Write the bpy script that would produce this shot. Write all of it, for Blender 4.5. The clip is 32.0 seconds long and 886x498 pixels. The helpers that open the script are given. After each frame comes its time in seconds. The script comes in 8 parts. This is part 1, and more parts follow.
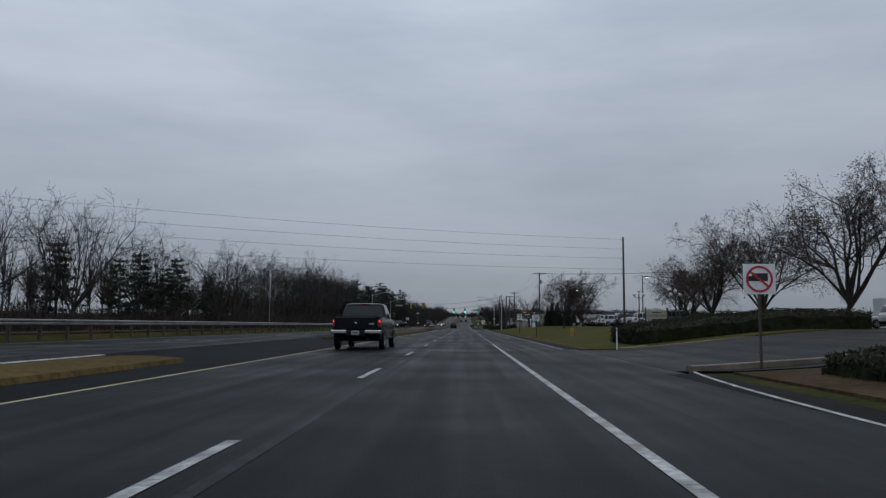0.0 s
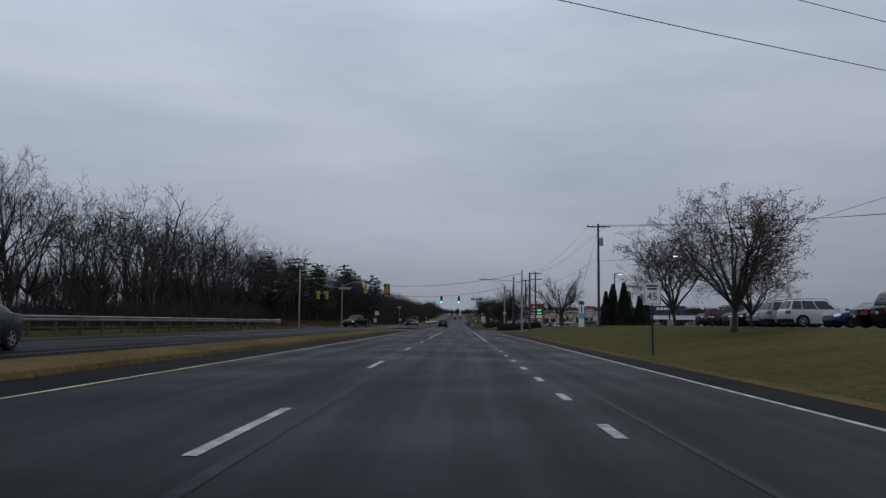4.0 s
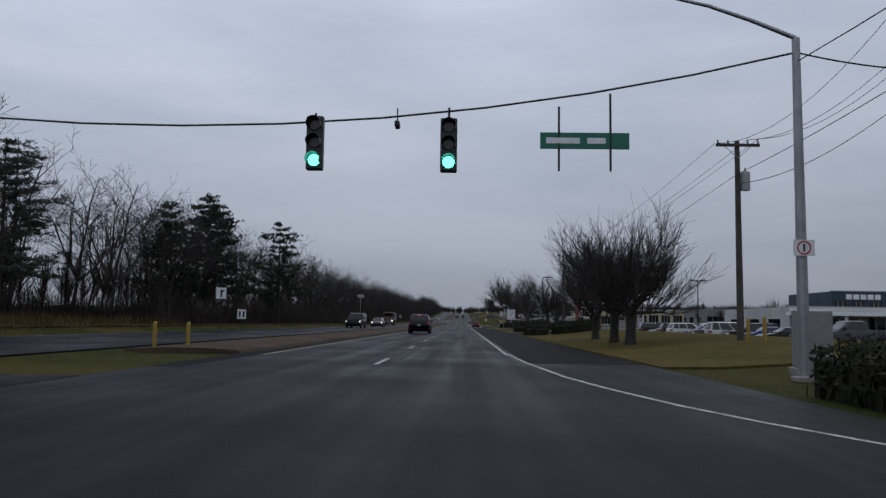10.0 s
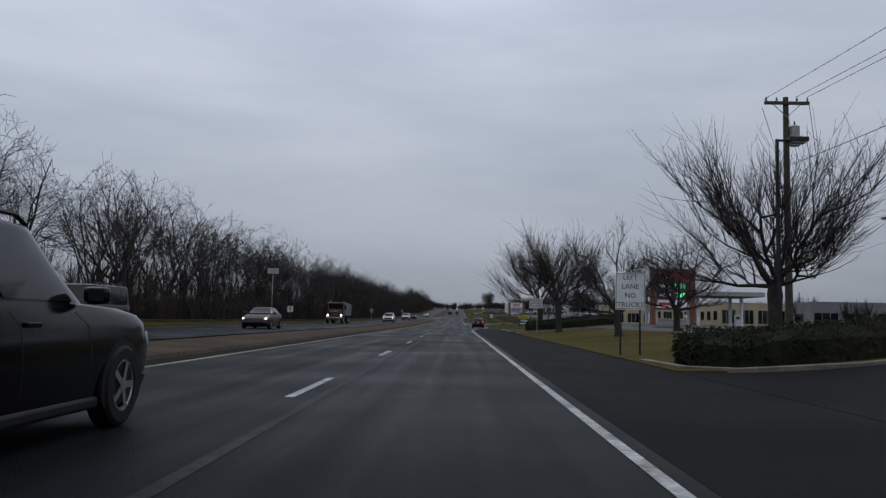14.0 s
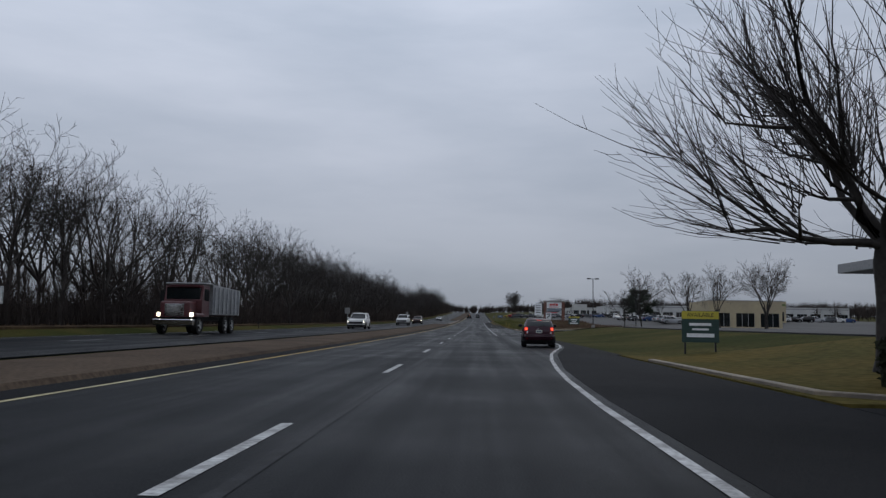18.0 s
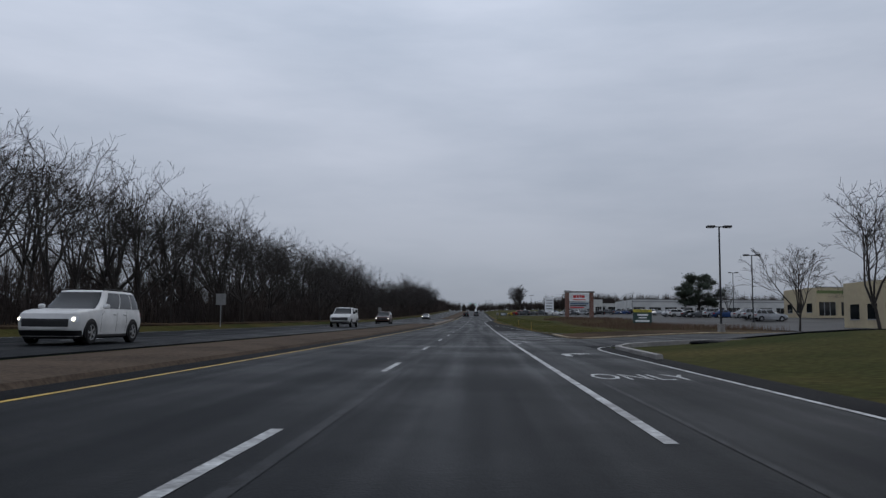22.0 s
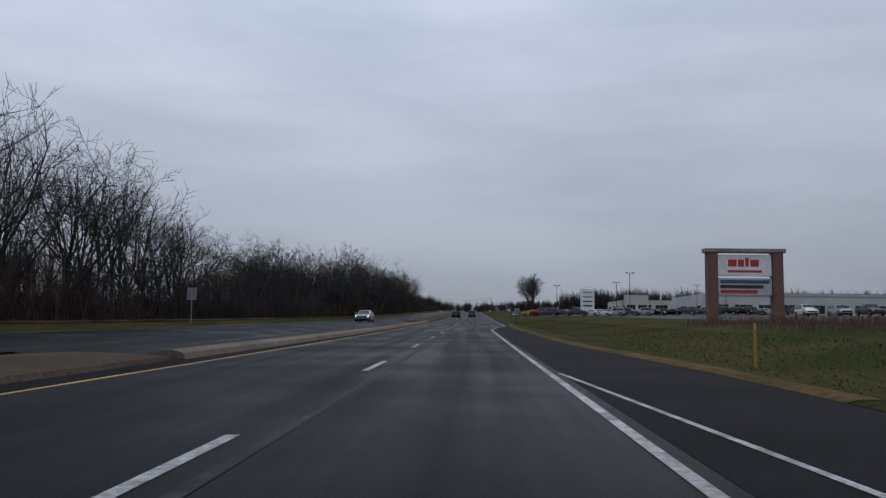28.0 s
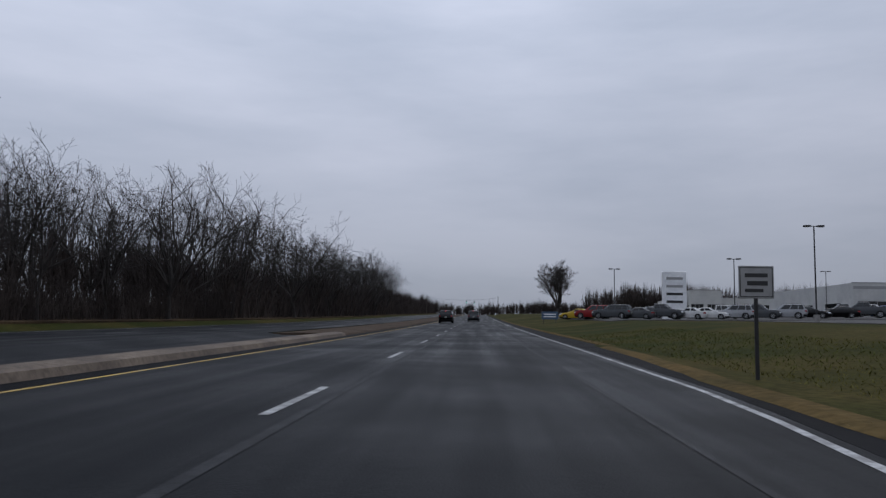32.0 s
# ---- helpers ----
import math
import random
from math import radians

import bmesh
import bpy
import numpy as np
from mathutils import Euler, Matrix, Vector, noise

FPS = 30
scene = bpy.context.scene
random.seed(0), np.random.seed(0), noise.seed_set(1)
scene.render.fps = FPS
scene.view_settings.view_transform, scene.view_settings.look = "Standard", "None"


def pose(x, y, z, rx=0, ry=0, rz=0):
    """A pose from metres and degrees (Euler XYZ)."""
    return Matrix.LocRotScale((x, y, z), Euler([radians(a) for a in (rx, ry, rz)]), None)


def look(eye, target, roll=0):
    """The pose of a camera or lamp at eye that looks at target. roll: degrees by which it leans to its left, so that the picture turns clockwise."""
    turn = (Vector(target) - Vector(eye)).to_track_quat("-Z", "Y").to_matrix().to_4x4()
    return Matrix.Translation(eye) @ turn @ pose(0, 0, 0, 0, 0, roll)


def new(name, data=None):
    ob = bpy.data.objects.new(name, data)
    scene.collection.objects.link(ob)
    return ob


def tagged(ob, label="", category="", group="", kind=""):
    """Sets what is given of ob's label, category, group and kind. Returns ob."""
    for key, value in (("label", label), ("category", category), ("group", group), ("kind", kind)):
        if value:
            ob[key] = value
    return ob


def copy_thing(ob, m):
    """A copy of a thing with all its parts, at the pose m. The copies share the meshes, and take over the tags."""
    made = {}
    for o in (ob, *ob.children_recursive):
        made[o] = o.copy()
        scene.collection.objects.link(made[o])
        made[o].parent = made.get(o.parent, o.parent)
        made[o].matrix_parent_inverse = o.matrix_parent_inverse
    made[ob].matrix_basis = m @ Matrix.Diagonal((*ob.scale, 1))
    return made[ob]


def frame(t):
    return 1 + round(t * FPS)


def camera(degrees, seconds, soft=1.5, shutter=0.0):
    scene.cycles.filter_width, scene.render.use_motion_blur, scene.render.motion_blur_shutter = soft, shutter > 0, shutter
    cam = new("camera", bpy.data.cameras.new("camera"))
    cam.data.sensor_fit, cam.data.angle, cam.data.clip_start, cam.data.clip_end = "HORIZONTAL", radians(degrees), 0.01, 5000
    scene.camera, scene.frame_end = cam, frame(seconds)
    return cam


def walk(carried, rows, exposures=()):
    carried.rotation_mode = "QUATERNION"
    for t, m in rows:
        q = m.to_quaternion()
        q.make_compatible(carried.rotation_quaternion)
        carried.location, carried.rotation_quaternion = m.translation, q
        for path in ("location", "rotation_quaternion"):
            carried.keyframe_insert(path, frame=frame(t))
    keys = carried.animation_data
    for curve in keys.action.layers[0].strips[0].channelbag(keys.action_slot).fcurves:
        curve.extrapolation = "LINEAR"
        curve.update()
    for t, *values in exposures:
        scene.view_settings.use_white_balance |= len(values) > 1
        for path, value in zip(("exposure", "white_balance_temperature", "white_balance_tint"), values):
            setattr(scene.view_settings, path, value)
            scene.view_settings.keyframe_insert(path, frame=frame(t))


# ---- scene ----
cam = camera(58.0, 32.0, soft=1.35)
# seconds, x, y, z in metres, then tilt, roll and heading in degrees
ROWS = [
    (0.0, 0.00, 0.00, 1.05, 95.45, -0.27, 1.66),
    (0.5, 0.00, 8.72, 1.05, 95.40, -0.36, 1.56),
    (1.0, 0.00, 17.47, 1.05, 95.35, -0.45, 1.46),
    (1.5, 0.00, 26.25, 1.05, 95.40, -0.49, 1.46),
    (2.0, 0.00, 35.07, 1.05, 95.45, -0.54, 1.46),
    (2.5, 0.00, 43.92, 1.05, 95.35, -0.49, 1.41),
    (3.0, 0.00, 52.80, 1.05, 95.25, -0.45, 1.36),
    (3.5, 0.00, 61.72, 1.05, 95.25, -0.45, 1.26),
    (4.0, 0.00, 70.67, 1.05, 95.28, -0.52, 1.26),
    (4.5, 0.00, 79.65, 1.05, 95.30, -0.59, 1.26),
    (5.0, 0.00, 88.67, 1.05, 95.33, -0.65, 1.26),
    (5.5, 0.00, 97.72, 1.05, 95.35, -0.72, 1.26),
    (6.0, 0.00, 106.80, 1.05, 95.25, -0.72, 1.26),
    (6.5, 0.00, 115.88, 1.05, 95.25, -0.68, 1.31),
    (7.0, 0.00, 124.93, 1.05, 95.25, -0.63, 1.36),
    (7.5, 0.00, 133.95, 1.05, 95.30, -0.49, 1.41),
    (8.0, 0.00, 142.93, 1.05, 95.35, -0.36, 1.46),
    (8.5, 0.01, 151.88, 1.05, 95.30, -0.45, 1.51),
    (9.0, 0.02, 160.80, 1.05, 95.25, -0.54, 1.56),
    (9.5, 0.03, 169.69, 1.05, 95.25, -0.68, 1.51),
    (10.0, 0.04, 178.57, 1.05, 95.25, -0.81, 1.46),
    (10.5, 0.05, 187.43, 1.05, 95.25, -1.04, 1.36),
    (11.0, 0.06, 196.27, 1.05, 95.25, -1.26, 1.26),
    (11.5, 0.07, 205.09, 1.05, 95.25, -1.22, 1.16),
    (12.0, 0.08, 213.90, 1.05, 95.25, -1.17, 1.06),
    (12.5, 0.09, 222.67, 1.05, 95.25, -1.22, 1.06),
    (13.0, 0.10, 231.40, 1.05, 95.25, -1.26, 1.06),
    (13.5, 0.09, 240.07, 1.05, 95.15, -1.22, 1.06),
    (14.0, 0.08, 248.70, 1.05, 95.05, -1.17, 1.06),
    (14.5, 0.08, 257.27, 1.05, 95.15, -0.72, 1.16),
    (15.0, 0.07, 265.80, 1.05, 95.20, -0.94, 1.44),
    (15.5, 0.06, 274.27, 1.05, 95.25, -1.16, 1.73),
    (16.0, 0.05, 282.70, 1.05, 95.30, -1.38, 2.01),
    (16.5, 0.01, 291.06, 1.05, 95.35, -1.60, 2.30),
    (17.0, -0.02, 299.35, 1.05, 95.25, -1.40, 2.00),
    (17.5, -0.09, 307.48, 1.05, 95.30, -1.15, 2.25),
    (18.0, -0.15, 315.35, 1.05, 95.35, -0.90, 2.50),
    (18.5, -0.22, 322.99, 1.05, 95.30, -0.75, 2.40),
    (19.0, -0.30, 330.40, 1.05, 95.25, -0.60, 2.30),
    (19.5, -0.30, 337.73, 1.05, 95.23, -0.60, 2.35),
    (20.0, -0.30, 345.10, 1.06, 95.20, -0.60, 2.40),
    (20.5, -0.30, 352.65, 1.06, 95.23, -0.50, 2.50),
    (21.0, -0.30, 360.50, 1.08, 95.25, -0.40, 2.60),
    (21.5, -0.25, 368.60, 1.09, 95.28, -0.45, 2.50),
    (22.0, -0.20, 376.90, 1.11, 95.31, -0.50, 2.40),
    (22.5, -0.12, 385.38, 1.14, 95.28, -0.50, 2.40),
    (23.0, -0.05, 394.00, 1.17, 95.26, -0.50, 2.40),
    (23.5, -0.04, 402.78, 1.20, 95.24, -0.35, 2.35),
    (24.0, -0.02, 411.70, 1.24, 95.22, -0.20, 2.30),
    (24.5, -0.01, 420.74, 1.29, 95.25, -0.25, 2.35),
    (25.0, 0.01, 429.85, 1.34, 95.28, -0.30, 2.40),
    (25.5, 0.02, 439.06, 1.39, 95.31, -0.30, 2.35),
    (26.0, 0.04, 448.40, 1.46, 95.34, -0.30, 2.30),
    (26.5, 0.03, 457.88, 1.52, 95.37, -0.50, 2.10),
    (27.0, 0.03, 467.50, 1.60, 95.41, -0.57, 2.12),
    (27.5, 0.02, 477.28, 1.68, 95.44, -0.65, 2.15),
    (28.0, 0.01, 487.20, 1.77, 95.47, -0.72, 2.17),
    (28.5, 0.01, 497.21, 1.86, 95.51, -0.80, 2.20),
    (29.0, 0.00, 507.23, 1.96, 95.54, -1.00, 2.20),
    (29.5, 0.02, 517.26, 2.07, 95.52, -1.05, 2.25),
    (30.0, 0.05, 527.30, 2.18, 95.51, -1.10, 2.30),
    (30.5, 0.07, 537.36, 2.30, 95.54, -1.00, 2.30),
    (31.0, 0.10, 547.43, 2.42, 95.57, -0.90, 2.30),
    (31.5, 0.12, 557.51, 2.55, 95.66, -0.85, 2.35),
    (32.0, 0.15, 567.60, 2.69, 95.74, -0.80, 2.40),
]
walk(cam, [(t, pose(x, y, z, a, b, c)) for t, x, y, z, a, b, c in ROWS], [(0.0, -0.06, 6500, 7), (3.5, -0.05, 6480, 9), (6.0, -0.03, 6300, 15), (9.0, -0.01, 6280, 15), (10.0, 0.02, 6450, 11), (12.0, 0.06, 6580, 9), (17.0, 0.07, 6530, 10), (26.0, 0.1, 6480, 10), (32.0, 0.1, 6430, 13)])

# ---- light: an overcast winter sky ----
world = bpy.data.worlds.new("overcast")
scene.world = world
world.use_nodes = True
wn, wl = world.node_tree.nodes, world.node_tree.links
wn.clear()
w_out = wn.new("ShaderNodeOutputWorld")
w_bg = wn.new("ShaderNodeBackground")
w_sky = wn.new("ShaderNodeTexSky")
w_sky.sky_type, w_sky.sun_disc = "NISHITA", False
w_sky.sun_elevation, w_sky.sun_rotation = radians(28), radians(160)
w_co = wn.new("ShaderNodeTexCoord")
w_map = wn.new("ShaderNodeMapping")
w_map.inputs["Scale"].default_value = (1.0, 1.0, 4.5)
w_noise = wn.new("ShaderNodeTexNoise")
w_noise.inputs["Scale"].default_value, w_noise.inputs["Detail"].default_value = 1.5, 6
w_noise.inputs["Roughness"].default_value = 0.55
w_ramp = wn.new("ShaderNodeValToRGB")
w_ramp.color_ramp.elements[0].position, w_ramp.color_ramp.elements[0].color = 0.32, (0.42, 0.482, 0.590, 1)
w_ramp.color_ramp.elements[1].position, w_ramp.color_ramp.elements[1].color = 0.68, (0.615, 0.668, 0.785, 1)
w_gain = wn.new("ShaderNodeVectorMath")
w_gain.operation = "SCALE"
w_mix = wn.new("ShaderNodeMix")
w_mix.data_type = "RGBA"
w_mix.inputs[0].default_value = 0.97
w_bg.inputs["Strength"].default_value = 0.1
wl.new(w_co.outputs["Generated"], w_map.inputs[0])
wl.new(w_map.outputs[0], w_noise.inputs["Vector"])
wl.new(w_noise.outputs[0], w_ramp.inputs[0])
w_sep = wn.new("ShaderNodeSeparateXYZ")
w_lum = wn.new("ShaderNodeMapRange")
w_lum.inputs["From Min"].default_value, w_lum.inputs["From Max"].default_value = 0.0, 0.42
w_lum.inputs["To Min"].default_value, w_lum.inputs["To Max"].default_value = 4.7, 11.0
wl.new(w_co.outputs["Generated"], w_sep.inputs[0])
wl.new(w_sep.outputs["Z"], w_lum.inputs["Value"])
w_side = wn.new("ShaderNodeMapRange")
w_side.inputs["From Min"].default_value, w_side.inputs["From Max"].default_value = 0.05, 1.0
w_side.inputs["To Min"].default_value, w_side.inputs["To Max"].default_value = 1.0, 0.72
w_both = wn.new("ShaderNodeMath")
w_both.operation = "MULTIPLY"
wl.new(w_sep.outputs["X"], w_side.inputs["Value"])
wl.new(w_lum.outputs[0], w_both.inputs[0])
wl.new(w_side.outputs[0], w_both.inputs[1])
wl.new(w_both.outputs[0], w_gain.inputs["Scale"])
wl.new(w_ramp.outputs[0], w_gain.inputs[0])
wl.new(w_sky.outputs[0], w_mix.inputs[6])
wl.new(w_gain.outputs[0], w_mix.inputs[7])
wl.new(w_mix.outputs[2], w_bg.inputs[0])
wl.new(w_bg.outputs[0], w_out.inputs[0])

sun = new("sun", bpy.data.lights.new("sun", "SUN"))
sun.data.energy, sun.data.angle, sun.data.color = 0.5, radians(25), (1.0, 0.97, 0.93)
sun.matrix_world = look((0, 0, 60), (-10, -28, 30))
scene.view_settings.exposure = 0.0

# ---- materials ----
MATS = {}


def material(name, color, rough=0.6, metal=0.0, vary=0.0, scale=8.0, second=None, scale2=0.6, bump=0.0, bump_scale=40.0,
             spec=0.5, emit=None, power=0.0, coat=0.0, rand=0.0, rough2=None):
    """Principled material with two scales of variation in the colour and a fine relief."""
    if name in MATS:
        return MATS[name]
    m = bpy.data.materials.new(name)
    m.use_nodes = True
    n, l = m.node_tree.nodes, m.node_tree.links
    b = n["Principled BSDF"]
    b.inputs["Base Color"].default_value = (*color, 1)
    b.inputs["Roughness"].default_value = rough
    b.inputs["Metallic"].default_value = metal
    b.inputs["Specular IOR Level"].default_value = spec
    b.inputs["Coat Weight"].default_value = coat
    b.inputs["Coat Roughness"].default_value = 0.08
    if emit:
        b.inputs["Emission Color"].default_value = (*emit, 1)
        b.inputs["Emission Strength"].default_value = power
    if vary or second or bump or rand or rough2 is not None:
        co = n.new("ShaderNodeTexCoord")
        fine = n.new("ShaderNodeTexNoise")
        fine.inputs["Scale"].default_value, fine.inputs["Detail"].default_value = scale, 6
        l.new(co.outputs["Object"], fine.inputs["Vector"])
        wide = n.new("ShaderNodeTexNoise")
        wide.inputs["Scale"].default_value, wide.inputs["Detail"].default_value = scale2, 4
        l.new(co.outputs["Object"], wide.inputs["Vector"])
        last = None
        if second:
            ramp = n.new("ShaderNodeValToRGB")
            ramp.color_ramp.elements[0].position, ramp.color_ramp.elements[0].color = 0.38, (*color, 1)
            ramp.color_ramp.elements[1].position, ramp.color_ramp.elements[1].color = 0.64, (*second, 1)
            l.new(wide.outputs[0], ramp.inputs[0])
            last = ramp.outputs[0]
        hsv = n.new("ShaderNodeHueSaturation")
        hsv.inputs["Color"].default_value = (*color, 1)
        if last:
            l.new(last, hsv.inputs["Color"])
        rng = n.new("ShaderNodeMapRange")
        rng.inputs["From Min"].default_value, rng.inputs["From Max"].default_value = 0.25, 0.75
        rng.inputs["To Min"].default_value, rng.inputs["To Max"].default_value = 1 - vary, 1 + vary
        l.new(fine.outputs[0], rng.inputs["Value"])
        value = rng.outputs[0]
        if rand:
            info = n.new("ShaderNodeObjectInfo")
            r2 = n.new("ShaderNodeMapRange")
            r2.inputs["To Min"].default_value, r2.inputs["To Max"].default_value = 1 - rand, 1 + rand
            l.new(info.outputs["Random"], r2.inputs["Value"])
            mul = n.new("ShaderNodeMath")
            mul.operation = "MULTIPLY"
            l.new(value, mul.inputs[0])
            l.new(r2.outputs[0], mul.inputs[1])
            value = mul.outputs[0]
        l.new(value, hsv.inputs["Value"])
        l.new(hsv.outputs[0], b.inputs["Base Color"])
        if rough2 is not None:
            rr = n.new("ShaderNodeMapRange")
            rr.inputs["From Min"].default_value, rr.inputs["From Max"].default_value = 0.35, 0.65
            rr.inputs["To Min"].default_value, rr.inputs["To Max"].default_value = rough, rough2
            l.new(wide.outputs[0], rr.inputs["Value"])
            l.new(rr.outputs[0], b.inputs["Roughness"])
        if bump:
            bn = n.new("ShaderNodeTexNoise")
            bn.inputs["Scale"].default_value, bn.inputs["Detail"].default_value = bump_scale, 4
            l.new(co.outputs["Object"], bn.inputs["Vector"])
            bp = n.new("ShaderNodeBump")
            bp.inputs["Strength"].default_value = bump
            bp.inputs["Distance"].default_value = 0.02
            l.new(bn.outputs[0], bp.inputs["Height"])
            l.new(bp.outputs[0], b.inputs["Normal"])
    MATS[name] = m
    return m




def asphalt(name, dark, light, rough, spec):
    """Wet asphalt: fine stone grain, long streaks along the road and damp patches."""
    m = bpy.data.materials.new(name)
    m.use_nodes = True
    n, l = m.node_tree.nodes, m.node_tree.links
    b = n["Principled BSDF"]
    co = n.new("ShaderNodeTexCoord")
    mp = n.new("ShaderNodeMapping")
    mp.inputs["Scale"].default_value = (1.0, 0.025, 1.0)
    l.new(co.outputs["Object"], mp.inputs[0])
    tex = []
    for vec, scale, detail in ((mp.outputs[0], 1.6, 4), (co.outputs["Object"], 0.25, 5), (co.outputs["Object"], 45, 3)):
        t = n.new("ShaderNodeTexNoise")
        t.inputs["Scale"].default_value, t.inputs["Detail"].default_value = scale, detail
        l.new(vec, t.inputs["Vector"])
        tex.append(t.outputs[0])
    add = n.new("ShaderNodeMath")
    add.operation = "ADD"
    l.new(tex[0], add.inputs[0])
    l.new(tex[1], add.inputs[1])
    rng = n.new("ShaderNodeMapRange")
    rng.inputs["From Min"].default_value, rng.inputs["From Max"].default_value = 0.75, 1.25
    l.new(add.outputs[0], rng.inputs["Value"])
    mix = n.new("ShaderNodeMix")
    mix.data_type = "RGBA"
    mix.inputs[6].default_value, mix.inputs[7].default_value = (*dark, 1), (*light, 1)
    l.new(rng.outputs[0], mix.inputs[0])
    hsv = n.new("ShaderNodeHueSaturation")
    g = n.new("ShaderNodeMapRange")
    g.inputs["From Min"].default_value, g.inputs["From Max"].default_value, g.inputs["To Min"].default_value, g.inputs["To Max"].default_value = 0.3, 0.7, 0.6, 1.4
    l.new(tex[2], g.inputs["Value"])
    l.new(g.outputs[0], hsv.inputs["Value"])
    l.new(mix.outputs[2], hsv.inputs["Color"])
    l.new(hsv.outputs[0], b.inputs["Base Color"])
    rr = n.new("ShaderNodeMapRange")
    rr.inputs["From Min"].default_value, rr.inputs["From Max"].default_value, rr.inputs["To Min"].default_value, rr.inputs["To Max"].default_value = 0.75, 1.25, rough, rough + 0.22
    l.new(add.outputs[0], rr.inputs["Value"])
    l.new(rr.outputs[0], b.inputs["Roughness"])
    b.inputs["Specular IOR Level"].default_value = spec
    bp = n.new("ShaderNodeBump")
    bp.inputs["Strength"].default_value, bp.inputs["Distance"].default_value = 0.5, 0.012
    l.new(tex[2], bp.inputs["Height"])
    l.new(bp.outputs[0], b.inputs["Normal"])
    MATS[name] = m
    return m


M_ASPHALT = asphalt("wet_asphalt", (0.0042, 0.0052, 0.0064), (0.0105, 0.0122, 0.0142), 0.34, 0.021)
M_LOT = material("lot_asphalt", (0.022, 0.023, 0.025), 0.6, spec=0.06, vary=0.2, scale=6, second=(0.045, 0.045, 0.047), scale2=0.15, bump=0.3, bump_scale=50, rough2=0.6)
M_SHOULDER = material("shoulder_asphalt", (0.0065, 0.0072, 0.0085), 0.6, spec=0.012, vary=0.35, scale=25, second=(0.0125, 0.0132, 0.0148), scale2=0.4, bump=0.6, bump_scale=45)
M_WHITE = material("road_paint_white", (0.42, 0.43, 0.43), 0.6, vary=0.45, scale=14, spec=0.15, second=(0.20, 0.20, 0.20), scale2=2.4, bump=0.2)
M_PALEYELLOW = material("road_paint_worn_yellow", (0.40, 0.35, 0.19), 0.5, vary=0.35, scale=9, second=(0.26, 0.22, 0.11), scale2=0.5, bump=0.2, spec=0.2)
M_YELLOW = material("road_paint_yellow", (0.46, 0.30, 0.045), 0.5, vary=0.35, scale=9, second=(0.30, 0.19, 0.04), scale2=0.5, bump=0.2, spec=0.2)
M_GRASS = material("winter_grass", (0.027, 0.033, 0.0085), 0.9, vary=0.5, scale=5, second=(0.060, 0.050, 0.016), scale2=0.14, bump=0.9, bump_scale=9, spec=0.02)
M_MEDIAN = material("dry_grass", (0.118, 0.080, 0.033), 0.9, vary=0.4, scale=5, second=(0.075, 0.058, 0.025), scale2=0.3, bump=0.8, bump_scale=12, spec=0.02)
M_LITTER = material("leaf_litter", (0.0315, 0.0224, 0.0154), 0.95, vary=0.4, scale=4, second=(0.075, 0.052, 0.032), scale2=0.25, bump=0.8, bump_scale=9, spec=0.02)
M_CONCRETE = material("concrete", (0.25, 0.24, 0.225), 0.75, vary=0.2, scale=10, second=(0.17, 0.16, 0.15), scale2=0.8, bump=0.3, bump_scale=30)
M_KERB = material("wet_kerb", (0.20, 0.165, 0.12), 0.7, vary=0.25, scale=8, second=(0.12, 0.10, 0.08), scale2=0.7, bump=0.4, bump_scale=25)
M_BARK = material("bark", (0.046, 0.040, 0.036), 0.85, vary=0.35, scale=7, second=(0.030, 0.027, 0.025), scale2=0.9, bump=0.6, bump_scale=18, spec=0.2)
M_TWIG = material("twigs", (0.045, 0.040, 0.038), 0.9, vary=0.25, scale=1.2, spec=0.15, rand=0.2)
M_PINE = material("pine_needles", (0.023, 0.032, 0.022), 0.85, vary=0.4, scale=1.5, second=(0.035, 0.044, 0.029), scale2=0.5, spec=0.2)
M_HEDGE = material("hedge_leaves", (0.0150, 0.0195, 0.0100), 0.8, vary=0.5, scale=4, second=(0.028, 0.028, 0.016), scale2=0.9, spec=0.06)
M_BRUSH = material("brush", (0.037, 0.031, 0.029), 0.95, vary=0.4, scale=0.7, second=(0.060, 0.048, 0.042), scale2=0.12, spec=0.1)
M_DRYLEAF = material("dry_leaves", (0.060, 0.031, 0.025), 0.85, vary=0.4, scale=1.5, spec=0.2)
M_POLE = material("utility_pole_wood", (0.075, 0.06, 0.05), 0.85, vary=0.3, scale=5, second=(0.045, 0.037, 0.032), scale2=0.7, bump=0.5, bump_scale=20)
M_GALV = material("galvanised_steel", (0.36, 0.37, 0.38), 0.5, 0.7, vary=0.15, scale=6, second=(0.26, 0.27, 0.28), scale2=0.8)
M_RAIL = material("weathered_rail_steel", (0.22, 0.225, 0.23), 0.55, 0.6, vary=0.2, scale=5, second=(0.14, 0.14, 0.145), scale2=0.6)
M_DARKMETAL = material("dark_metal", (0.03, 0.03, 0.032), 0.5, 0.6, vary=0.2, scale=6)
M_WIRE = material("cable", (0.02, 0.02, 0.02), 0.6)
M_RUBBER = material("tyre_rubber", (0.011, 0.011, 0.012), 0.75, spec=0.2, vary=0.2, scale=20)
M_RIM = material("alloy", (0.42, 0.43, 0.44), 0.35, 0.85, vary=0.1, scale=12)
M_CHROME = material("chrome", (0.62, 0.63, 0.65), 0.14, 1.0, vary=0.05, scale=6)
M_BLACK = material("black_plastic", (0.010, 0.010, 0.011), 0.55, spec=0.2, vary=0.15, scale=20)
M_GLASS = material("dark_glass", (0.008, 0.011, 0.012), 0.05, spec=0.45, vary=0.05, scale=3)
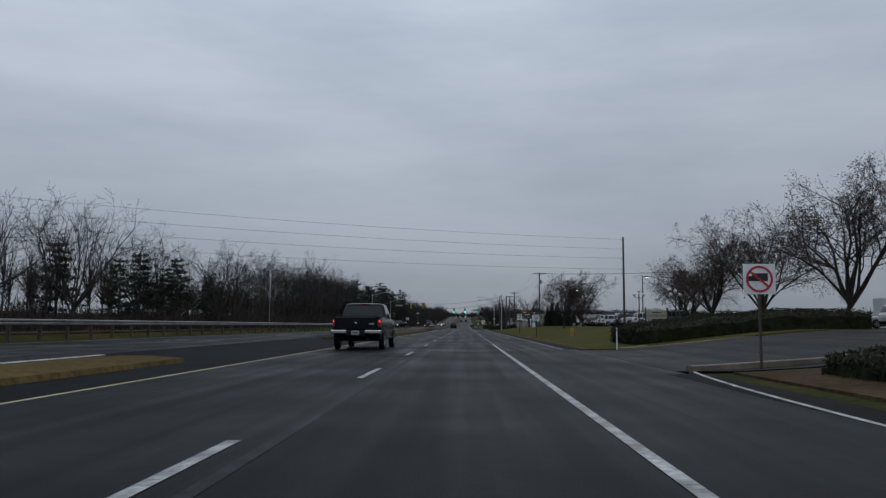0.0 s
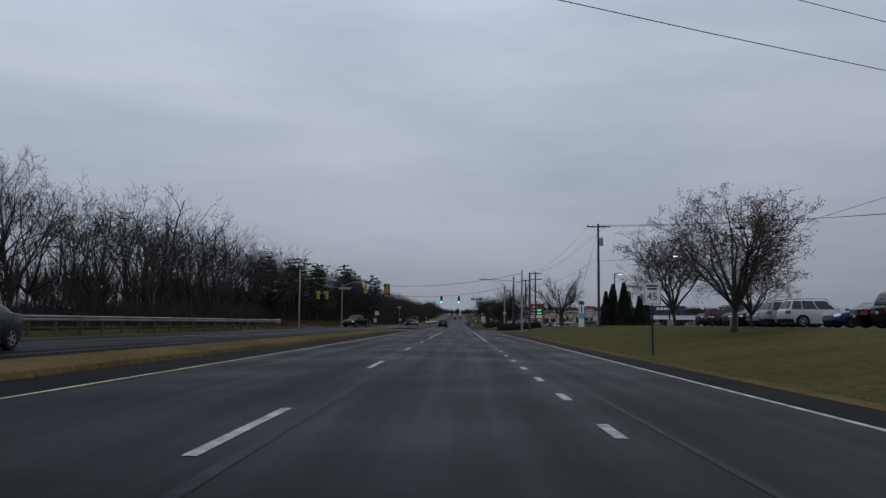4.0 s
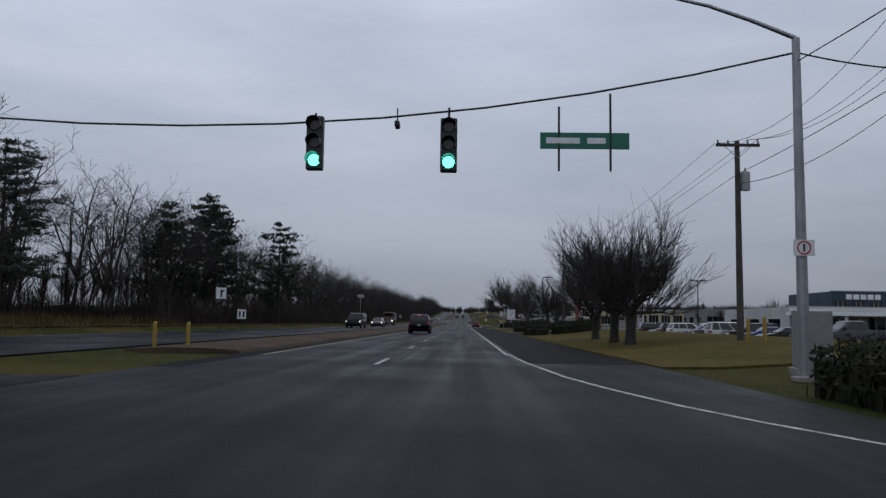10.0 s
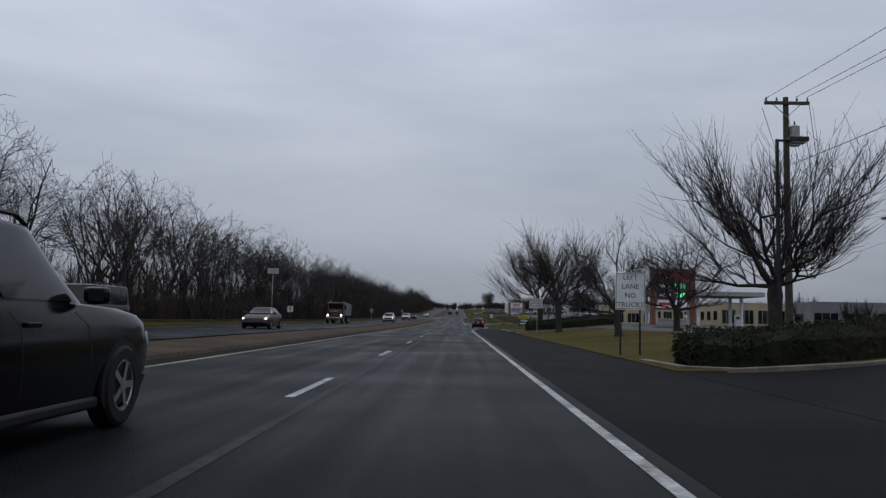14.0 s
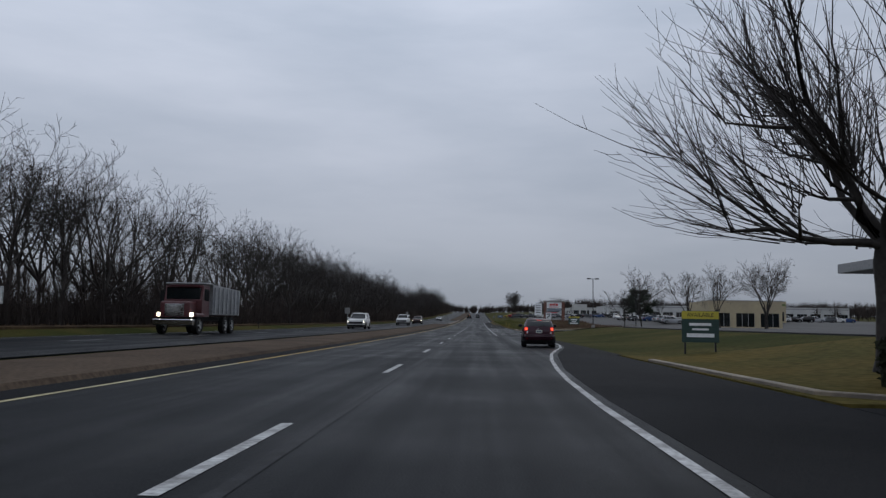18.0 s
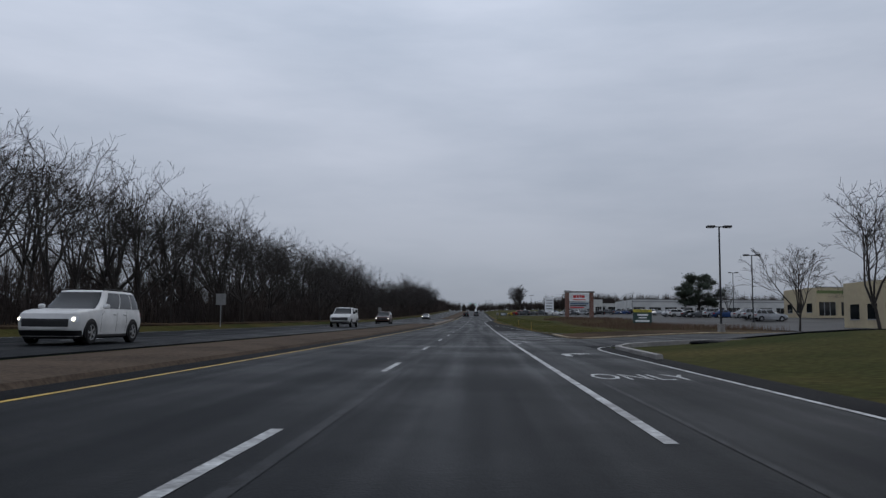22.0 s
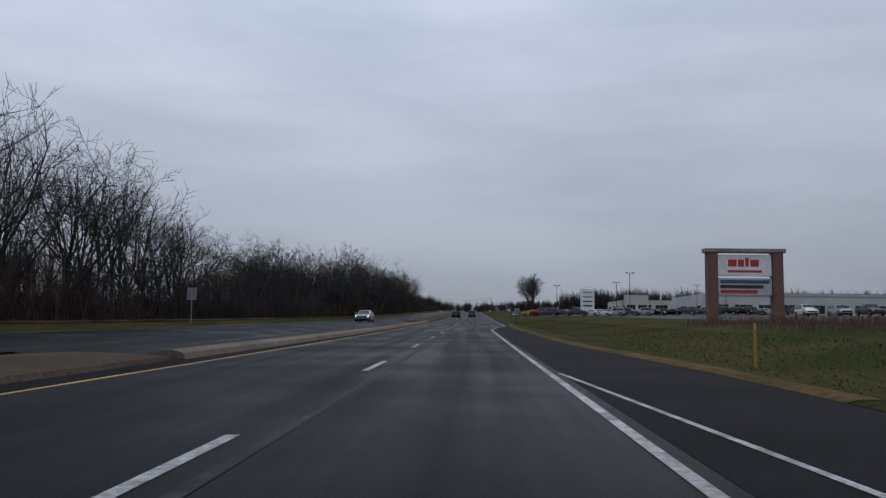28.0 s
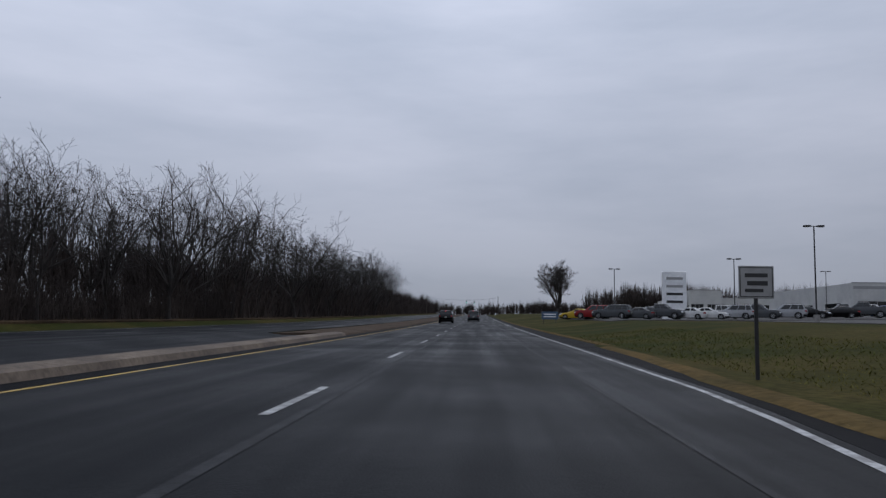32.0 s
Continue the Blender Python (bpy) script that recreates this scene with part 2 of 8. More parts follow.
M_TAIL = material("tail_light_lit", (0.35, 0.012, 0.012), 0.25, emit=(1.0, 0.05, 0.03), power=1.1)
M_TAILDIM = material("tail_light", (0.22, 0.012, 0.014), 0.25)
M_AMBER = material("amber_signal", (0.5, 0.2, 0.02), 0.3, emit=(1.0, 0.13, 0.02), power=1.2)
M_HEAD = material("head_light_lit", (0.8, 0.78, 0.7), 0.2, emit=(1.0, 0.9, 0.68), power=5.0)
M_HEADDIM = material("head_light", (0.6, 0.62, 0.64), 0.15, spec=0.7)
M_PLATE = material("plate", (0.45, 0.45, 0.40), 0.45, vary=0.1, scale=20)
M_BLUE = material("blue_paint", (0.03, 0.07, 0.13), 0.45, vary=0.1, scale=6)
M_SIGN = material("sign_white", (0.80, 0.81, 0.81), 0.45, vary=0.12, scale=6, second=(0.68, 0.69, 0.70), scale2=1.2)
M_SIGNBACK = material("sign_back", (0.30, 0.30, 0.30), 0.5, 0.6, vary=0.15, scale=6)
M_INK = material("sign_black", (0.015, 0.015, 0.016), 0.5)
M_RED = material("sign_red", (0.45, 0.02, 0.025), 0.45, vary=0.1, scale=6)
M_GREENSIGN = material("sign_green", (0.0, 0.14, 0.085), 0.4, vary=0.1, scale=6)
M_SIGYEL = material("signal_yellow", (0.30, 0.20, 0.03), 0.5, vary=0.15, scale=6)
M_SIGDARK = material("signal_dark", (0.02, 0.025, 0.022), 0.5)
M_GREENLIT = material("green_lamp_lit", (0.05, 0.7, 0.5), 0.3, emit=(0.12, 1.0, 0.72), power=3.0)
M_LENS = material("signal_lens_off", (0.02, 0.02, 0.02), 0.2)
M_BRICK = material("red_brick", (0.19, 0.075, 0.05), 0.85, vary=0.25, scale=14, second=(0.13, 0.055, 0.04), scale2=1.5, bump=0.3, rand=0.25)
M_WALLW = material("pale_wall", (0.50, 0.50, 0.48), 0.7, vary=0.08, scale=2, second=(0.42, 0.42, 0.41), scale2=0.3)
M_WALLT = material("tan_wall", (0.42, 0.35, 0.22), 0.75, vary=0.08, scale=2, second=(0.36, 0.3, 0.2), scale2=0.3)
M_ROOF = material("roof_grey", (0.10, 0.10, 0.105), 0.7, vary=0.15, scale=2)
M_ROCK = material("rock", (0.16, 0.15, 0.14), 0.85, vary=0.3, scale=4, second=(0.1, 0.095, 0.09), scale2=1.2, bump=0.6, bump_scale=8)
M_GRAVEL = material("brown_gravel", (0.085, 0.064, 0.048), 0.9, vary=0.4, scale=9, second=(0.058, 0.044, 0.034), scale2=0.35, bump=0.7, bump_scale=22, spec=0.03)
M_SEAM = material("paving_seam", (0.030, 0.0315, 0.034), 0.5, vary=0.6, scale=5, second=(0.018, 0.0195, 0.0215), scale2=0.5, spec=0.03, bump=0.4, bump_scale=45)
M_ISLAND = material("island_concrete", (0.165, 0.130, 0.098), 0.75, vary=0.35, scale=7, second=(0.10, 0.078, 0.062), scale2=0.5, bump=0.5, bump_scale=25, spec=0.15)
M_TANKERB = material("tan_kerb", (0.30, 0.235, 0.15), 0.75, vary=0.35, scale=6, second=(0.17, 0.13, 0.085), scale2=0.8, bump=0.5, bump_scale=25, spec=0.15)
M_DRYLAWN = material("dry_lawn", (0.088, 0.066, 0.021), 0.9, vary=0.45, scale=4, second=(0.060, 0.054, 0.017), scale2=0.22, bump=0.9, bump_scale=9, spec=0.02)
M_LAWN = material("olive_lawn", (0.052, 0.049, 0.0145), 0.9, vary=0.45, scale=4, second=(0.076, 0.064, 0.020), scale2=0.2, bump=0.9, bump_scale=9, spec=0.02)
M_LAWNBLADE = material("olive_blades", (0.135, 0.118, 0.037), 0.9, vary=0.3, scale=1.5, second=(0.088, 0.094, 0.026), scale2=0.3, spec=0.02)
M_DRYBLADE = material("dry_lawn_blades", (0.17, 0.128, 0.042), 0.9, vary=0.3, scale=1.5, second=(0.115, 0.10, 0.033), scale2=0.3, spec=0.02)
M_GLOW = material("lamp_diffuser_lit", (0.8, 0.78, 0.7), 0.4, emit=(1.0, 0.93, 0.8), power=3.0)


def brickwork(name):
    m = bpy.data.materials.new(name)
    m.use_nodes = True
    n, l = m.node_tree.nodes, m.node_tree.links
    co, mp, t = n.new("ShaderNodeTexCoord"), n.new("ShaderNodeMapping"), n.new("ShaderNodeTexBrick")
    mp.inputs["Rotation"].default_value = (math.pi / 2, 0, 0)
    t.inputs["Scale"].default_value = 1.0
    t.inputs["Brick Width"].default_value, t.inputs["Row Height"].default_value, t.inputs["Mortar Size"].default_value = 0.21, 0.075, 0.006
    t.inputs["Color1"].default_value, t.inputs["Color2"].default_value, t.inputs["Mortar"].default_value = (0.17, 0.06, 0.04, 1), (0.11, 0.045, 0.032, 1), (0.24, 0.22, 0.2, 1)
    l.new(co.outputs["Object"], mp.inputs[0])
    l.new(mp.outputs[0], t.inputs["Vector"])
    l.new(t.outputs[0], n["Principled BSDF"].inputs["Base Color"])
    n["Principled BSDF"].inputs["Roughness"].default_value = 0.85
    return m


M_BRICKS = brickwork("brickwork")

M_BLADE = material("grass_blades", (0.125, 0.112, 0.036), 0.85, vary=0.35, scale=1.5, second=(0.066, 0.084, 0.022), scale2=0.25, spec=0.03)
M_STRAW = material("straw_blades", (0.20, 0.145, 0.065), 0.9, vary=0.3, scale=1.5, second=(0.12, 0.085, 0.04), scale2=0.4, spec=0.02)
M_REED = material("dead_weeds", (0.10, 0.062, 0.045), 0.9, vary=0.3, scale=1.5, second=(0.14, 0.10, 0.07), scale2=0.4, spec=0.03)

# ---- mesh helpers ----
def mesh_of(name, bm, mat, smooth=False):
    me = bpy.data.meshes.new(name)
    bm.to_mesh(me)
    bm.free()
    for m in (mat if isinstance(mat, (list, tuple)) else [mat]):
        me.materials.append(m)
    if smooth:
        for p in me.polygons:
            p.use_smooth = True
    return me


def raw_mesh(name, verts, faces, mat, smooth=False):
    me = bpy.data.meshes.new(name)
    me.from_pydata(verts, [], faces)
    me.materials.append(mat)
    if smooth:
        for p in me.polygons:
            p.use_smooth = True
    return me


def thing(name, label, category, group="", kind="", at=None):
    ob = tagged(new(name), label, category, group, kind)
    if at is not None:
        ob.matrix_basis = at
    return ob


def part(name, bm, mat, parent, label="", smooth=False):
    """Link a bmesh (or a finished mesh) as one mesh object under a thing or a part."""
    me = bm if isinstance(bm, bpy.types.Mesh) else mesh_of(name, bm, mat, smooth)
    ob = new(name, me)
    ob.parent = parent
    if label:
        ob["label"] = label
    return ob


def solid(name, bm, mat, label, category, kind="", group="", smooth=False, at=None):
    ob = tagged(new(name, bm if isinstance(bm, bpy.types.Mesh) else mesh_of(name, bm, mat, smooth)), label, category, group, kind)
    if at is not None:
        ob.matrix_basis = at
    return ob


def box(x0, x1, y0, y1, z0, z1, bevel=0.0, bm=None):
    bm = bm or bmesh.new()
    v = [bm.verts.new((x, y, z)) for x in (x0, x1) for y in (y0, y1) for z in (z0, z1)]
    fs = [bm.faces.new([v[i] for i in q]) for q in ((0, 1, 3, 2), (4, 6, 7, 5), (0, 4, 5, 1), (2, 3, 7, 6), (0, 2, 6, 4), (1, 5, 7, 3))]
    if bevel:
        bmesh.ops.bevel(bm, geom=list({e for f in fs for e in f.edges}), offset=bevel, segments=2, affect="EDGES", profile=0.5)
    return bm


def tube(pts, radii, sides=6, bm=None, caps=True):
    """A tapered round tube along points."""
    bm = bm or bmesh.new()
    pts = [Vector(p) for p in pts]
    rings = []
    for i, p in enumerate(pts):
        d = (pts[min(i + 1, len(pts) - 1)] - pts[max(i - 1, 0)]).normalized()
        a = d.orthogonal().normalized() if abs(d.z) > 0.95 else d.cross(Vector((0, 0, 1))).normalized()
        b = d.cross(a)
        r = radii[i] if isinstance(radii, (list, tuple)) else radii
        rings.append([bm.verts.new(p + (a * math.cos(k * 2 * math.pi / sides) + b * math.sin(k * 2 * math.pi / sides)) * r) for k in range(sides)])
    for r0, r1 in zip(rings, rings[1:]):
        for k in range(sides):
            bm.faces.new((r0[k], r0[(k + 1) % sides], r1[(k + 1) % sides], r1[k]))
    if caps:
        bm.faces.new(rings[0][::-1])
        bm.faces.new(rings[-1])
    return bm


def prism(outline, x0, x1, bm=None):
    """A (y, z) outline carried along x."""
    bm = bm or bmesh.new()
    a = [bm.verts.new((x0, y, z)) for y, z in outline]
    b = [bm.verts.new((x1, y, z)) for y, z in outline]
    n = len(outline)
    for i in range(n):
        bm.faces.new((a[i], a[(i + 1) % n], b[(i + 1) % n], b[i]))
    bm.faces.new(a[::-1])
    bm.faces.new(b)
    bmesh.ops.recalc_face_normals(bm, faces=bm.faces)
    return bm


def sheet(outline, z, thick=0.0, bm=None):
    """A flat sheet (or slab) with an (x, y) outline."""
    bm = bm or bmesh.new()
    a = [bm.verts.new((x, y, z)) for x, y in outline]
    f = bm.faces.new(a)
    f.normal_update()
    if f.normal.z < 0:
        f.normal_flip()
    if thick:
        b = [bm.verts.new((x, y, z - thick)) for x, y in outline]
        n = len(a)
        for i in range(n):
            bm.faces.new((a[i], b[i], b[(i + 1) % n], a[(i + 1) % n]))
        bmesh.ops.recalc_face_normals(bm, faces=bm.faces)
    return bm


def lettering(name, text, size, mat, parent, m, label="", spread=1.0):
    """Writing as a flat raised mesh, in the built-in font."""
    cu = bpy.data.curves.new(name, "FONT")
    cu.body, cu.size, cu.align_x, cu.align_y = text, size, "CENTER", "CENTER"
    cu.extrude, cu.resolution_u, cu.space_line = 0.004, 2, spread
    ob = new(name, cu)
    dg = bpy.context.evaluated_depsgraph_get()
    me = bpy.data.meshes.new_from_object(ob.evaluated_get(dg))
    bpy.data.objects.remove(ob)
    me.materials.clear()
    me.materials.append(mat)
    o2 = new(name, me)
    o2.parent, o2.matrix_basis = parent, m
    if label:
        o2["label"] = label
    return o2

# ---- ground and road ----
LANE, RIGHT, YELLOW, EDGE = -2.10, 1.49, -6.05, 4.32


def rise(y):
    """Height of the road, which climbs gently past y = 330."""
    d = max(0.0, min(y, 760.0) - 330.0)
    return 2.9e-5 * d * d + 0.022 * max(0.0, min(y, 1000.0) - 760.0)


def smooth(a, b, v):
    u = min(1.0, max(0.0, (v - a) / (b - a)))
    return u * u * (3 - 2 * u)


def height(x, y):
    """Ground height: banks on both sides of the road."""
    z = rise(y)
    if x > 5.0:
        bank = 0.95 * (1 - 0.65 * smooth(405, 430, y) * (1 - smooth(490, 515, y)))
        z += bank * smooth(5.5, 17.0, x) - 1.35 * smooth(12, 21, x) * smooth(187, 200, y) * (1 - smooth(300, 330, y)) + 0.7 * smooth(20, 60, x) * smooth(380, 520, y)
    if x < -10.0:
        z += 0.2 * smooth(-10.2, -11.6, x) + 0.4 * smooth(-19.5, -22.0, x) + 1.6 * smooth(-24, -45, x)
    return z


def on(x, y, turn=0.0, lift=0.0):
    """A place on the ground, turned about the vertical."""
    return pose(x, y, height(x, y) + lift, 0, 0, turn)


def draped(xs, ys, lift):
    """A grid that follows the ground."""
    bm = bmesh.new()
    rows = [[bm.verts.new((x, y, height(x, y) + lift)) for x in xs] for y in ys]
    for r0, r1 in zip(rows, rows[1:]):
        for i in range(len(xs) - 1):
            bm.faces.new((r0[i], r0[i + 1], r1[i + 1], r1[i]))
    return bm


def skirted(bm, deep=0.14):
    """Turn a sheet's rim down into the ground, as a slab's edge."""
    rim = [e for e in bm.edges if e.is_boundary]
    made = bmesh.ops.extrude_edge_only(bm, edges=rim)
    bmesh.ops.translate(bm, verts=[g for g in made["geom"] if isinstance(g, bmesh.types.BMVert)], vec=(0, 0, -deep))
    return bm


def steps(a, b, d):
    n = max(1, round((b - a) / d))
    return [a + (b - a) * i / n for i in range(n + 1)]


def strip(name, x0, x1, y0, y1, lift, mat, label, category="road marking", d=12.0, parent=None):
    xs = [x0] + [x for x in XS if x0 + 0.05 < x < x1 - 0.05] + [x1]
    bm = draped(xs, steps(y0, y1, d), lift)
    if parent:
        return part(name, bm, mat, parent, label)
    return solid(name, skirted(bm), mat, label, category, "structure")


def painted(name, pts, width, mat, parent, lift=0.005, label=""):
    """A painted line of that width along (x, y) points."""
    bm = bmesh.new()
    pts = [Vector((x, y)) for x, y in pts]
    last = None
    for i, p in enumerate(pts):
        d = (pts[min(i + 1, len(pts) - 1)] - pts[max(i - 1, 0)]).normalized()
        n = Vector((-d.y, d.x)) * width / 2
        pair = [bm.verts.new((q.x, q.y, height(q.x, q.y) + lift)) for q in (p + n, p - n)]
        if last:
            f = bm.faces.new((last[0], last[1], pair[1], pair[0]))
            f.normal_update()
            if f.normal.z < 0:
                f.normal_flip()
        last = pair
    return part(name, bm, mat, parent, label)


def bend(p0, p1, p2, n=10):
    """Points on a smooth curve from p0 to p2 that leans to p1."""
    return [tuple((1 - u) ** 2 * a + 2 * u * (1 - u) * b + u * u * c for a, b, c in zip(p0, p1, p2)) for u in (i / n for i in range(n + 1))]


def kerb(name, pts, label, mat, width=0.18, tall=0.14):
    """A kerb stone line: a real step along (x, y) points."""
    bm = bmesh.new()
    pts = [Vector((x, y)) for x, y in pts]
    last = None
    for i, p in enumerate(pts):
        d = (pts[min(i + 1, len(pts) - 1)] - pts[max(i - 1, 0)]).normalized()
        n = Vector((-d.y, d.x)) * width / 2
        z = height(p.x, p.y)
        ring = [bm.verts.new((q.x, q.y, z + h)) for q, h in ((p + n, -0.08), (p + n, tall - 0.02), (p + n * 0.75, tall), (p - n * 0.75, tall), (p - n, tall - 0.02), (p - n, -0.08))]
        if last:
            for k in range(5):
                bm.faces.new((last[k], last[k + 1], ring[k + 1], ring[k]))
        else:
            bm.faces.new(ring)
        last = ring
    bm.faces.new(last[::-1])
    bmesh.ops.recalc_face_normals(bm, faces=bm.faces)
    return solid(name, bm, mat, label, "kerb", "structure")


XS = [-1600, -700, -300, -150, -90, -60, -45, -38, -32, -27, -24, -22, -20.8, -19.6, -11.7, -11.4, -11.0, -10.6, -10.2, -7.2, 0, 5.4, 6.5, 8, 10, 12, 14, 16, 18, 22, 30, 45, 60, 90, 150, 300, 700, 1600]
YS = [-400, -150] + steps(-60, 900, 10) + [1000, 1200, 1500, 1900, 2600]
solid("ground", draped(XS, YS, -0.05), M_GRASS, "wet winter grass, olive and straw coloured", "grass", "structure")
strip("road", -6.9, 4.9, -60, 1500, 0.0, M_ASPHALT, "wet dark asphalt carriageway with worn wheel tracks", "road")
solid("oncoming_road", skirted(draped([-19.6, -15.0, -11.8, -11.5, -11.25, -11.0], steps(-60, 1500, 12), 0.0)), M_ASPHALT, "wet grey asphalt of the oncoming lanes", "road", "structure")


def shoulder_beside(line, outer, y0, y1):
    """The darker asphalt between a bending edge line and the verge."""
    bm = bmesh.new()
    last = None
    for y in steps(y0, y1, 2.5):
        x = line[-1][0]
        for p, q in zip(line, line[1:]):
            if p[1] <= y <= q[1]:
                x = p[0] + (q[0] - p[0]) * (y - p[1]) / (q[1] - p[1])
        x = min(x, outer - 0.05)
        pair = [bm.verts.new((k, y, height(k, y) + 0.003)) for k in (x, outer)]
        if last:
            bm.faces.new((last[0], last[1], pair[1], pair[0]))
        last = pair
    solid("shoulder", skirted(bm, 0.1), M_SHOULDER, "dark asphalt shoulder beside the edge line", "road", "structure")


shoulder_beside([(1.72, 200), (1.72, 328), (1.95, 335), (2.75, 345), (3.95, 353.5), (4.5, 361), (4.85, 372)], 4.9, 200, 372)
shoulder_beside([(1.72, 452), (1.72, 552), (1.85, 557), (2.27, 563.7), (2.82, 569), (3.25, 573), (3.6, 576.5), (3.8, 580), (3.97, 595), (4.05, 617), (4.3, 660)], 4.9, 452, 660)
strip("shoulder", EDGE + 0.1, 5.3, -60, 18, 0.003, M_SHOULDER, "dark gravelly asphalt edge under the grass", "road")
strip("shoulder", EDGE + 0.1, 5.3, 36, 171, 0.003, M_SHOULDER, "dark gravelly asphalt edge under the grass", "road")
strip("shoulder", EDGE + 0.1, 5.2, 345, 412, 0.003, M_SHOULDER, "dark gravelly asphalt edge under the grass", "road")
strip("shoulder", EDGE + 0.1, 5.2, 575, 900, 0.003, M_SHOULDER, "dark gravelly asphalt edge under the grass", "road")
strip("shoulder", -7.9, -6.88, -60, 168, 0.003, M_SHOULDER, "dark crumbling asphalt under the median's edge", "road")
for y0, y1 in ((-60, 168), (196, 1000)):
    strip("shoulder", -6.9, YELLOW - 0.1, y0, y1, 0.003, M_SHOULDER, "dark asphalt strip between the yellow line and the median", "road")
# side roads and drives
strip("side_road", 4.9, 70, 19, 35, 0.008, M_ASPHALT, "wet asphalt side road joining from the verge", "road", d=4)
strip("cross_street", 4.9, 120, 171, 185, 0.008, M_ASPHALT, "wet asphalt street at the traffic lights", "road", d=4)
strip("cross_street", -11.0, -6.9, 171, 193, 0.008, M_ASPHALT, "wet asphalt street crossing the median", "road", d=4)
strip("cross_street", -60, -19.6, 173, 189, 0.008, M_ASPHALT, "wet asphalt street at the traffic lights", "road", d=4)
strip("driveway", 4.9, 40, 252.6, 266.5, 0.008, M_SHOULDER, "dark wet asphalt driveway entrance between hedges", "road", d=4)
strip("driveway", 4.9, 40, 321, 326.5, 0.008, M_SHOULDER, "dark wet asphalt driveway entrance by the fuel station", "road", d=4)
strip("driveway", 4.9, 60, 412, 428, 0.008, M_ASPHALT, "wet asphalt entrance to the shopping centre", "road", d=4)
strip("parking_lot", 19.5, 90, 72, 165, 0.01, M_LOT, "grey wet asphalt car park beyond the verge", "car park", d=8)
strip("parking_lot", 13.5, 110, 192, 252.5, 0.012, M_LOT, "grey wet asphalt car park beside the shops", "car park", d=8)
strip("parking_lot", 12.2, 110, 266.6, 325, 0.012, M_LOT, "grey wet asphalt forecourt and car park", "car park", d=8)
strip("parking_lot", 15, 110, 325, 400, 0.012, M_LOT, "grey wet asphalt forecourt and car park", "car park", d=8)
strip("parking_lot", 26, 160, 429, 648, 0.012, M_LOT, "grey wet asphalt supermarket car park", "car park", d=8)
strip("parking_lot", 14, 160, 652, 745, 0.012, M_LOT, "grey wet asphalt car dealer's lot", "car park", d=8)
strip("bare_soil_bed", 6.1, 19, -8, 18.6, 0.01, M_LITTER, "dark bark mulch bed beside the side road", "soil", d=4)
strip("forest_floor", -300, -21.5, -60, 172, 0.02, M_LITTER, "dark leaf litter under the bare trees", "soil", d=12)
strip("forest_floor", -300, -21.5, 190, 1000, 0.02, M_LITTER, "dark leaf litter under the bare trees", "soil", d=12)

for y0, y1, x1 in ((199, 252.4, 13.4), (267, 320.6, 12.1), (327, 345, 14.8)):
    strip("verge", 5.0, x1, y0, y1, 0.016, M_DRYLAWN, "dry yellow-brown winter lawn along the shoulder", "grass", d=4)
strip("verge", 5.3, 19.4, 36.5, 170.5, 0.008, M_LAWN, "olive and straw winter lawn before the car park", "grass", d=6)
for y0, y1 in ((36.5, 170), (452, 496), (600, 745)):
    strip("verge", 5.25, 5.75, y0, y1, 0.012, M_MEDIAN, "tan dead-grass edge where the lawn meets the shoulder", "grass", d=6)

# medians: raised strips with real edges
def median(name, x0, x1, y0, y1, tall, mat, label):
    bm = bmesh.new()
    w = x1 - x0
    last = None
    for y in steps(y0, y1, 8):
        z = rise(y)
        j = 0.03 * noise.noise((y * 0.2, x0, 3))
        ring = [bm.verts.new((x, y, z + h)) for x, h in ((x0, -0.05), (x0 + 0.1, tall), (x0 + w * 0.35, tall + 0.06 + j), (x0 + w * 0.65, tall + 0.06 - j), (x1 - 0.1, tall), (x1, -0.05))]
        if last:
            for k in range(5):
                bm.faces.new((last[k], ring[k], ring[k + 1], last[k + 1]))
        else:
            bm.faces.new(ring)
        last = ring
    bm.faces.new(last[::-1])
    bmesh.ops.recalc_face_normals(bm, faces=bm.faces)
    return solid(name, bm, mat, label, "median", "structure")


median("median", -10.6, -7.7, -60, 22, 0.12, M_MEDIAN, "low median of straw-coloured dry grass with a dark edge")
median("median", -10.6, -7.7, 58, 165, 0.12, M_MEDIAN, "low median of straw-coloured dry grass with a dark edge")
strip("median_crossover", -11.05, -6.85, 21, 59, 0.002, M_SHOULDER, "dark wet asphalt gap in the median", "road")
strip("shoulder", -11.6, -10.5, 59, 165, 0.003, M_SHOULDER, "dark asphalt strip beside the median", "road")
median("median", -10.9, -7.0, 204, 290, 0.08, M_GRAVEL, "low brown gravel median strip between the carriageways")
median("median", -10.9, -7.0, 290, 506, 0.08, M_GRAVEL, "low brown gravel median strip between the carriageways")
median("median", -7.75, -6.75, 506, 610, 0.15, M_ISLAND, "narrow raised median of stained tan concrete, chipped at its edges")
median("median", -10.9, -7.0, 610, 1000, 0.08, M_GRAVEL, "low brown gravel median strip between the carriageways")
strip("turn_lane", -11.0, -7.8, 506, 610, 0.006, M_ASPHALT, "wet asphalt left-turn lane behind the median", "road")

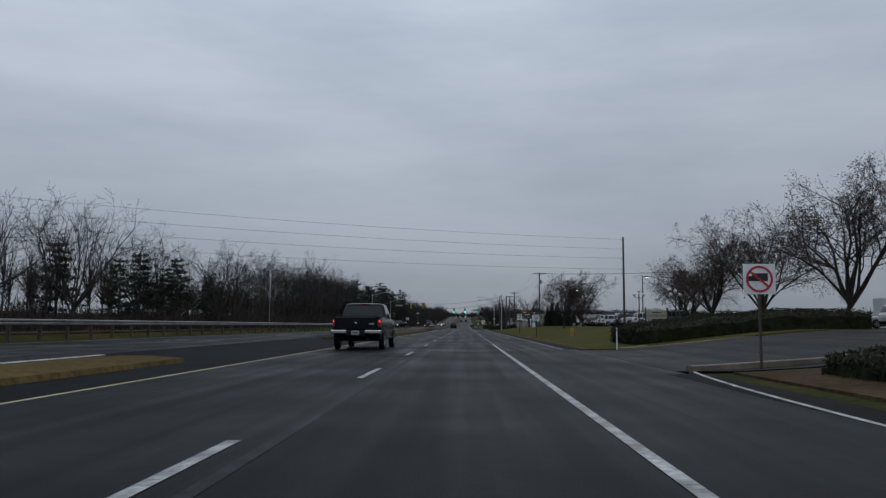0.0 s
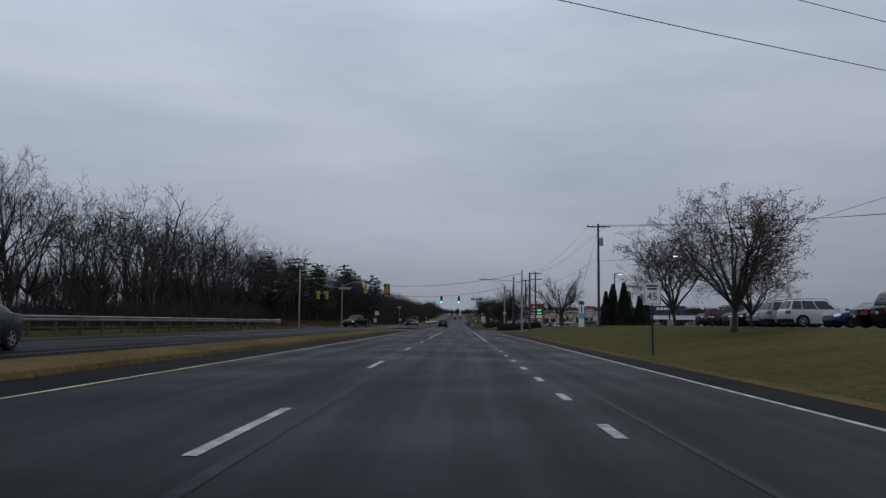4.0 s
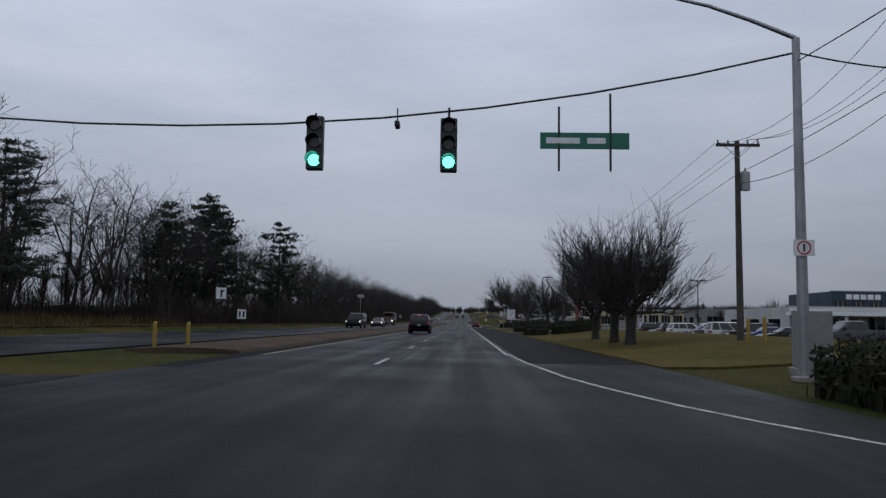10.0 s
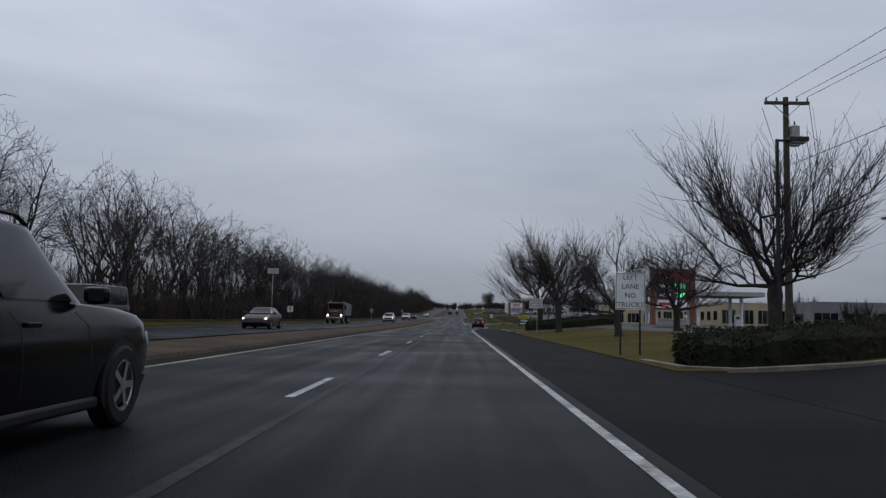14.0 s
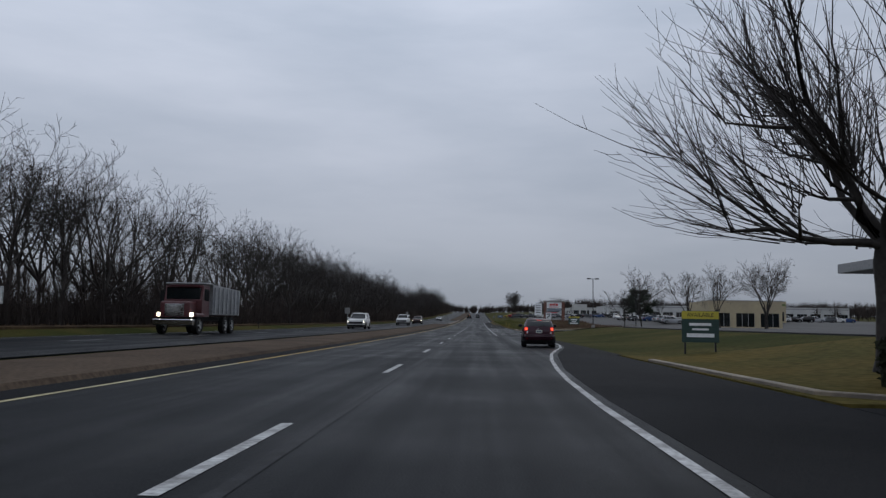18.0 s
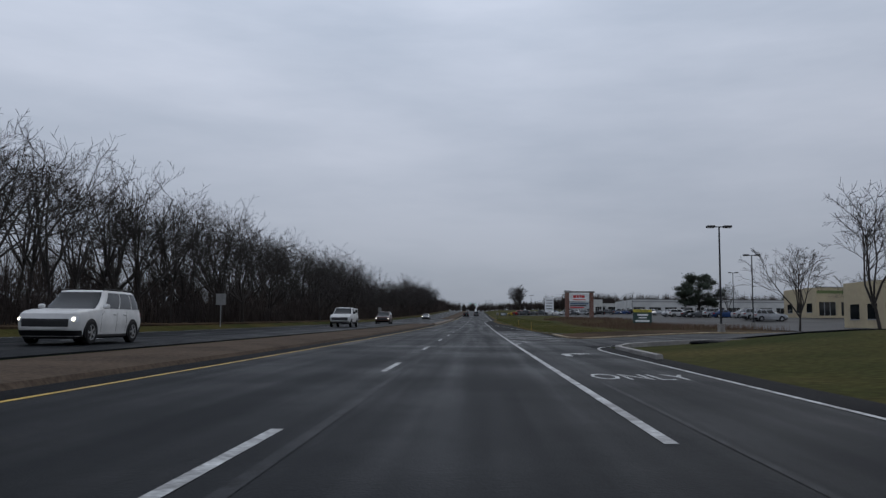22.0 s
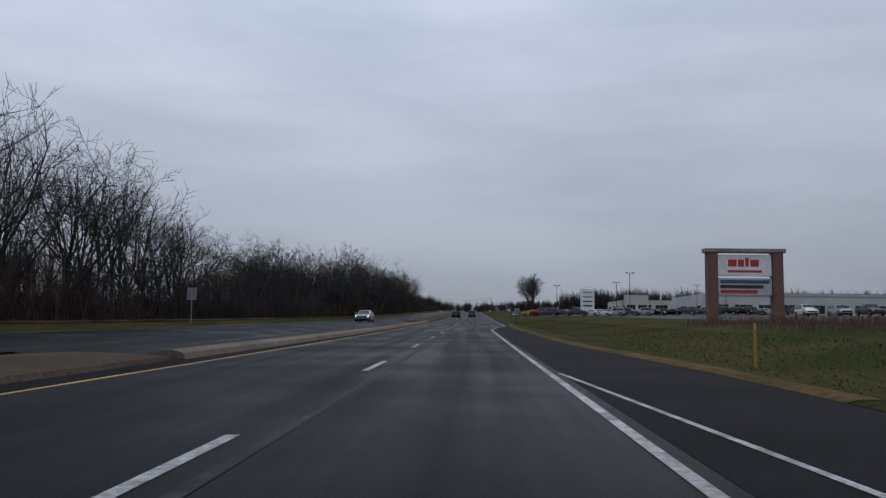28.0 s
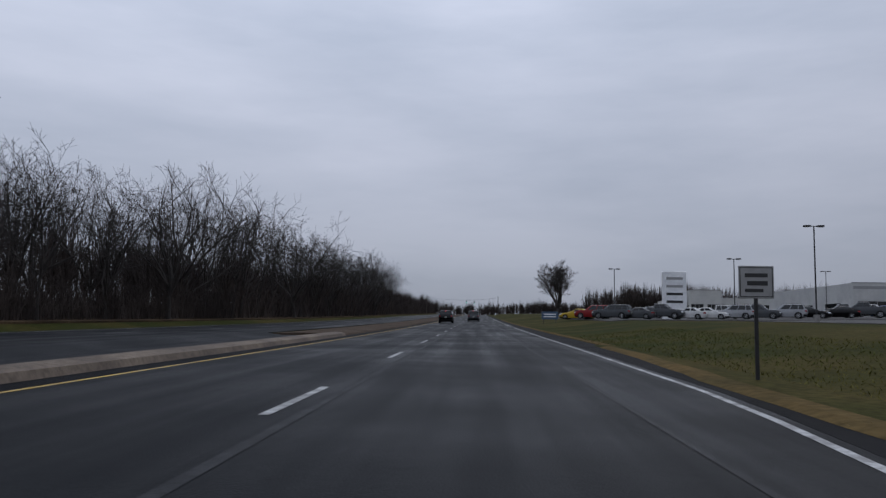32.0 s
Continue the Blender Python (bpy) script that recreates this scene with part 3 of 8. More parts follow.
lines = thing("road_markings", "worn white and yellow painted road lines", "road marking", kind="structure")
for y0, y1, worn in ((-60, 166, True), (203, 335, True), (335, 1000, False)):
    strip("yellow_line", YELLOW - 0.06, YELLOW + 0.06, y0, y1, 0.006, M_PALEYELLOW if worn else M_YELLOW, "pale worn yellow edge line" if worn else "yellow edge line", parent=lines)
for k in range(-2, 75):
    far = (7.3 if k < 9 else 6.7) + 12.19 * k
    if 118 < far < 200:
        continue
    strip("lane_dash", LANE - 0.065, LANE + 0.065, far - 3.5, far, 0.006, M_WHITE, "", parent=lines, d=4)
    strip("lane_dash", -15.35, -15.22, far - 3.5, far, 0.006, M_WHITE, "", parent=lines, d=4)
strip("solid_lane_line", LANE - 0.065, LANE + 0.065, 123.5, 172, 0.006, M_WHITE, "", parent=lines)
strip("right_line", RIGHT - 0.065, RIGHT + 0.065, -60, 46, 0.006, M_WHITE, "", parent=lines)
for k in range(19):
    strip("lane_dot", RIGHT - 0.065, RIGHT + 0.065, 48.9 + k * 3.66, 49.95 + k * 3.66, 0.006, M_WHITE, "", parent=lines, d=4)
strip("right_line", RIGHT - 0.065, RIGHT + 0.065, 117, 172, 0.006, M_WHITE, "", parent=lines)
strip("right_line", RIGHT - 0.06, RIGHT + 0.06, 205, 326, 0.006, M_WHITE, "", parent=lines)
strip("right_line", RIGHT - 0.065, RIGHT + 0.065, 384, 552, 0.006, M_WHITE, "", parent=lines)
painted("edge_line", [(RIGHT, 552), (1.6, 557), (2.08, 563.7), (2.62, 569), (3.05, 573), (3.38, 576.5), (3.58, 580), (3.75, 595), (3.82, 617), (3.85, 660), (3.85, 760)], 0.11, M_WHITE, lines)
painted("edge_line", bend((4.4, 5), (4.5, 14), (5.3, 19)) + [(6.6, 20.2), (9, 20.6)], 0.1, M_WHITE, lines)
painted("edge_line", [(EDGE, 36), (EDGE, 60), (EDGE, 90), (EDGE, 120), (EDGE, 150), (EDGE, 164)] + bend((EDGE, 164.5), (4.4, 169), (6.5, 170.6)), 0.1, M_WHITE, lines)
painted("edge_line", [(4.6, 184.3), (3.9, 186), (3.35, 187.6), (2.9, 189.3), (2.42, 192), (2.07, 194.7), (1.75, 200), (1.55, 206)], 0.1, M_WHITE, lines)
painted("edge_line", [(RIGHT, 326), (1.6, 331), (1.78, 335), (2.1, 340), (2.55, 345), (3.15, 349.5), (3.75, 353.5), (4.15, 358), (4.3, 363), (EDGE, 368), (EDGE, 380), (EDGE, 405)] + bend((EDGE, 406), (4.5, 411), (6.4, 412.2)), 0.11, M_WHITE, lines)
painted("edge_line", [(12, 436.6), (9.5, 438.5), (7.5, 441.5), (5.8, 446), (4.7, 453), (4.15, 466), (3.45, 480), (1.7, 503)], 0.09, M_WHITE, lines)
painted("edge_line", [(1.5, 411.7), (1.6, 413.3), (1.95, 415.1), (2.4, 416.3), (3.0, 417.4), (3.75, 418.5), (4.6, 419.5), (5.3, 420.3)], 0.13, M_WHITE, lines)
for y, r, slope in ((419.3, 0.95, 2.2), (425.0, 2.9, 1.7), (430.2, 3.4, 2.0), (437.2, 3.3, 2.3), (443.4, 3.05, 2.3)):
    painted("hatch_bar", [(RIGHT + 0.04, y), (RIGHT + r, y - slope * r)], 0.3, M_WHITE, lines)
painted("edge_line", [(-10.9, -60), (-10.9, 10), (-10.95, 24), (-13.2, 40), (-14.4, 58), (-15.28, 80), (-15.28, 128)], 0.12, M_WHITE, lines)
painted("stop_line", [(YELLOW, 172.9), (RIGHT, 171.6)], 0.45, M_WHITE, lines, 0.008)
painted("stop_line", [(-19.4, 197), (-11.3, 197)], 0.5, M_WHITE, lines, 0.012)
for y0, y1 in ((-60, 172), (192, 1000)):
    painted("edge_line", [(-19.0, y) for y in steps(y0, y1, 12)], 0.12, M_WHITE, lines)
for x, w in ((-1.72, 0.13), (1.98, 0.08)):
    for y0, y1 in ((-60, 172), (200, 1000)) if x < 0 else ((30, 172), (345, 432), (560, 1000)):
        part("paving_seam", draped([x - w / 2, x + w / 2], steps(y0, y1, 12), 0.004), M_SEAM, lines, "pale worn seam between paving lanes")


def arrow(x, y, turned=True):
    """A painted turn arrow lying on the lane."""
    pts = [(-0.1, -1.3), (0.12, -1.3), (0.14, 0.2), (0.45, 0.55), (0.45, 0.2), (1.0, 0.85), (0.45, 1.5), (0.45, 1.1), (0.0, 0.8), (-0.1, 0.3)]
    bm = bmesh.new()
    z = rise(y) + 0.006
    f = bm.faces.new([bm.verts.new((x + u, y + v, z)) for u, v in pts])
    bmesh.ops.recalc_face_normals(bm, faces=[f])
    f.normal_update()
    if f.normal.z < 0:
        f.normal_flip()
    part("turn_arrow", bm, M_WHITE, lines, "white painted right-turn arrow")


for y in (128, 163, 402.5):
    arrow(2.6, y)
for y in (146.5, 392.5):
    o = lettering("lane_word", "ONLY", 1.0, M_WHITE, lines, pose(2.95, y, rise(y) + 0.004) @ Matrix.Diagonal((0.72, 2.3, 0.3, 1)), "white painted word ONLY")
kerb("kerb", [(5.2, 19.0), (6.0, 19.6), (8.5, 19.9), (14, 20)], "low dark kerb round a planted corner", M_KERB)
kerb("kerb", [(8.2, 37), (6.8, 36.2), (7.6, 35.5), (12, 35.3), (40, 35.3)], "low pale worn concrete kerb beside the side road", M_KERB, tall=0.05)
kerb("kerb", [(5.2, 271), (5.4, 267.8), (6.4, 266.9), (9, 266.7), (11.2, 266.8), (12, 267.6), (12.1, 270)], "pale concrete kerb at a driveway mouth", M_KERB, tall=0.09)
kerb("kerb", [(5.2, 316), (5.3, 319.2), (6.2, 320.6), (8, 321), (14, 321)], "pale concrete kerb at a driveway mouth", M_KERB, tall=0.09)
kerb("kerb", [(5.1, 340), (5.3, 328.5), (6.5, 326.9), (9, 326.6), (16, 326.6)], "pale concrete kerb at a driveway mouth", M_KERB, tall=0.09)
kerb("kerb", [(5.0, 400), (5.2, 408), (6.2, 411.3), (8.5, 412), (30, 412)], "pale concrete kerb at the shopping centre entrance", M_CONCRETE)


kerb("kerb", [(5.5, 436.4), (5.42, 432), (5.4, 427.8), (5.5, 425.4), (5.75, 424.5), (6.4, 424.8), (8.6, 427.0), (12.4, 429.6), (16, 431.0), (24, 432.2)], "low tan concrete kerb bounding the entrance's corner, worn and stained", M_TANKERB, width=0.34, tall=0.08)
bm = bmesh.new()
last = None
for y, x0, x1 in ((425.0, 5.8, 6.4), (427.2, 5.5, 8.7), (429.7, 5.5, 12.3), (432.0, 5.5, 22.0), (436.5, 5.6, 24.0), (441.0, 7.6, 24.0), (444.0, 9.0, 24.0)):
    row = [bm.verts.new((x0 + (x1 - x0) * k / 6, y, height(x0 + (x1 - x0) * k / 6, y) + 0.03)) for k in range(7)]
    if last:
        for k in range(6):
            bm.faces.new((last[k], last[k + 1], row[k + 1], row[k]))
    last = row
solid("bare_soil_bed", bm, M_LITTER, "dark brown bare soil and dead leaves behind the tan kerb", "soil", "structure")


# the grass creeps over the shoulder before the supermarket
bm = bmesh.new()
last = None
for y in steps(496, 600, 2):
    x = 4.95 - 1.05 * smooth(500, 526, y) + 0.9 * smooth(574, 596, y) + 0.08 * noise.noise((y * 0.35, 1, 2))
    pair = [bm.verts.new((q, y, height(q, y) + h)) for q, h in ((x, 0.004), (x + 0.15, 0.05), (5.6, 0.03))]
    if last:
        for k in (0, 1):
            bm.faces.new((last[k], last[k + 1], pair[k + 1], pair[k]))
    last = pair
solid("verge", bm, M_GRASS, "ragged grass edge creeping over the asphalt shoulder", "grass", "structure")
bm = bmesh.new()
last = None
for y in steps(498, 598, 2):
    x = 4.95 - 1.05 * smooth(500, 526, y) + 0.9 * smooth(574, 596, y) + 0.08 * noise.noise((y * 0.35, 1, 2))
    row = [bm.verts.new((q, y, height(q, y) + h)) for q, h in ((x - 0.05, 0.006), (x + 0.14, 0.056), (x + 0.42 + 0.12 * noise.noise((y * 0.3, 4, 7)), 0.06))]
    if last:
        for k in (0, 1):
            bm.faces.new((last[k], last[k + 1], row[k + 1], row[k]))
    last = row
solid("verge", bm, M_MEDIAN, "tan dead-grass rim between the shoulder and the green bank", "grass", "structure")

# worn asphalt between the entrance and its curving edge line
bm = bmesh.new()
last = None
for y, x in ((427.5, 16), (431, 15), (433.7, 12.1), (435.1, 9.6), (437.6, 7.6), (443, 6.2), (448, 5.45), (452, 5.05), (456, 4.95)):
    xs = [4.88 + (x - 4.88) * k / 5 for k in range(6)]
    row = [bm.verts.new((q, y, height(q, y) + 0.003)) for q in xs]
    if last:
        for k in range(5):
            bm.faces.new((last[k], last[k + 1], row[k + 1], row[k]))
    last = row
solid("entrance_apron", skirted(bm), M_SHOULDER, "dark worn asphalt beside the entrance's edge line", "road", "structure")
for y, x0, x1 in ((262, 16, 22), (258.5, 15, 19)):
    painted("stall_line", [(x0, y), ((x0 + x1) / 2, y), (x1, y)], 0.12, M_WHITE, lines, 0.02)

# ---- plants ----
class Twigs:
    """Collects tapered branches as raw vertices and faces."""
    def __init__(self):
        self.v, self.f = [], []

    def limb(self, pts, radii, sides):
        base = None
        for i, p in enumerate(pts):
            d = (pts[min(i + 1, len(pts) - 1)] - pts[max(i - 1, 0)])
            if d.length < 1e-6:
                d = Vector((0, 0, 1))
            d.normalize()
            a = d.orthogonal().normalized()
            b = d.cross(a)
            start = len(self.v)
            for k in range(sides):
                w = 2 * math.pi * k / sides
                q = p + (a * math.cos(w) + b * math.sin(w)) * radii[i]
                self.v.append((q.x, q.y, q.z))
            if base is not None:
                for k in range(sides):
                    self.f.append((base + k, base + (k + 1) % sides, start + (k + 1) % sides, start + k))
            base = start


def grow(rng, p, d, length, radius, level, top, out, bow, counts, wander, coarse=False):
    """A branch with its side branches. bow: how far the ends turn up."""
    n = 5 if level < 2 else 3
    if coarse:
        n = (4, 3, 2, 1)[level]
    pts, radii = [p.copy()], [radius]
    q = p.copy()
    for i in range(n):
        d = (d + Vector((rng.gauss(0, wander), rng.gauss(0, wander), rng.gauss(0, wander) + bow))).normalized()
        q = q + d * (length / n)
        pts.append(q.copy())
        radii.append(max(0.009 if coarse else 0.006, radius * (1 - 0.75 * (i + 1) / n)))
    out[0 if level < 2 else 1].limb(pts, radii, 6 if level == 0 else 4 if level == 1 else 3)
    if level >= top:
        return
    for j in range(counts[level]):
        u = (0.3 if level == 0 else 0.2) + (1 - (0.3 if level == 0 else 0.2)) * (j + rng.random()) / counts[level]
        k = min(n - 1, int(u * n))
        s = pts[k].lerp(pts[k + 1], u * n - k)
        axis = (pts[k + 1] - pts[k]).normalized()
        side = axis.orthogonal().normalized()
        side.rotate(Matrix.Rotation(rng.uniform(0, 2 * math.pi), 3, axis))
        lean = rng.uniform(0.55, 1.0)
        nd = (axis * (1 - lean * 0.45) + side * lean * 0.8).normalized()
        grow(rng, s, nd, length * rng.uniform(0.42, 0.68) * (1.15 - 0.5 * u), max(0.013 if coarse else 0.008, radius * (0.5 - 0.22 * u)), level + 1, top, out, bow, counts, wander, coarse)


def bare_tree(seed, tall, clear, limbs, counts, spread, bow, trunk_r, top=3, lean=0.0, coarse=False):
    """Meshes of a leafless tree: trunk with limbs, and crown of twigs."""
    rng = random.Random(seed)
    out = (Twigs(), Twigs())
    p, pts, radii = Vector((0, 0, -0.15)), [], []
    n = 4
    d = Vector((lean, 0, 1)).normalized()
    for i in range(n + 1):
        pts.append(p.copy())
        radii.append(trunk_r * (1.35 if i == 0 else 1.0 - 0.12 * i))
        d = (d + Vector((rng.gauss(0, 0.05), rng.gauss(0, 0.05), 0))).normalized()
        p = p + d * ((clear + 0.15) / n)
    out[0].limb(pts, radii, 8)
    for j in range(limbs):
        a = 2 * math.pi * (j + rng.uniform(-0.25, 0.25)) / limbs
        s = spread * rng.uniform(0.6, 1.15) if j else 0.15
        nd = Vector((math.cos(a) * s, math.sin(a) * s, 1)).normalized()
        grow(rng, pts[-1] - Vector((0, 0, rng.uniform(0, 0.25 * clear))), nd, (tall - clear) * rng.uniform(0.75, 1.0), trunk_r * rng.uniform(0.5, 0.68), 0, top, out, bow, counts, 0.17, coarse)
    return raw_mesh("trunk", out[0].v, out[0].f, M_BARK, True), raw_mesh("crown", out[1].v, out[1].f, M_TWIG)


def plant(name, meshes, m, label, group, extra=None):
    ob = thing(name, label, "tree", group, at=m)
    for nm, me in zip(("trunk", "crown"), meshes):
        part(nm, me, None, ob)
    if extra:
        part("dry_leaves", extra, None, ob, "a few brown withered leaves")
    return ob


def leaves_on(mesh, seed, share, size):
    """Small withered leaves on a crown's twigs."""
    rng = random.Random(seed)
    v, f = [], []
    for vert in mesh.vertices:
        if rng.random() < share:
            c = vert.co + Vector((rng.gauss(0, 0.1), rng.gauss(0, 0.1), rng.gauss(0, 0.1)))
            a = Vector((rng.gauss(0, 1), rng.gauss(0, 1), rng.gauss(0, 1))).normalized()
            b = a.orthogonal().normalized()
            i = len(v)
            for q in (c - a * size, c + b * size * 0.6, c + a * size, c - b * size * 0.6):
                v.append((q.x, q.y, q.z))
            f.append((i, i + 1, i + 2, i + 3))
    return raw_mesh("dry_leaves", v, f, M_DRYLEAF)


def pine(seed, tall, wide):
    rng = random.Random(seed)
    t, v, f = Twigs(), [], []
    t.limb([Vector((0, 0, -0.1)), Vector((0.1, 0, tall * 0.5)), Vector((0, 0.1, tall))], [0.2, 0.13, 0.03], 6)
    z = tall * 0.22
    while z < tall * 0.985:
        u = z / tall
        reach = wide * (1.0 - u) ** 0.5 * rng.uniform(0.38, 1.1) * (0.75 + 0.35 * abs(math.sin(z * 1.3))) + 0.3
        for j in range(rng.randint(4, 6)):
            a = rng.uniform(0, 2 * math.pi)
            d = Vector((math.cos(a), math.sin(a), rng.uniform(-0.1, 0.3))).normalized()
            end = Vector((0, 0, z)) + d * reach
            t.limb([Vector((0, 0, z)), end], [0.035, 0.01], 3)
            for s in range(int(3 + reach * 7)):
                c = Vector((0, 0, z)).lerp(end, 0.25 + 0.75 * rng.random()) + Vector((rng.gauss(0, 0.12), rng.gauss(0, 0.12), rng.gauss(0, 0.08)))
                for n in range(6):
                    q = Vector((rng.gauss(0, 1), rng.gauss(0, 1), rng.gauss(0.3, 0.7))).normalized()
                    w = q.orthogonal().normalized() * rng.uniform(0.03, 0.07)
                    i = len(v)
                    e = c + q * rng.uniform(0.2, 0.42)
                    for k in (c - w, c + w, e):
                        v.append((k.x, k.y, k.z))
                    f.append((i, i + 1, i + 2))
        z += rng.uniform(0.42, 0.8)
    return raw_mesh("trunk", t.v, t.f, M_BARK, True), raw_mesh("crown", v, f, M_PINE)


def leafy_block(x0, x1, y0, y1, z1, seed, n, size, mat, lump=0.18):
    """Leaves crowded over an uneven block, with a dense heart."""
    rng = random.Random(seed)
    v, f = [], []
    nx, ny = max(2, int((x1 - x0) / 0.5)), max(2, int((y1 - y0) / 0.5))

    def topz(x, y):
        ex = min((x - x0), (x1 - x)) / 0.35
        ey = min((y - y0), (y1 - y)) / 0.35
        edge = max(0.0, min(1.0, ex, ey))
        return z1 * (0.72 + 0.28 * edge ** 0.5) + lump * noise.noise((x * 0.9, y * 0.9, seed))
    grid = {}
    for i in range(nx + 1):
        for j in range(ny + 1):
            x, y = x0 + (x1 - x0) * i / nx, y0 + (y1 - y0) * j / ny
            grid[i, j] = len(v)
            v.append((x, y, topz(x, y) * 0.88))
    for i in range(nx):
        for j in range(ny):
            f.append((grid[i, j], grid[i + 1, j], grid[i + 1, j + 1], grid[i, j + 1]))
    ring = [(i, 0) for i in range(nx + 1)] + [(nx, j) for j in range(1, ny + 1)] + [(i, ny) for i in range(nx - 1, -1, -1)] + [(0, j) for j in range(ny - 1, 0, -1)]
    low = []
    for i, j in ring:
        x, y, z = v[grid[i, j]]
        low.append(len(v))
        v.append((x, y, -0.1))
    for k in range(len(ring)):
        f.append((grid[ring[k]], low[k], low[(k + 1) % len(ring)], grid[ring[(k + 1) % len(ring)]]))
    for _ in range(n):
        x, y = rng.uniform(x0, x1), rng.uniform(y0, y1)
        side = rng.random()
        if side < 0.45:
            z = topz(x, y) * rng.uniform(0.86, 1.06)
        else:
            k = rng.randrange(4)
            x, y = ((x0 + rng.gauss(0, 0.06), y), (x1 + rng.gauss(0, 0.06), y), (x, y0 + rng.gauss(0, 0.06)), (x, y1 + rng.gauss(0, 0.06)))[k]
            z = rng.uniform(0.02, 1) * z1 * 0.9
        c = Vector((x, y, z))
        a = Vector((rng.gauss(0, 1), rng.gauss(0, 1), rng.gauss(0, 1))).normalized() * size * rng.uniform(0.6, 1.3)
        b = a.orthogonal().normalized() * size * 0.5
        i = len(v)
        for q in (c - a, c + b, c + a, c - b):
            v.append((q.x, q.y, q.z))
        f.append((i, i + 1, i + 2, i + 3))
    heart = nx * ny + len(ring)
    return raw_mesh("branchwork", v, f[:heart], mat), raw_mesh("foliage", v, f[heart:], mat)


def hedge(x0, x1, y0, y1, tall, label, seed=1, dens=150):
    cx, cy = (x0 + x1) / 2, (y0 + y1) / 2
    n = int(dens * ((x1 - x0) * (y1 - y0) + 2 * tall * (x1 - x0 + y1 - y0)))
    ob = thing("hedge", label, "hedge", "clipped hedges", at=on(cx, cy))
    for name, me in zip(("branchwork", "foliage"), leafy_block(x0 - cx, x1 - cx, y0 - cy, y1 - cy, tall, seed, n, 0.07, M_HEDGE)):
        for vv in me.vertices:
            dz = height(vv.co.x + cx, vv.co.y + cy) - height(cx, cy)
            vv.co.z += dz - (0.12 if vv.co.z < 0.12 else 0.0)
        part(name, me, None, ob, "leafless inner branches" if name == "branchwork" else "small dark leaves")
    return ob


def blades(name, area, n, tall, wide, mat, label, seed, tilt=0.35):
    """Many thin blades or stems over an area (x0, x1, y0, y1), as one stuff."""
    rng = random.Random(seed)
    v, f = [], []
    x0, x1, y0, y1 = area
    for _ in range(n):
        x, y = rng.uniform(x0, x1), rng.uniform(y0, y1)
        z = height(x, y) - 0.08
        h, w = tall * rng.uniform(0.45, 1.15), wide * rng.uniform(0.6, 1.4)
        a = rng.uniform(0, math.pi)
        dx, dy = math.cos(a) * w / 2, math.sin(a) * w / 2
        tx, ty = rng.gauss(0, tilt) * h, rng.gauss(0, tilt) * h
        i = len(v)
        v += [(x - dx, y - dy, z), (x + dx, y + dy, z), (x + tx * 0.4 + dx * 0.7, y + ty * 0.4 + dy * 0.7, z + h * 0.6), (x + tx * 0.4 - dx * 0.7, y + ty * 0.4 - dy * 0.7, z + h * 0.6), (x + tx, y + ty, z + h)]
        f += [(i, i + 1, i + 2, i + 3), (i + 3, i + 2, i + 4)]
    return tagged(new(name, raw_mesh(name, v, f, mat)), label, "vegetation", kind="stuff")


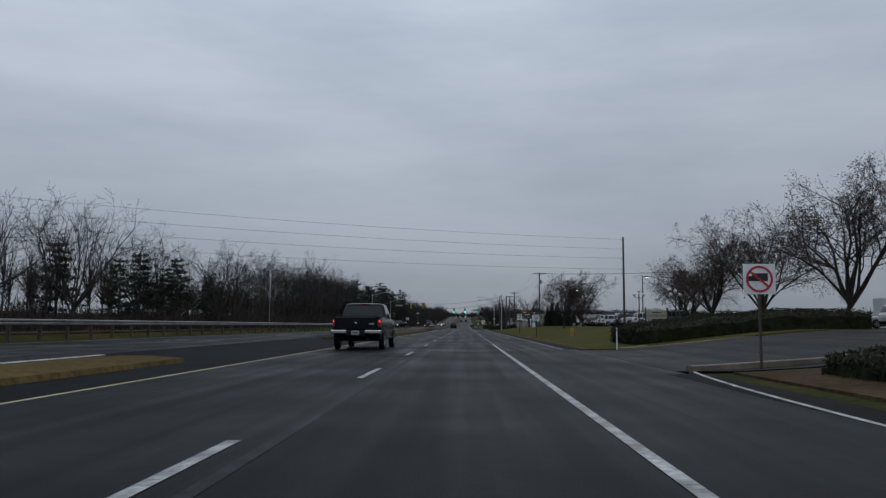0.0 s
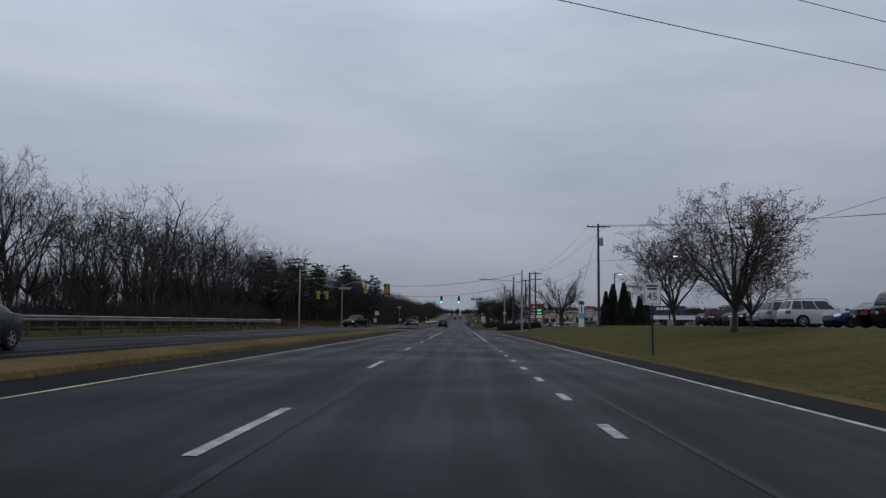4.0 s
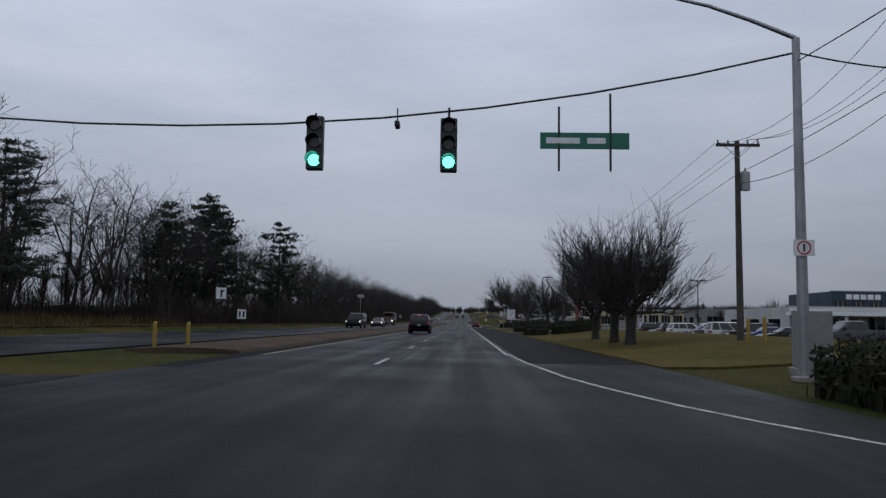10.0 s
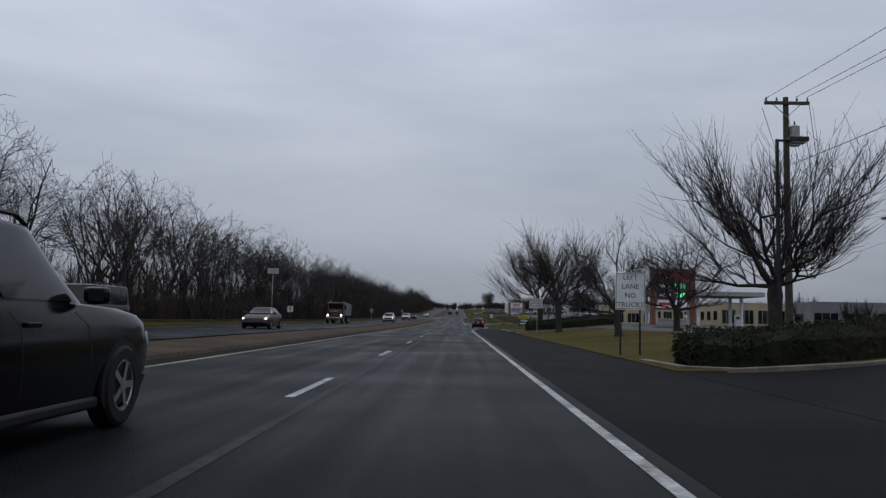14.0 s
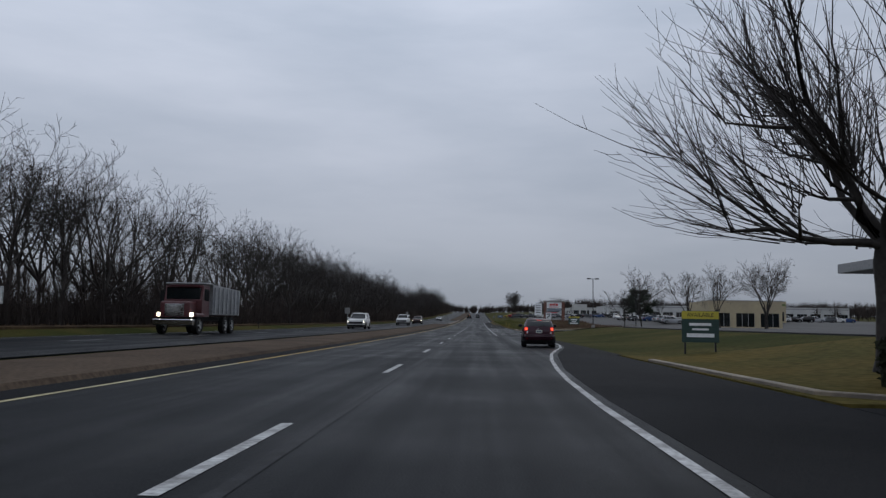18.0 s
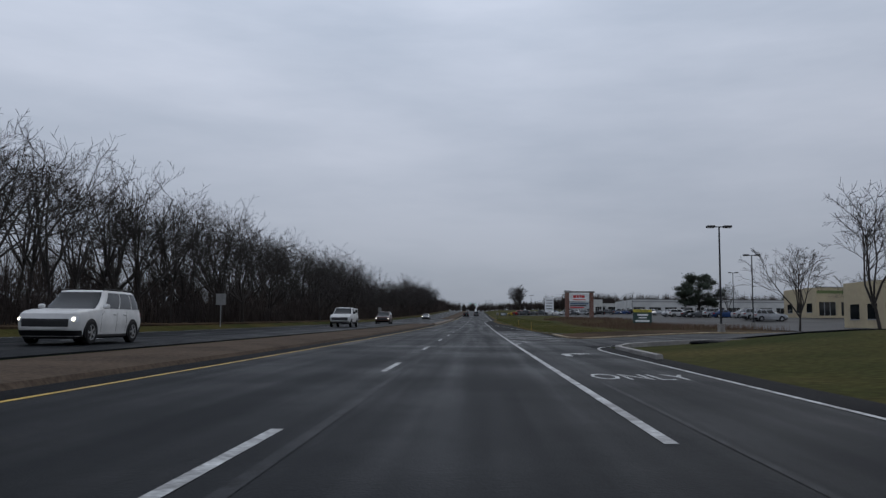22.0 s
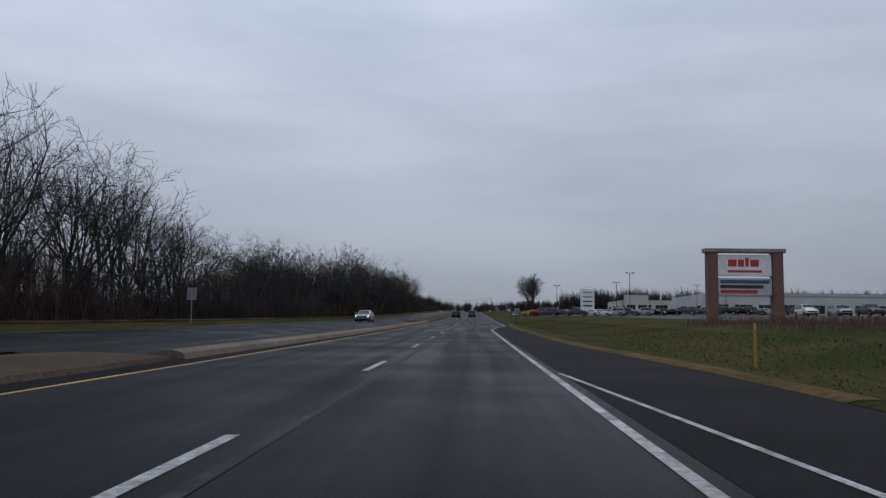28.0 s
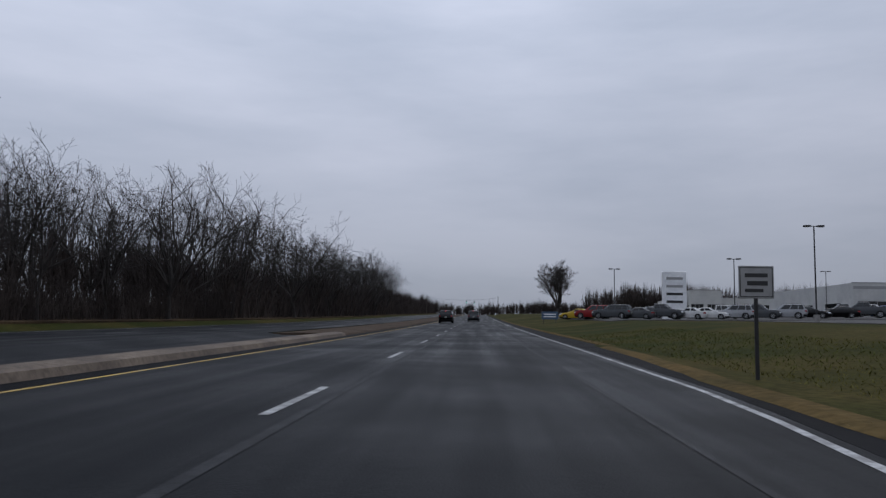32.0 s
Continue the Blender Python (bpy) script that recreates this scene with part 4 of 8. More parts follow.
def pollard(seed, tall, clear, reach, limbs, shoots, trunk_r, upright=0.9):
    """Meshes of a hard-pruned tree: knobbly trunk, thick bent limbs, and fans of long straight shoots."""
    rng = random.Random(seed)
    wood, thin = Twigs(), Twigs()
    top = Vector((rng.gauss(0, 0.08), rng.gauss(0, 0.08), clear))
    wood.limb([Vector((0, 0, -0.2)), Vector((0, 0, 0.25)), top * 0.55, top * 0.85, top + Vector((0, 0, 0.25))], [trunk_r * k for k in (1.5, 1.05, 0.95, 1.12, 0.8)], 9)
    length = (tall - clear) * 0.42

    def shoot(p, out, size):
        d = (out * rng.uniform(0.4, 1.35) + Vector((rng.gauss(0, 0.3), rng.gauss(0, 0.3), upright * rng.uniform(-0.05, 1.2)))).normalized()
        pts, n = [p.copy()], 4
        q = p.copy()
        for i in range(n):
            d = (d + Vector((rng.gauss(0, 0.1), rng.gauss(0, 0.1), 0.06))).normalized()
            q = q + d * size / n
            pts.append(q.copy())
        r = 0.008 + 0.005 * size
        thin.limb(pts, [r, r * 0.75, r * 0.6, 0.007, 0.004], 3)
        for k in range(rng.randint(2, 4)):
            j = rng.randint(1, 3)
            e = (pts[j + 1] - pts[j]).normalized() + Vector((rng.gauss(0, 0.45), rng.gauss(0, 0.45), rng.gauss(0.0, 0.3)))
            a = pts[j].lerp(pts[j + 1], rng.random())
            thin.limb([a, a + e * size * rng.uniform(0.12, 0.2), a + (e + Vector((0, 0, 0.12))) * size * rng.uniform(0.25, 0.4)], [0.007, 0.006, 0.004], 3)

    for j in range(limbs):
        a = 2 * math.pi * (j + rng.uniform(-0.3, 0.3)) / limbs
        out = Vector((math.cos(a), math.sin(a), 0))
        far = reach * rng.uniform(0.45, 0.62) * (0.3 if j == 0 else 1.0)
        lift = (rng.uniform(0.0, 0.35), rng.uniform(0.8, 1.3), rng.uniform(1.6, 2.3))[j % 3] if j else 3.0
        far *= 0.62 if j and j % 3 == 2 else 1.0
        pts = [top - Vector((0, 0, rng.uniform(0.0, 0.3)))]
        for i in range(1, 6):
            u = i / 5
            pts.append(top + out * far * u + Vector((rng.gauss(0, 0.1), rng.gauss(0, 0.1), far * lift * u ** 1.3 + rng.gauss(0, 0.06))))
        r0 = trunk_r * rng.uniform(0.36, 0.5)
        wood.limb(pts, [r0, r0 * 0.8, r0 * 0.72, r0 * 0.55, r0 * 0.5, r0 * 0.3], 6)
        spots = [(pts[4], out), (pts[5], out), (pts[5], out)]
        for k in range(6):
            i = 2 + k % 4
            side = Vector((-out.y, out.x, 0)) * (1 if k % 2 else -1)
            tip = pts[i] + (out * rng.uniform(0.2, 1.0) + side * rng.uniform(0.1, 0.8) + Vector((0, 0, rng.uniform(-0.05, 1.4) * upright))) * (tall - clear) * 0.26
            mid = pts[i].lerp(tip, 0.5) + Vector((rng.gauss(0, 0.08), rng.gauss(0, 0.08), -0.05))
            wood.limb([pts[i], mid, tip], [r0 * 0.42, r0 * 0.3, r0 * 0.14], 5)
            way = (tip - top).normalized()
            spots += [(mid, way), (pts[i].lerp(tip, 0.75), way), (tip, way), (tip, way)]
        for k in range(shoots):
            p, o = spots[k % len(spots)]
            shoot(p + Vector((rng.gauss(0, 0.05), rng.gauss(0, 0.05), rng.gauss(0, 0.04))), o, length * rng.uniform(0.5, 1.0))
    return raw_mesh("trunk", wood.v, wood.f, M_BARK, True), raw_mesh("crown", thin.v, thin.f, M_TWIG)


def thicket(name, area, n, tall, label, seed):
    """Tangled undergrowth: arching forked stems, many to a clump, as one stuff."""
    rng = random.Random(seed)
    v, f = [], []
    x0, x1, y0, y1 = area

    def strand(a, b, c, w):
        k = rng.uniform(0, math.pi)
        wx, wy = math.cos(k) * w, math.sin(k) * w
        i = len(v)
        v.extend([(a[0] - wx, a[1] - wy, a[2]), (a[0] + wx, a[1] + wy, a[2]), (b[0] + wx * 0.7, b[1] + wy * 0.7, b[2]), (b[0] - wx * 0.7, b[1] - wy * 0.7, b[2]), c])
        f.extend([(i, i + 1, i + 2, i + 3), (i + 3, i + 2, i + 4)])

    for _ in range(n):
        x, y = rng.uniform(x0, x1), rng.uniform(y0, y1)
        z = height(x, y) - 0.05
        h = tall * (0.62 + 0.5 * noise.noise((x * 0.15, y * 0.12, seed)) + rng.uniform(-0.25, 0.35))
        for _ in range(rng.randint(5, 8)):
            a, lean, hh = rng.uniform(0, 2 * math.pi), rng.uniform(0.1, 0.75), max(0.5, h * rng.uniform(0.5, 1.1))
            dx, dy = math.cos(a) * lean * hh, math.sin(a) * lean * hh
            p0 = (x + rng.gauss(0, 0.25), y + rng.gauss(0, 0.25), z)
            p1 = (p0[0] + dx * 0.35, p0[1] + dy * 0.35, z + hh * 0.6)
            p2 = (p0[0] + dx, p0[1] + dy, z + hh * rng.uniform(0.75, 1.0))
            strand(p0, p1, p2, 0.022)
            for _ in range(3):
                u = rng.uniform(0.25, 0.95)
                q = tuple(p0[i] + (p1[i] - p0[i]) * u * 1.2 for i in range(3))
                e = (q[0] + rng.gauss(0, 0.32) * hh * 0.6, q[1] + rng.gauss(0, 0.32) * hh * 0.6, q[2] + rng.uniform(0.05, 0.42) * hh * 0.6)
                m = tuple(q[i] + (e[i] - q[i]) * 0.5 + rng.gauss(0, 0.05) for i in range(3))
                strand(q, m, e, 0.015)
    return tagged(new(name, raw_mesh(name, v, f, M_BRUSH)), label, "undergrowth", kind="stuff")


# the wood on the far side of the oncoming lanes
FOREST = [bare_tree(100 + i, 10.5 + 0.9 * (i % 3), 1.8 + 0.7 * (i % 4), 5 + i % 2, (5, 4, 4), 0.55 + 0.12 * (i % 3), 0.07, 0.15 + 0.025 * (i % 3), coarse=True) for i in range(7)]
frng = random.Random(5)
y = 4.0
while y < 622:
    for x, size, p in ((-24.4, 0.88, 0.8), (-27.6, 0.96, 0.6), (-31.5, 1.0, 0.35)):
        x, yy = x + frng.gauss(0, 0.9), y + frng.gauss(0, 1.1)
        if frng.random() > p * (0.75 if yy < 150 else 1.0) or (150 < yy < 240 and x > -31):
            continue
        size *= frng.uniform(0.84, 1.0) * (0.78 if yy < 108 else 0.96 if yy < 150 else 1.0 if yy < 400 else 1.05 if yy < 545 else 0.92)
        plant("bare_tree", FOREST[frng.randrange(7)], on(x, yy, frng.uniform(0, 360)) @ Matrix.Scale(size, 4), "leafless dark grey-brown woodland tree above dense brush", "woodland trees")
    y += 3.9
for k in range(45):
    plant("bare_tree", FOREST[frng.randrange(7)], on(-24.6 + frng.gauss(0, 1.3), 622 + k * 3.4 + frng.gauss(0, 1), frng.uniform(0, 360)) @ Matrix.Scale(frng.uniform(0.85, 1.1), 4), "leafless dark grey-brown woodland tree above dense brush", "woodland trees")


def fan_trees(name, area, n, tall, label, seed, wide=0.13, stems=60):
    """Many far bare trees, each a fan of thin twigs over a stem, as one stuff."""
    rng = random.Random(seed)
    v, f = [], []
    x0, x1, y0, y1 = area
    for _ in range(n):
        x, y = rng.uniform(x0, x1), rng.uniform(y0, y1)
        z, h = height(x, y), tall * rng.uniform(0.6, 1.1)
        for k in range(stems):
            u = rng.random() ** 0.7
            b = Vector((x, y, z + h * (0.0 if k == 0 else 0.12 + 0.5 * u * rng.random())))
            a = rng.uniform(0, 2 * math.pi)
            r = h * 0.36 * rng.random() * (0.2 if k == 0 else 1.0)
            e = Vector((x + math.cos(a) * r, y + math.sin(a) * r, z + h * (0.9 if k == 0 else 0.35 + 0.65 * rng.random() ** 0.5 * (1 - 0.35 * (r / (h * 0.36)) ** 2))))
            d = (e - b)
            w = Vector((rng.gauss(0, 1), rng.gauss(0, 1), 0)).normalized() * wide * (1.6 if k == 0 else rng.uniform(0.3, 0.9))
            q = b + d * 0.55 + Vector((math.cos(a), math.sin(a), 0)) * r * 0.25
            i = len(v)
            v += [tuple(b - w * 0.5), tuple(b + w * 0.5), tuple(q + w * 0.35), tuple(q - w * 0.35), tuple(e)]
            f += [(i, i + 1, i + 2, i + 3), (i + 3, i + 2, i + 4)]
    return tagged(new(name, raw_mesh(name, v, f, M_BRUSH)), label, "woodland", kind="stuff")


fan_trees("deep_woods", (-52, -34, -10, 640), 480, 8.2, "dark depths of the wood behind the edge trees", 61, 0.1)
fan_trees("deep_woods", (-60, -31, 150, 250), 130, 8.0, "dark depths of the wood behind the crossing", 67, 0.1)
for _ in range(26):
    x, yy = frng.uniform(-40, -31), frng.uniform(150, 245)
    plant("bare_tree", FOREST[frng.randrange(7)], on(x, yy, frng.uniform(0, 360)) @ Matrix.Scale(frng.uniform(0.85, 1.15), 4), "leafless dark grey-brown woodland tree above dense brush", "woodland trees")
fan_trees("deep_woods", (-48, -23.5, 620, 1020), 520, 9.5, "the wood's edge far along the road", 62, 0.16)
fan_trees("distant_woods", (-150, 300, 1010, 1120), 1500, 9.0, "distant bare woods closing the road's end", 63, 0.28, 40)
fan_trees("distant_woods", (150, 260, 40, 760), 900, 9.0, "distant bare woods behind the car parks", 64, 0.28, 40)
fan_trees("distant_woods", (40, 330, 808, 880), 700, 11.0, "distant bare woods behind the dealership", 65, 0.3, 50)
fan_trees("distant_woods", (60, 150, 300, 420), 120, 7.0, "bare trees behind the fuel station", 66, 0.2)
thicket("woodland_brush", (-31, -22.4, -10, 166), 2300, 2.9, "dense dark brown undergrowth along the wood's edge", 11)
thicket("woodland_brush", (-44, -30, 150, 245), 1800, 3.6, "dense dark brown undergrowth along the wood's edge", 12)
thicket("woodland_brush", (-31, -22.4, 238, 420), 3000, 4.3, "dense dark brown undergrowth along the wood's edge", 13)
thicket("woodland_brush", (-31, -22.4, 420, 640), 3600, 4.6, "dense dark brown undergrowth along the wood's edge", 15)
blades("woodland_brush", (-33, -22.3, 640, 1000), 9000, 4.2, 0.12, M_BRUSH, "dense dark brown undergrowth along the wood's edge", 14, 0.4)
blades("dry_weeds", (-30, -20.5, 160, 240), 5000, 0.8, 0.04, M_MEDIAN, "straw-brown weeds beside the crossing", 16, 0.3)
blades("median_grass", (-10.5, -7.7, -10, 22), 3000, 0.26, 0.025, M_STRAW, "tufts of straw-coloured dry grass on the median", 19, 0.4)
blades("median_grass", (-10.5, -7.7, 58, 164), 15000, 0.26, 0.025, M_STRAW, "tufts of straw-coloured dry grass on the median", 20, 0.4)
blades("verge_grass", (5.4, 13.5, 46, 168), 38000, 0.10, 0.03, M_LAWNBLADE, "short winter grass on the verge", 21, 0.9)
blades("verge_grass", (5.1, 12, 200, 252), 12000, 0.10, 0.03, M_DRYBLADE, "short dry yellow-brown grass on the verge", 22, 0.9)
blades("verge_grass", (5.1, 12, 268, 320), 11000, 0.10, 0.03, M_DRYBLADE, "short dry yellow-brown grass on the verge", 27, 0.9)
for y0, y1, x in ((37, 168, 5.3), (200, 251, 4.95), (432, 496, 5.2), (576, 640, 5.2)):
    blades("verge_edge_grass", (x, x + 0.5, y0, y1), int((y1 - y0) * 45), 0.13, 0.03, M_STRAW, "ragged tan dead grass along the asphalt's edge", 30 + int(y0), 0.7)
blades("verge_edge_grass", (4.0, 4.55, 522, 576), 3200, 0.14, 0.03, M_STRAW, "ragged tan dead grass along the asphalt's edge", 28, 0.7)
blades("verge_grass", (5.2, 12, 430, 620), 42000, 0.11, 0.03, M_BLADE, "short winter grass on the bank", 23, 0.9)
blades("verge_grass", (4.5, 5.4, 524, 576), 3000, 0.10, 0.03, M_BLADE, "short winter grass on the bank", 26, 0.5)
blades("reed_bed", (13, 26, 445, 540), 12000, 0.62, 0.03, M_REED, "tall rust-brown dead weeds before the car park", 24, 0.2)

# evergreens among the wood
PINES = [pine(1, 12.5, 5.2), pine(2, 14.5, 5.6), pine(3, 10.5, 4.2)]
for x, yy, k, s in ((-22.6, 276, 0, 1.0), (-27, 262, 1, 0.92), (-24.5, 257, 0, 0.95), (-29, 268, 1, 1.0), (-26.5, 218, 2, 1.05), (-28, 226, 0, 0.9), (-30, 213, 1, 0.8), (-33, 236, 1, 0.9), (-25, 246, 2, 1.0), (-31, 200, 0, 0.85)):
    plant("pine_tree", PINES[k], on(x, yy, yy * 37) @ Matrix.Scale(s, 4), "dark green ragged pine tree among bare woods", "pines")
for x, yy, s in ((-25.5, 58, 0.5), (-26, 63, 0.58), (-26, 68, 0.5), (-27, 74, 0.62), (-26, 80, 0.5), (-27, 52, 0.55)):
    plant("evergreen_tree", PINES[2], on(x, yy, yy * 31) @ Matrix.Scale(s, 4), "small dark evergreen tree at the wood's edge", "small evergreens")

# roadside trees
PRUNED = [pollard(31, 9.0, 2.5, 4.7, 9, 78, 0.27, 0.72), pollard(32, 9.3, 2.6, 4.9, 9, 78, 0.27, 0.75), pollard(33, 9.2, 2.7, 4.6, 9, 78, 0.27, 0.75), pollard(34, 5.3, 1.5, 5.2, 9, 66, 0.22, 0.5)]
UPRIGHT = [pollard(41, 5.5, 1.5, 3.4, 10, 95, 0.25, 1.0), pollard(42, 5.4, 1.5, 3.3, 10, 90, 0.24, 1.0)]
STREET = [bare_tree(51, 8.0, 1.5, 10, (7, 6, 5), 0.62, 0.03, 0.17), bare_tree(52, 7.3, 1.4, 10, (7, 6, 5), 0.7, 0.03, 0.16)]
YOUNG = [bare_tree(53, 8.2, 2.0, 5, (6, 5, 4), 0.4, 0.09, 0.12, coarse=True), bare_tree(54, 7.4, 1.8, 6, (6, 5, 4), 0.45, 0.08, 0.12, coarse=True)]
LEAVES = [leaves_on(STREET[0][1], 3, 0.22, 0.05), leaves_on(STREET[1][1], 4, 0.22, 0.05)]
for x, yy, k, size in ((21, 45, 0, 1.02), (22, 60.5, 0, 0.98), (20.6, 68, 1, 0.98), (22.5, 81, 1, 0.8), (24, 89, 0, 0.85), (13.3, 110, 1, 0.92), (21.6, 152, 0, 1.12), (17, 118, 1, 0.6)):
    plant("street_tree", STREET[k], on(x, yy, yy * 53) @ Matrix.Diagonal((size * 1.12, size * 1.12, size, 1)), "street tree still holding many withered brown leaves", "street trees by the car park", LEAVES[k])
for x, yy, k, size, lb in ((14.6, 186.5, 3, 1.12, "low wide-spreading pruned bare tree on the grass corner"), (12.2, 252, 2, 1.0, "tall pruned bare tree with fans of shoots beside a hedge"), (10.0, 274, 0, 0.8, "round pruned bare tree behind a clipped hedge"),
                           (8.6, 316.5, 1, 0.98, "tall pruned bare tree with thick bent limbs on the verge"), (8.7, 333, 0, 1.1, "tall pruned bare tree standing in a hedge by the driveway"), (14, 300, 3, 0.95, "low pruned bare tree near the fuel station"), (9.5, 296, 3, 0.95, "low pruned bare tree on the verge")):
    plant("bare_tree", PRUNED[k], on(x, yy, yy * 29) @ Matrix.Scale(size, 4), lb, "roadside trees")
for x, yy, k, size in ((7.9, 216.6, 0, 1.0), (7.9, 220.7, 1, 0.98), (8.2, 228.5, 0, 0.9)):
    plant("pruned_tree", UPRIGHT[k], on(x, yy, yy * 61) @ Matrix.Scale(size, 4), "pruned bare tree with upright twigs and a thick trunk", "pruned trees in a row")
for x, yy, k, size in ((21, 420, 0, 0.9), (20.4, 429, 1, 0.75), (24, 409, 1, 0.85), (25, 400, 0, 0.75), (27, 392, 1, 0.8), (40, 452, 0, 0.8), (44, 470, 1, 0.8), (50, 540, 0, 0.8), (24, 384, 0, 0.7)):
    plant("young_tree", YOUNG[k], on(x, yy, yy * 17) @ Matrix.Scale(size, 4), "slender bare young tree at the edge of a car park", "young trees by the shops")
plant("round_tree", bare_tree(55, 6.6, 1.2, 9, (8, 7, 6), 0.6, 0.16, 0.2, coarse=True), on(20, 765, 40) @ Matrix.Scale(1.75, 4), "large dense bare tree beside the dealer's lot", "")


def broad_evergreen(seed, tall, wide):
    """A round-headed pine: trunk, spreading limbs and lumpy needle clouds with gaps."""
    rng = random.Random(seed)
    t, v, f = Twigs(), [], []
    t.limb([Vector((0, 0, -0.2)), Vector((0.15, 0, tall * 0.45)), Vector((0, 0.1, tall * 0.85))], [0.26, 0.2, 0.08], 7)
    for j in range(64):
        a, u = rng.uniform(0, 2 * math.pi), rng.uniform(0.3, 0.97)
        reach = wide / 2 * (1 - ((u - 0.55) / 0.5) ** 2 * 0.75) * rng.uniform(0.45, 1.0)
        root = Vector((0.1, 0, tall * (u - 0.08)))
        c = Vector((math.cos(a) * reach, math.sin(a) * reach, tall * u))
        t.limb([root, root.lerp(c, 0.6), c], [0.06, 0.04, 0.02], 4)
        lump = rng.uniform(0.5, 0.95)
        for _ in range(260):
            q = c + Vector((rng.gauss(0, lump * 0.6), rng.gauss(0, lump * 0.6), rng.gauss(0, lump * 0.36)))
            d = Vector((rng.gauss(0, 1), rng.gauss(0, 1), rng.gauss(0.4, 0.7))).normalized() * rng.uniform(0.2, 0.4)
            w = d.orthogonal().normalized() * rng.uniform(0.07, 0.13)
            i = len(v)
            v.extend([tuple(q - w), tuple(q + w), tuple(q + d)])
            f.append((i, i + 1, i + 2))
    return raw_mesh("trunk", t.v, t.f, M_BARK, True), raw_mesh("crown", v, f, M_PINE)


plant("pine_tree", broad_evergreen(7, 8.6, 9.0), on(45, 542, 10), "broad dark round-headed pine standing in a car park", "pines")


def cone_shrub(seed, tall, r):
    """A pointed evergreen: sprays crowded on a ragged cone over a dark heart."""
    rng = random.Random(seed)
    v, f = [], []
    for k in range(12):
        t = 2 * math.pi * k / 12
        v.append((r * 0.72 * math.cos(t), r * 0.72 * math.sin(t), 0.0))
    v.append((0, 0, tall * 0.9))
    f += [(k, (k + 1) % 12, 12) for k in range(12)]
    for _ in range(2600):
        u = rng.random() ** 1.4
        t = rng.uniform(0, 2 * math.pi)
        q = r * (1 - u) ** 0.75 * (0.78 + 0.3 * noise.noise((math.cos(t) * 1.6, math.sin(t) * 1.6, u * 5 + seed)))
        c = Vector((q * math.cos(t), q * math.sin(t), u * tall))
        d = Vector((math.cos(t) * 0.6, math.sin(t) * 0.6, 1.0 + rng.gauss(0, 0.3))).normalized() * rng.uniform(0.14, 0.3)
        w = d.orthogonal().normalized() * 0.06
        i = len(v)
        v += [tuple(c - w), tuple(c + w), tuple(c + d)]
        f.append((i, i + 1, i + 2))
    return raw_mesh("foliage", v, f, M_PINE)


CONES = [cone_shrub(k, 4.0, 0.95) for k in range(3)]
for i, (x, yy, s) in enumerate(((16.2, 160.5, 0.92), (17.2, 161.5, 1.12), (18.1, 160.0, 1.15), (19.0, 161.8, 0.95), (19.9, 160.6, 0.8), (21.2, 165, 0.9), (22.4, 168, 0.8))):
    ob = thing("columnar_evergreen", "dark pointed evergreen shrub beside a sign", "shrub", "columnar evergreens", at=on(x, yy, i * 77) @ Matrix.Scale(s, 4))
    part("foliage", CONES[i % 3], None, ob)

hedge(5.6, 9.8, 186.5, 191.5, 0.85, "dark low juniper hedge at the street corner", 2)
hedge(10.2, 11.6, 187, 191, 0.8, "dark low juniper hedge at the street corner", 3)
hedge(5.5, 7.4, 249.0, 250.7, 0.8, "dark clipped hedge on dry grass", 4, 190)
hedge(8.1, 12.0, 249.5, 251.6, 1.0, "taller dark clipped hedge on dry grass", 5, 170)
hedge(5.9, 11.3, 268.0, 270.4, 0.9, "long dark clipped hedge behind a kerb", 6)
hedge(7.0, 16.0, 327.6, 330.0, 1.0, "dark hedge beside a driveway", 7)
hedge(8.2, 19.5, 39.2, 45.5, 0.95, "tall spreading dark juniper mass on the verge", 9, 110)
hedge(7.4, 10.5, 13.4, 16.8, 0.5, "dark rounded juniper in a mulch bed", 10)
hedge(11, 16, 12, 17, 0.65, "dark rounded juniper in a mulch bed", 11, 110)
for i, (x, yy, s) in enumerate(((7.6, 9.5, 0.45), (8.4, 10.3, 0.35), (7.0, 11.0, 0.3), (9.1, 9.2, 0.4), (8.0, 8.6, 0.28))):
    bm = bmesh.new()
    bmesh.ops.create_icosphere(bm, subdivisions=2, radius=1)
    for vv in bm.verts:
        vv.co *= 1 + 0.35 * noise.noise(vv.co * 1.3 + Vector((i * 7, 0, 0)))
        vv.co.z *= 0.6
    solid("boulder", bm, M_ROCK, "grey rough boulder in the planted corner", "rock", group="boulders", smooth=True, at=on(x, yy, i * 50, 0.1) @ Matrix.Scale(s, 4))

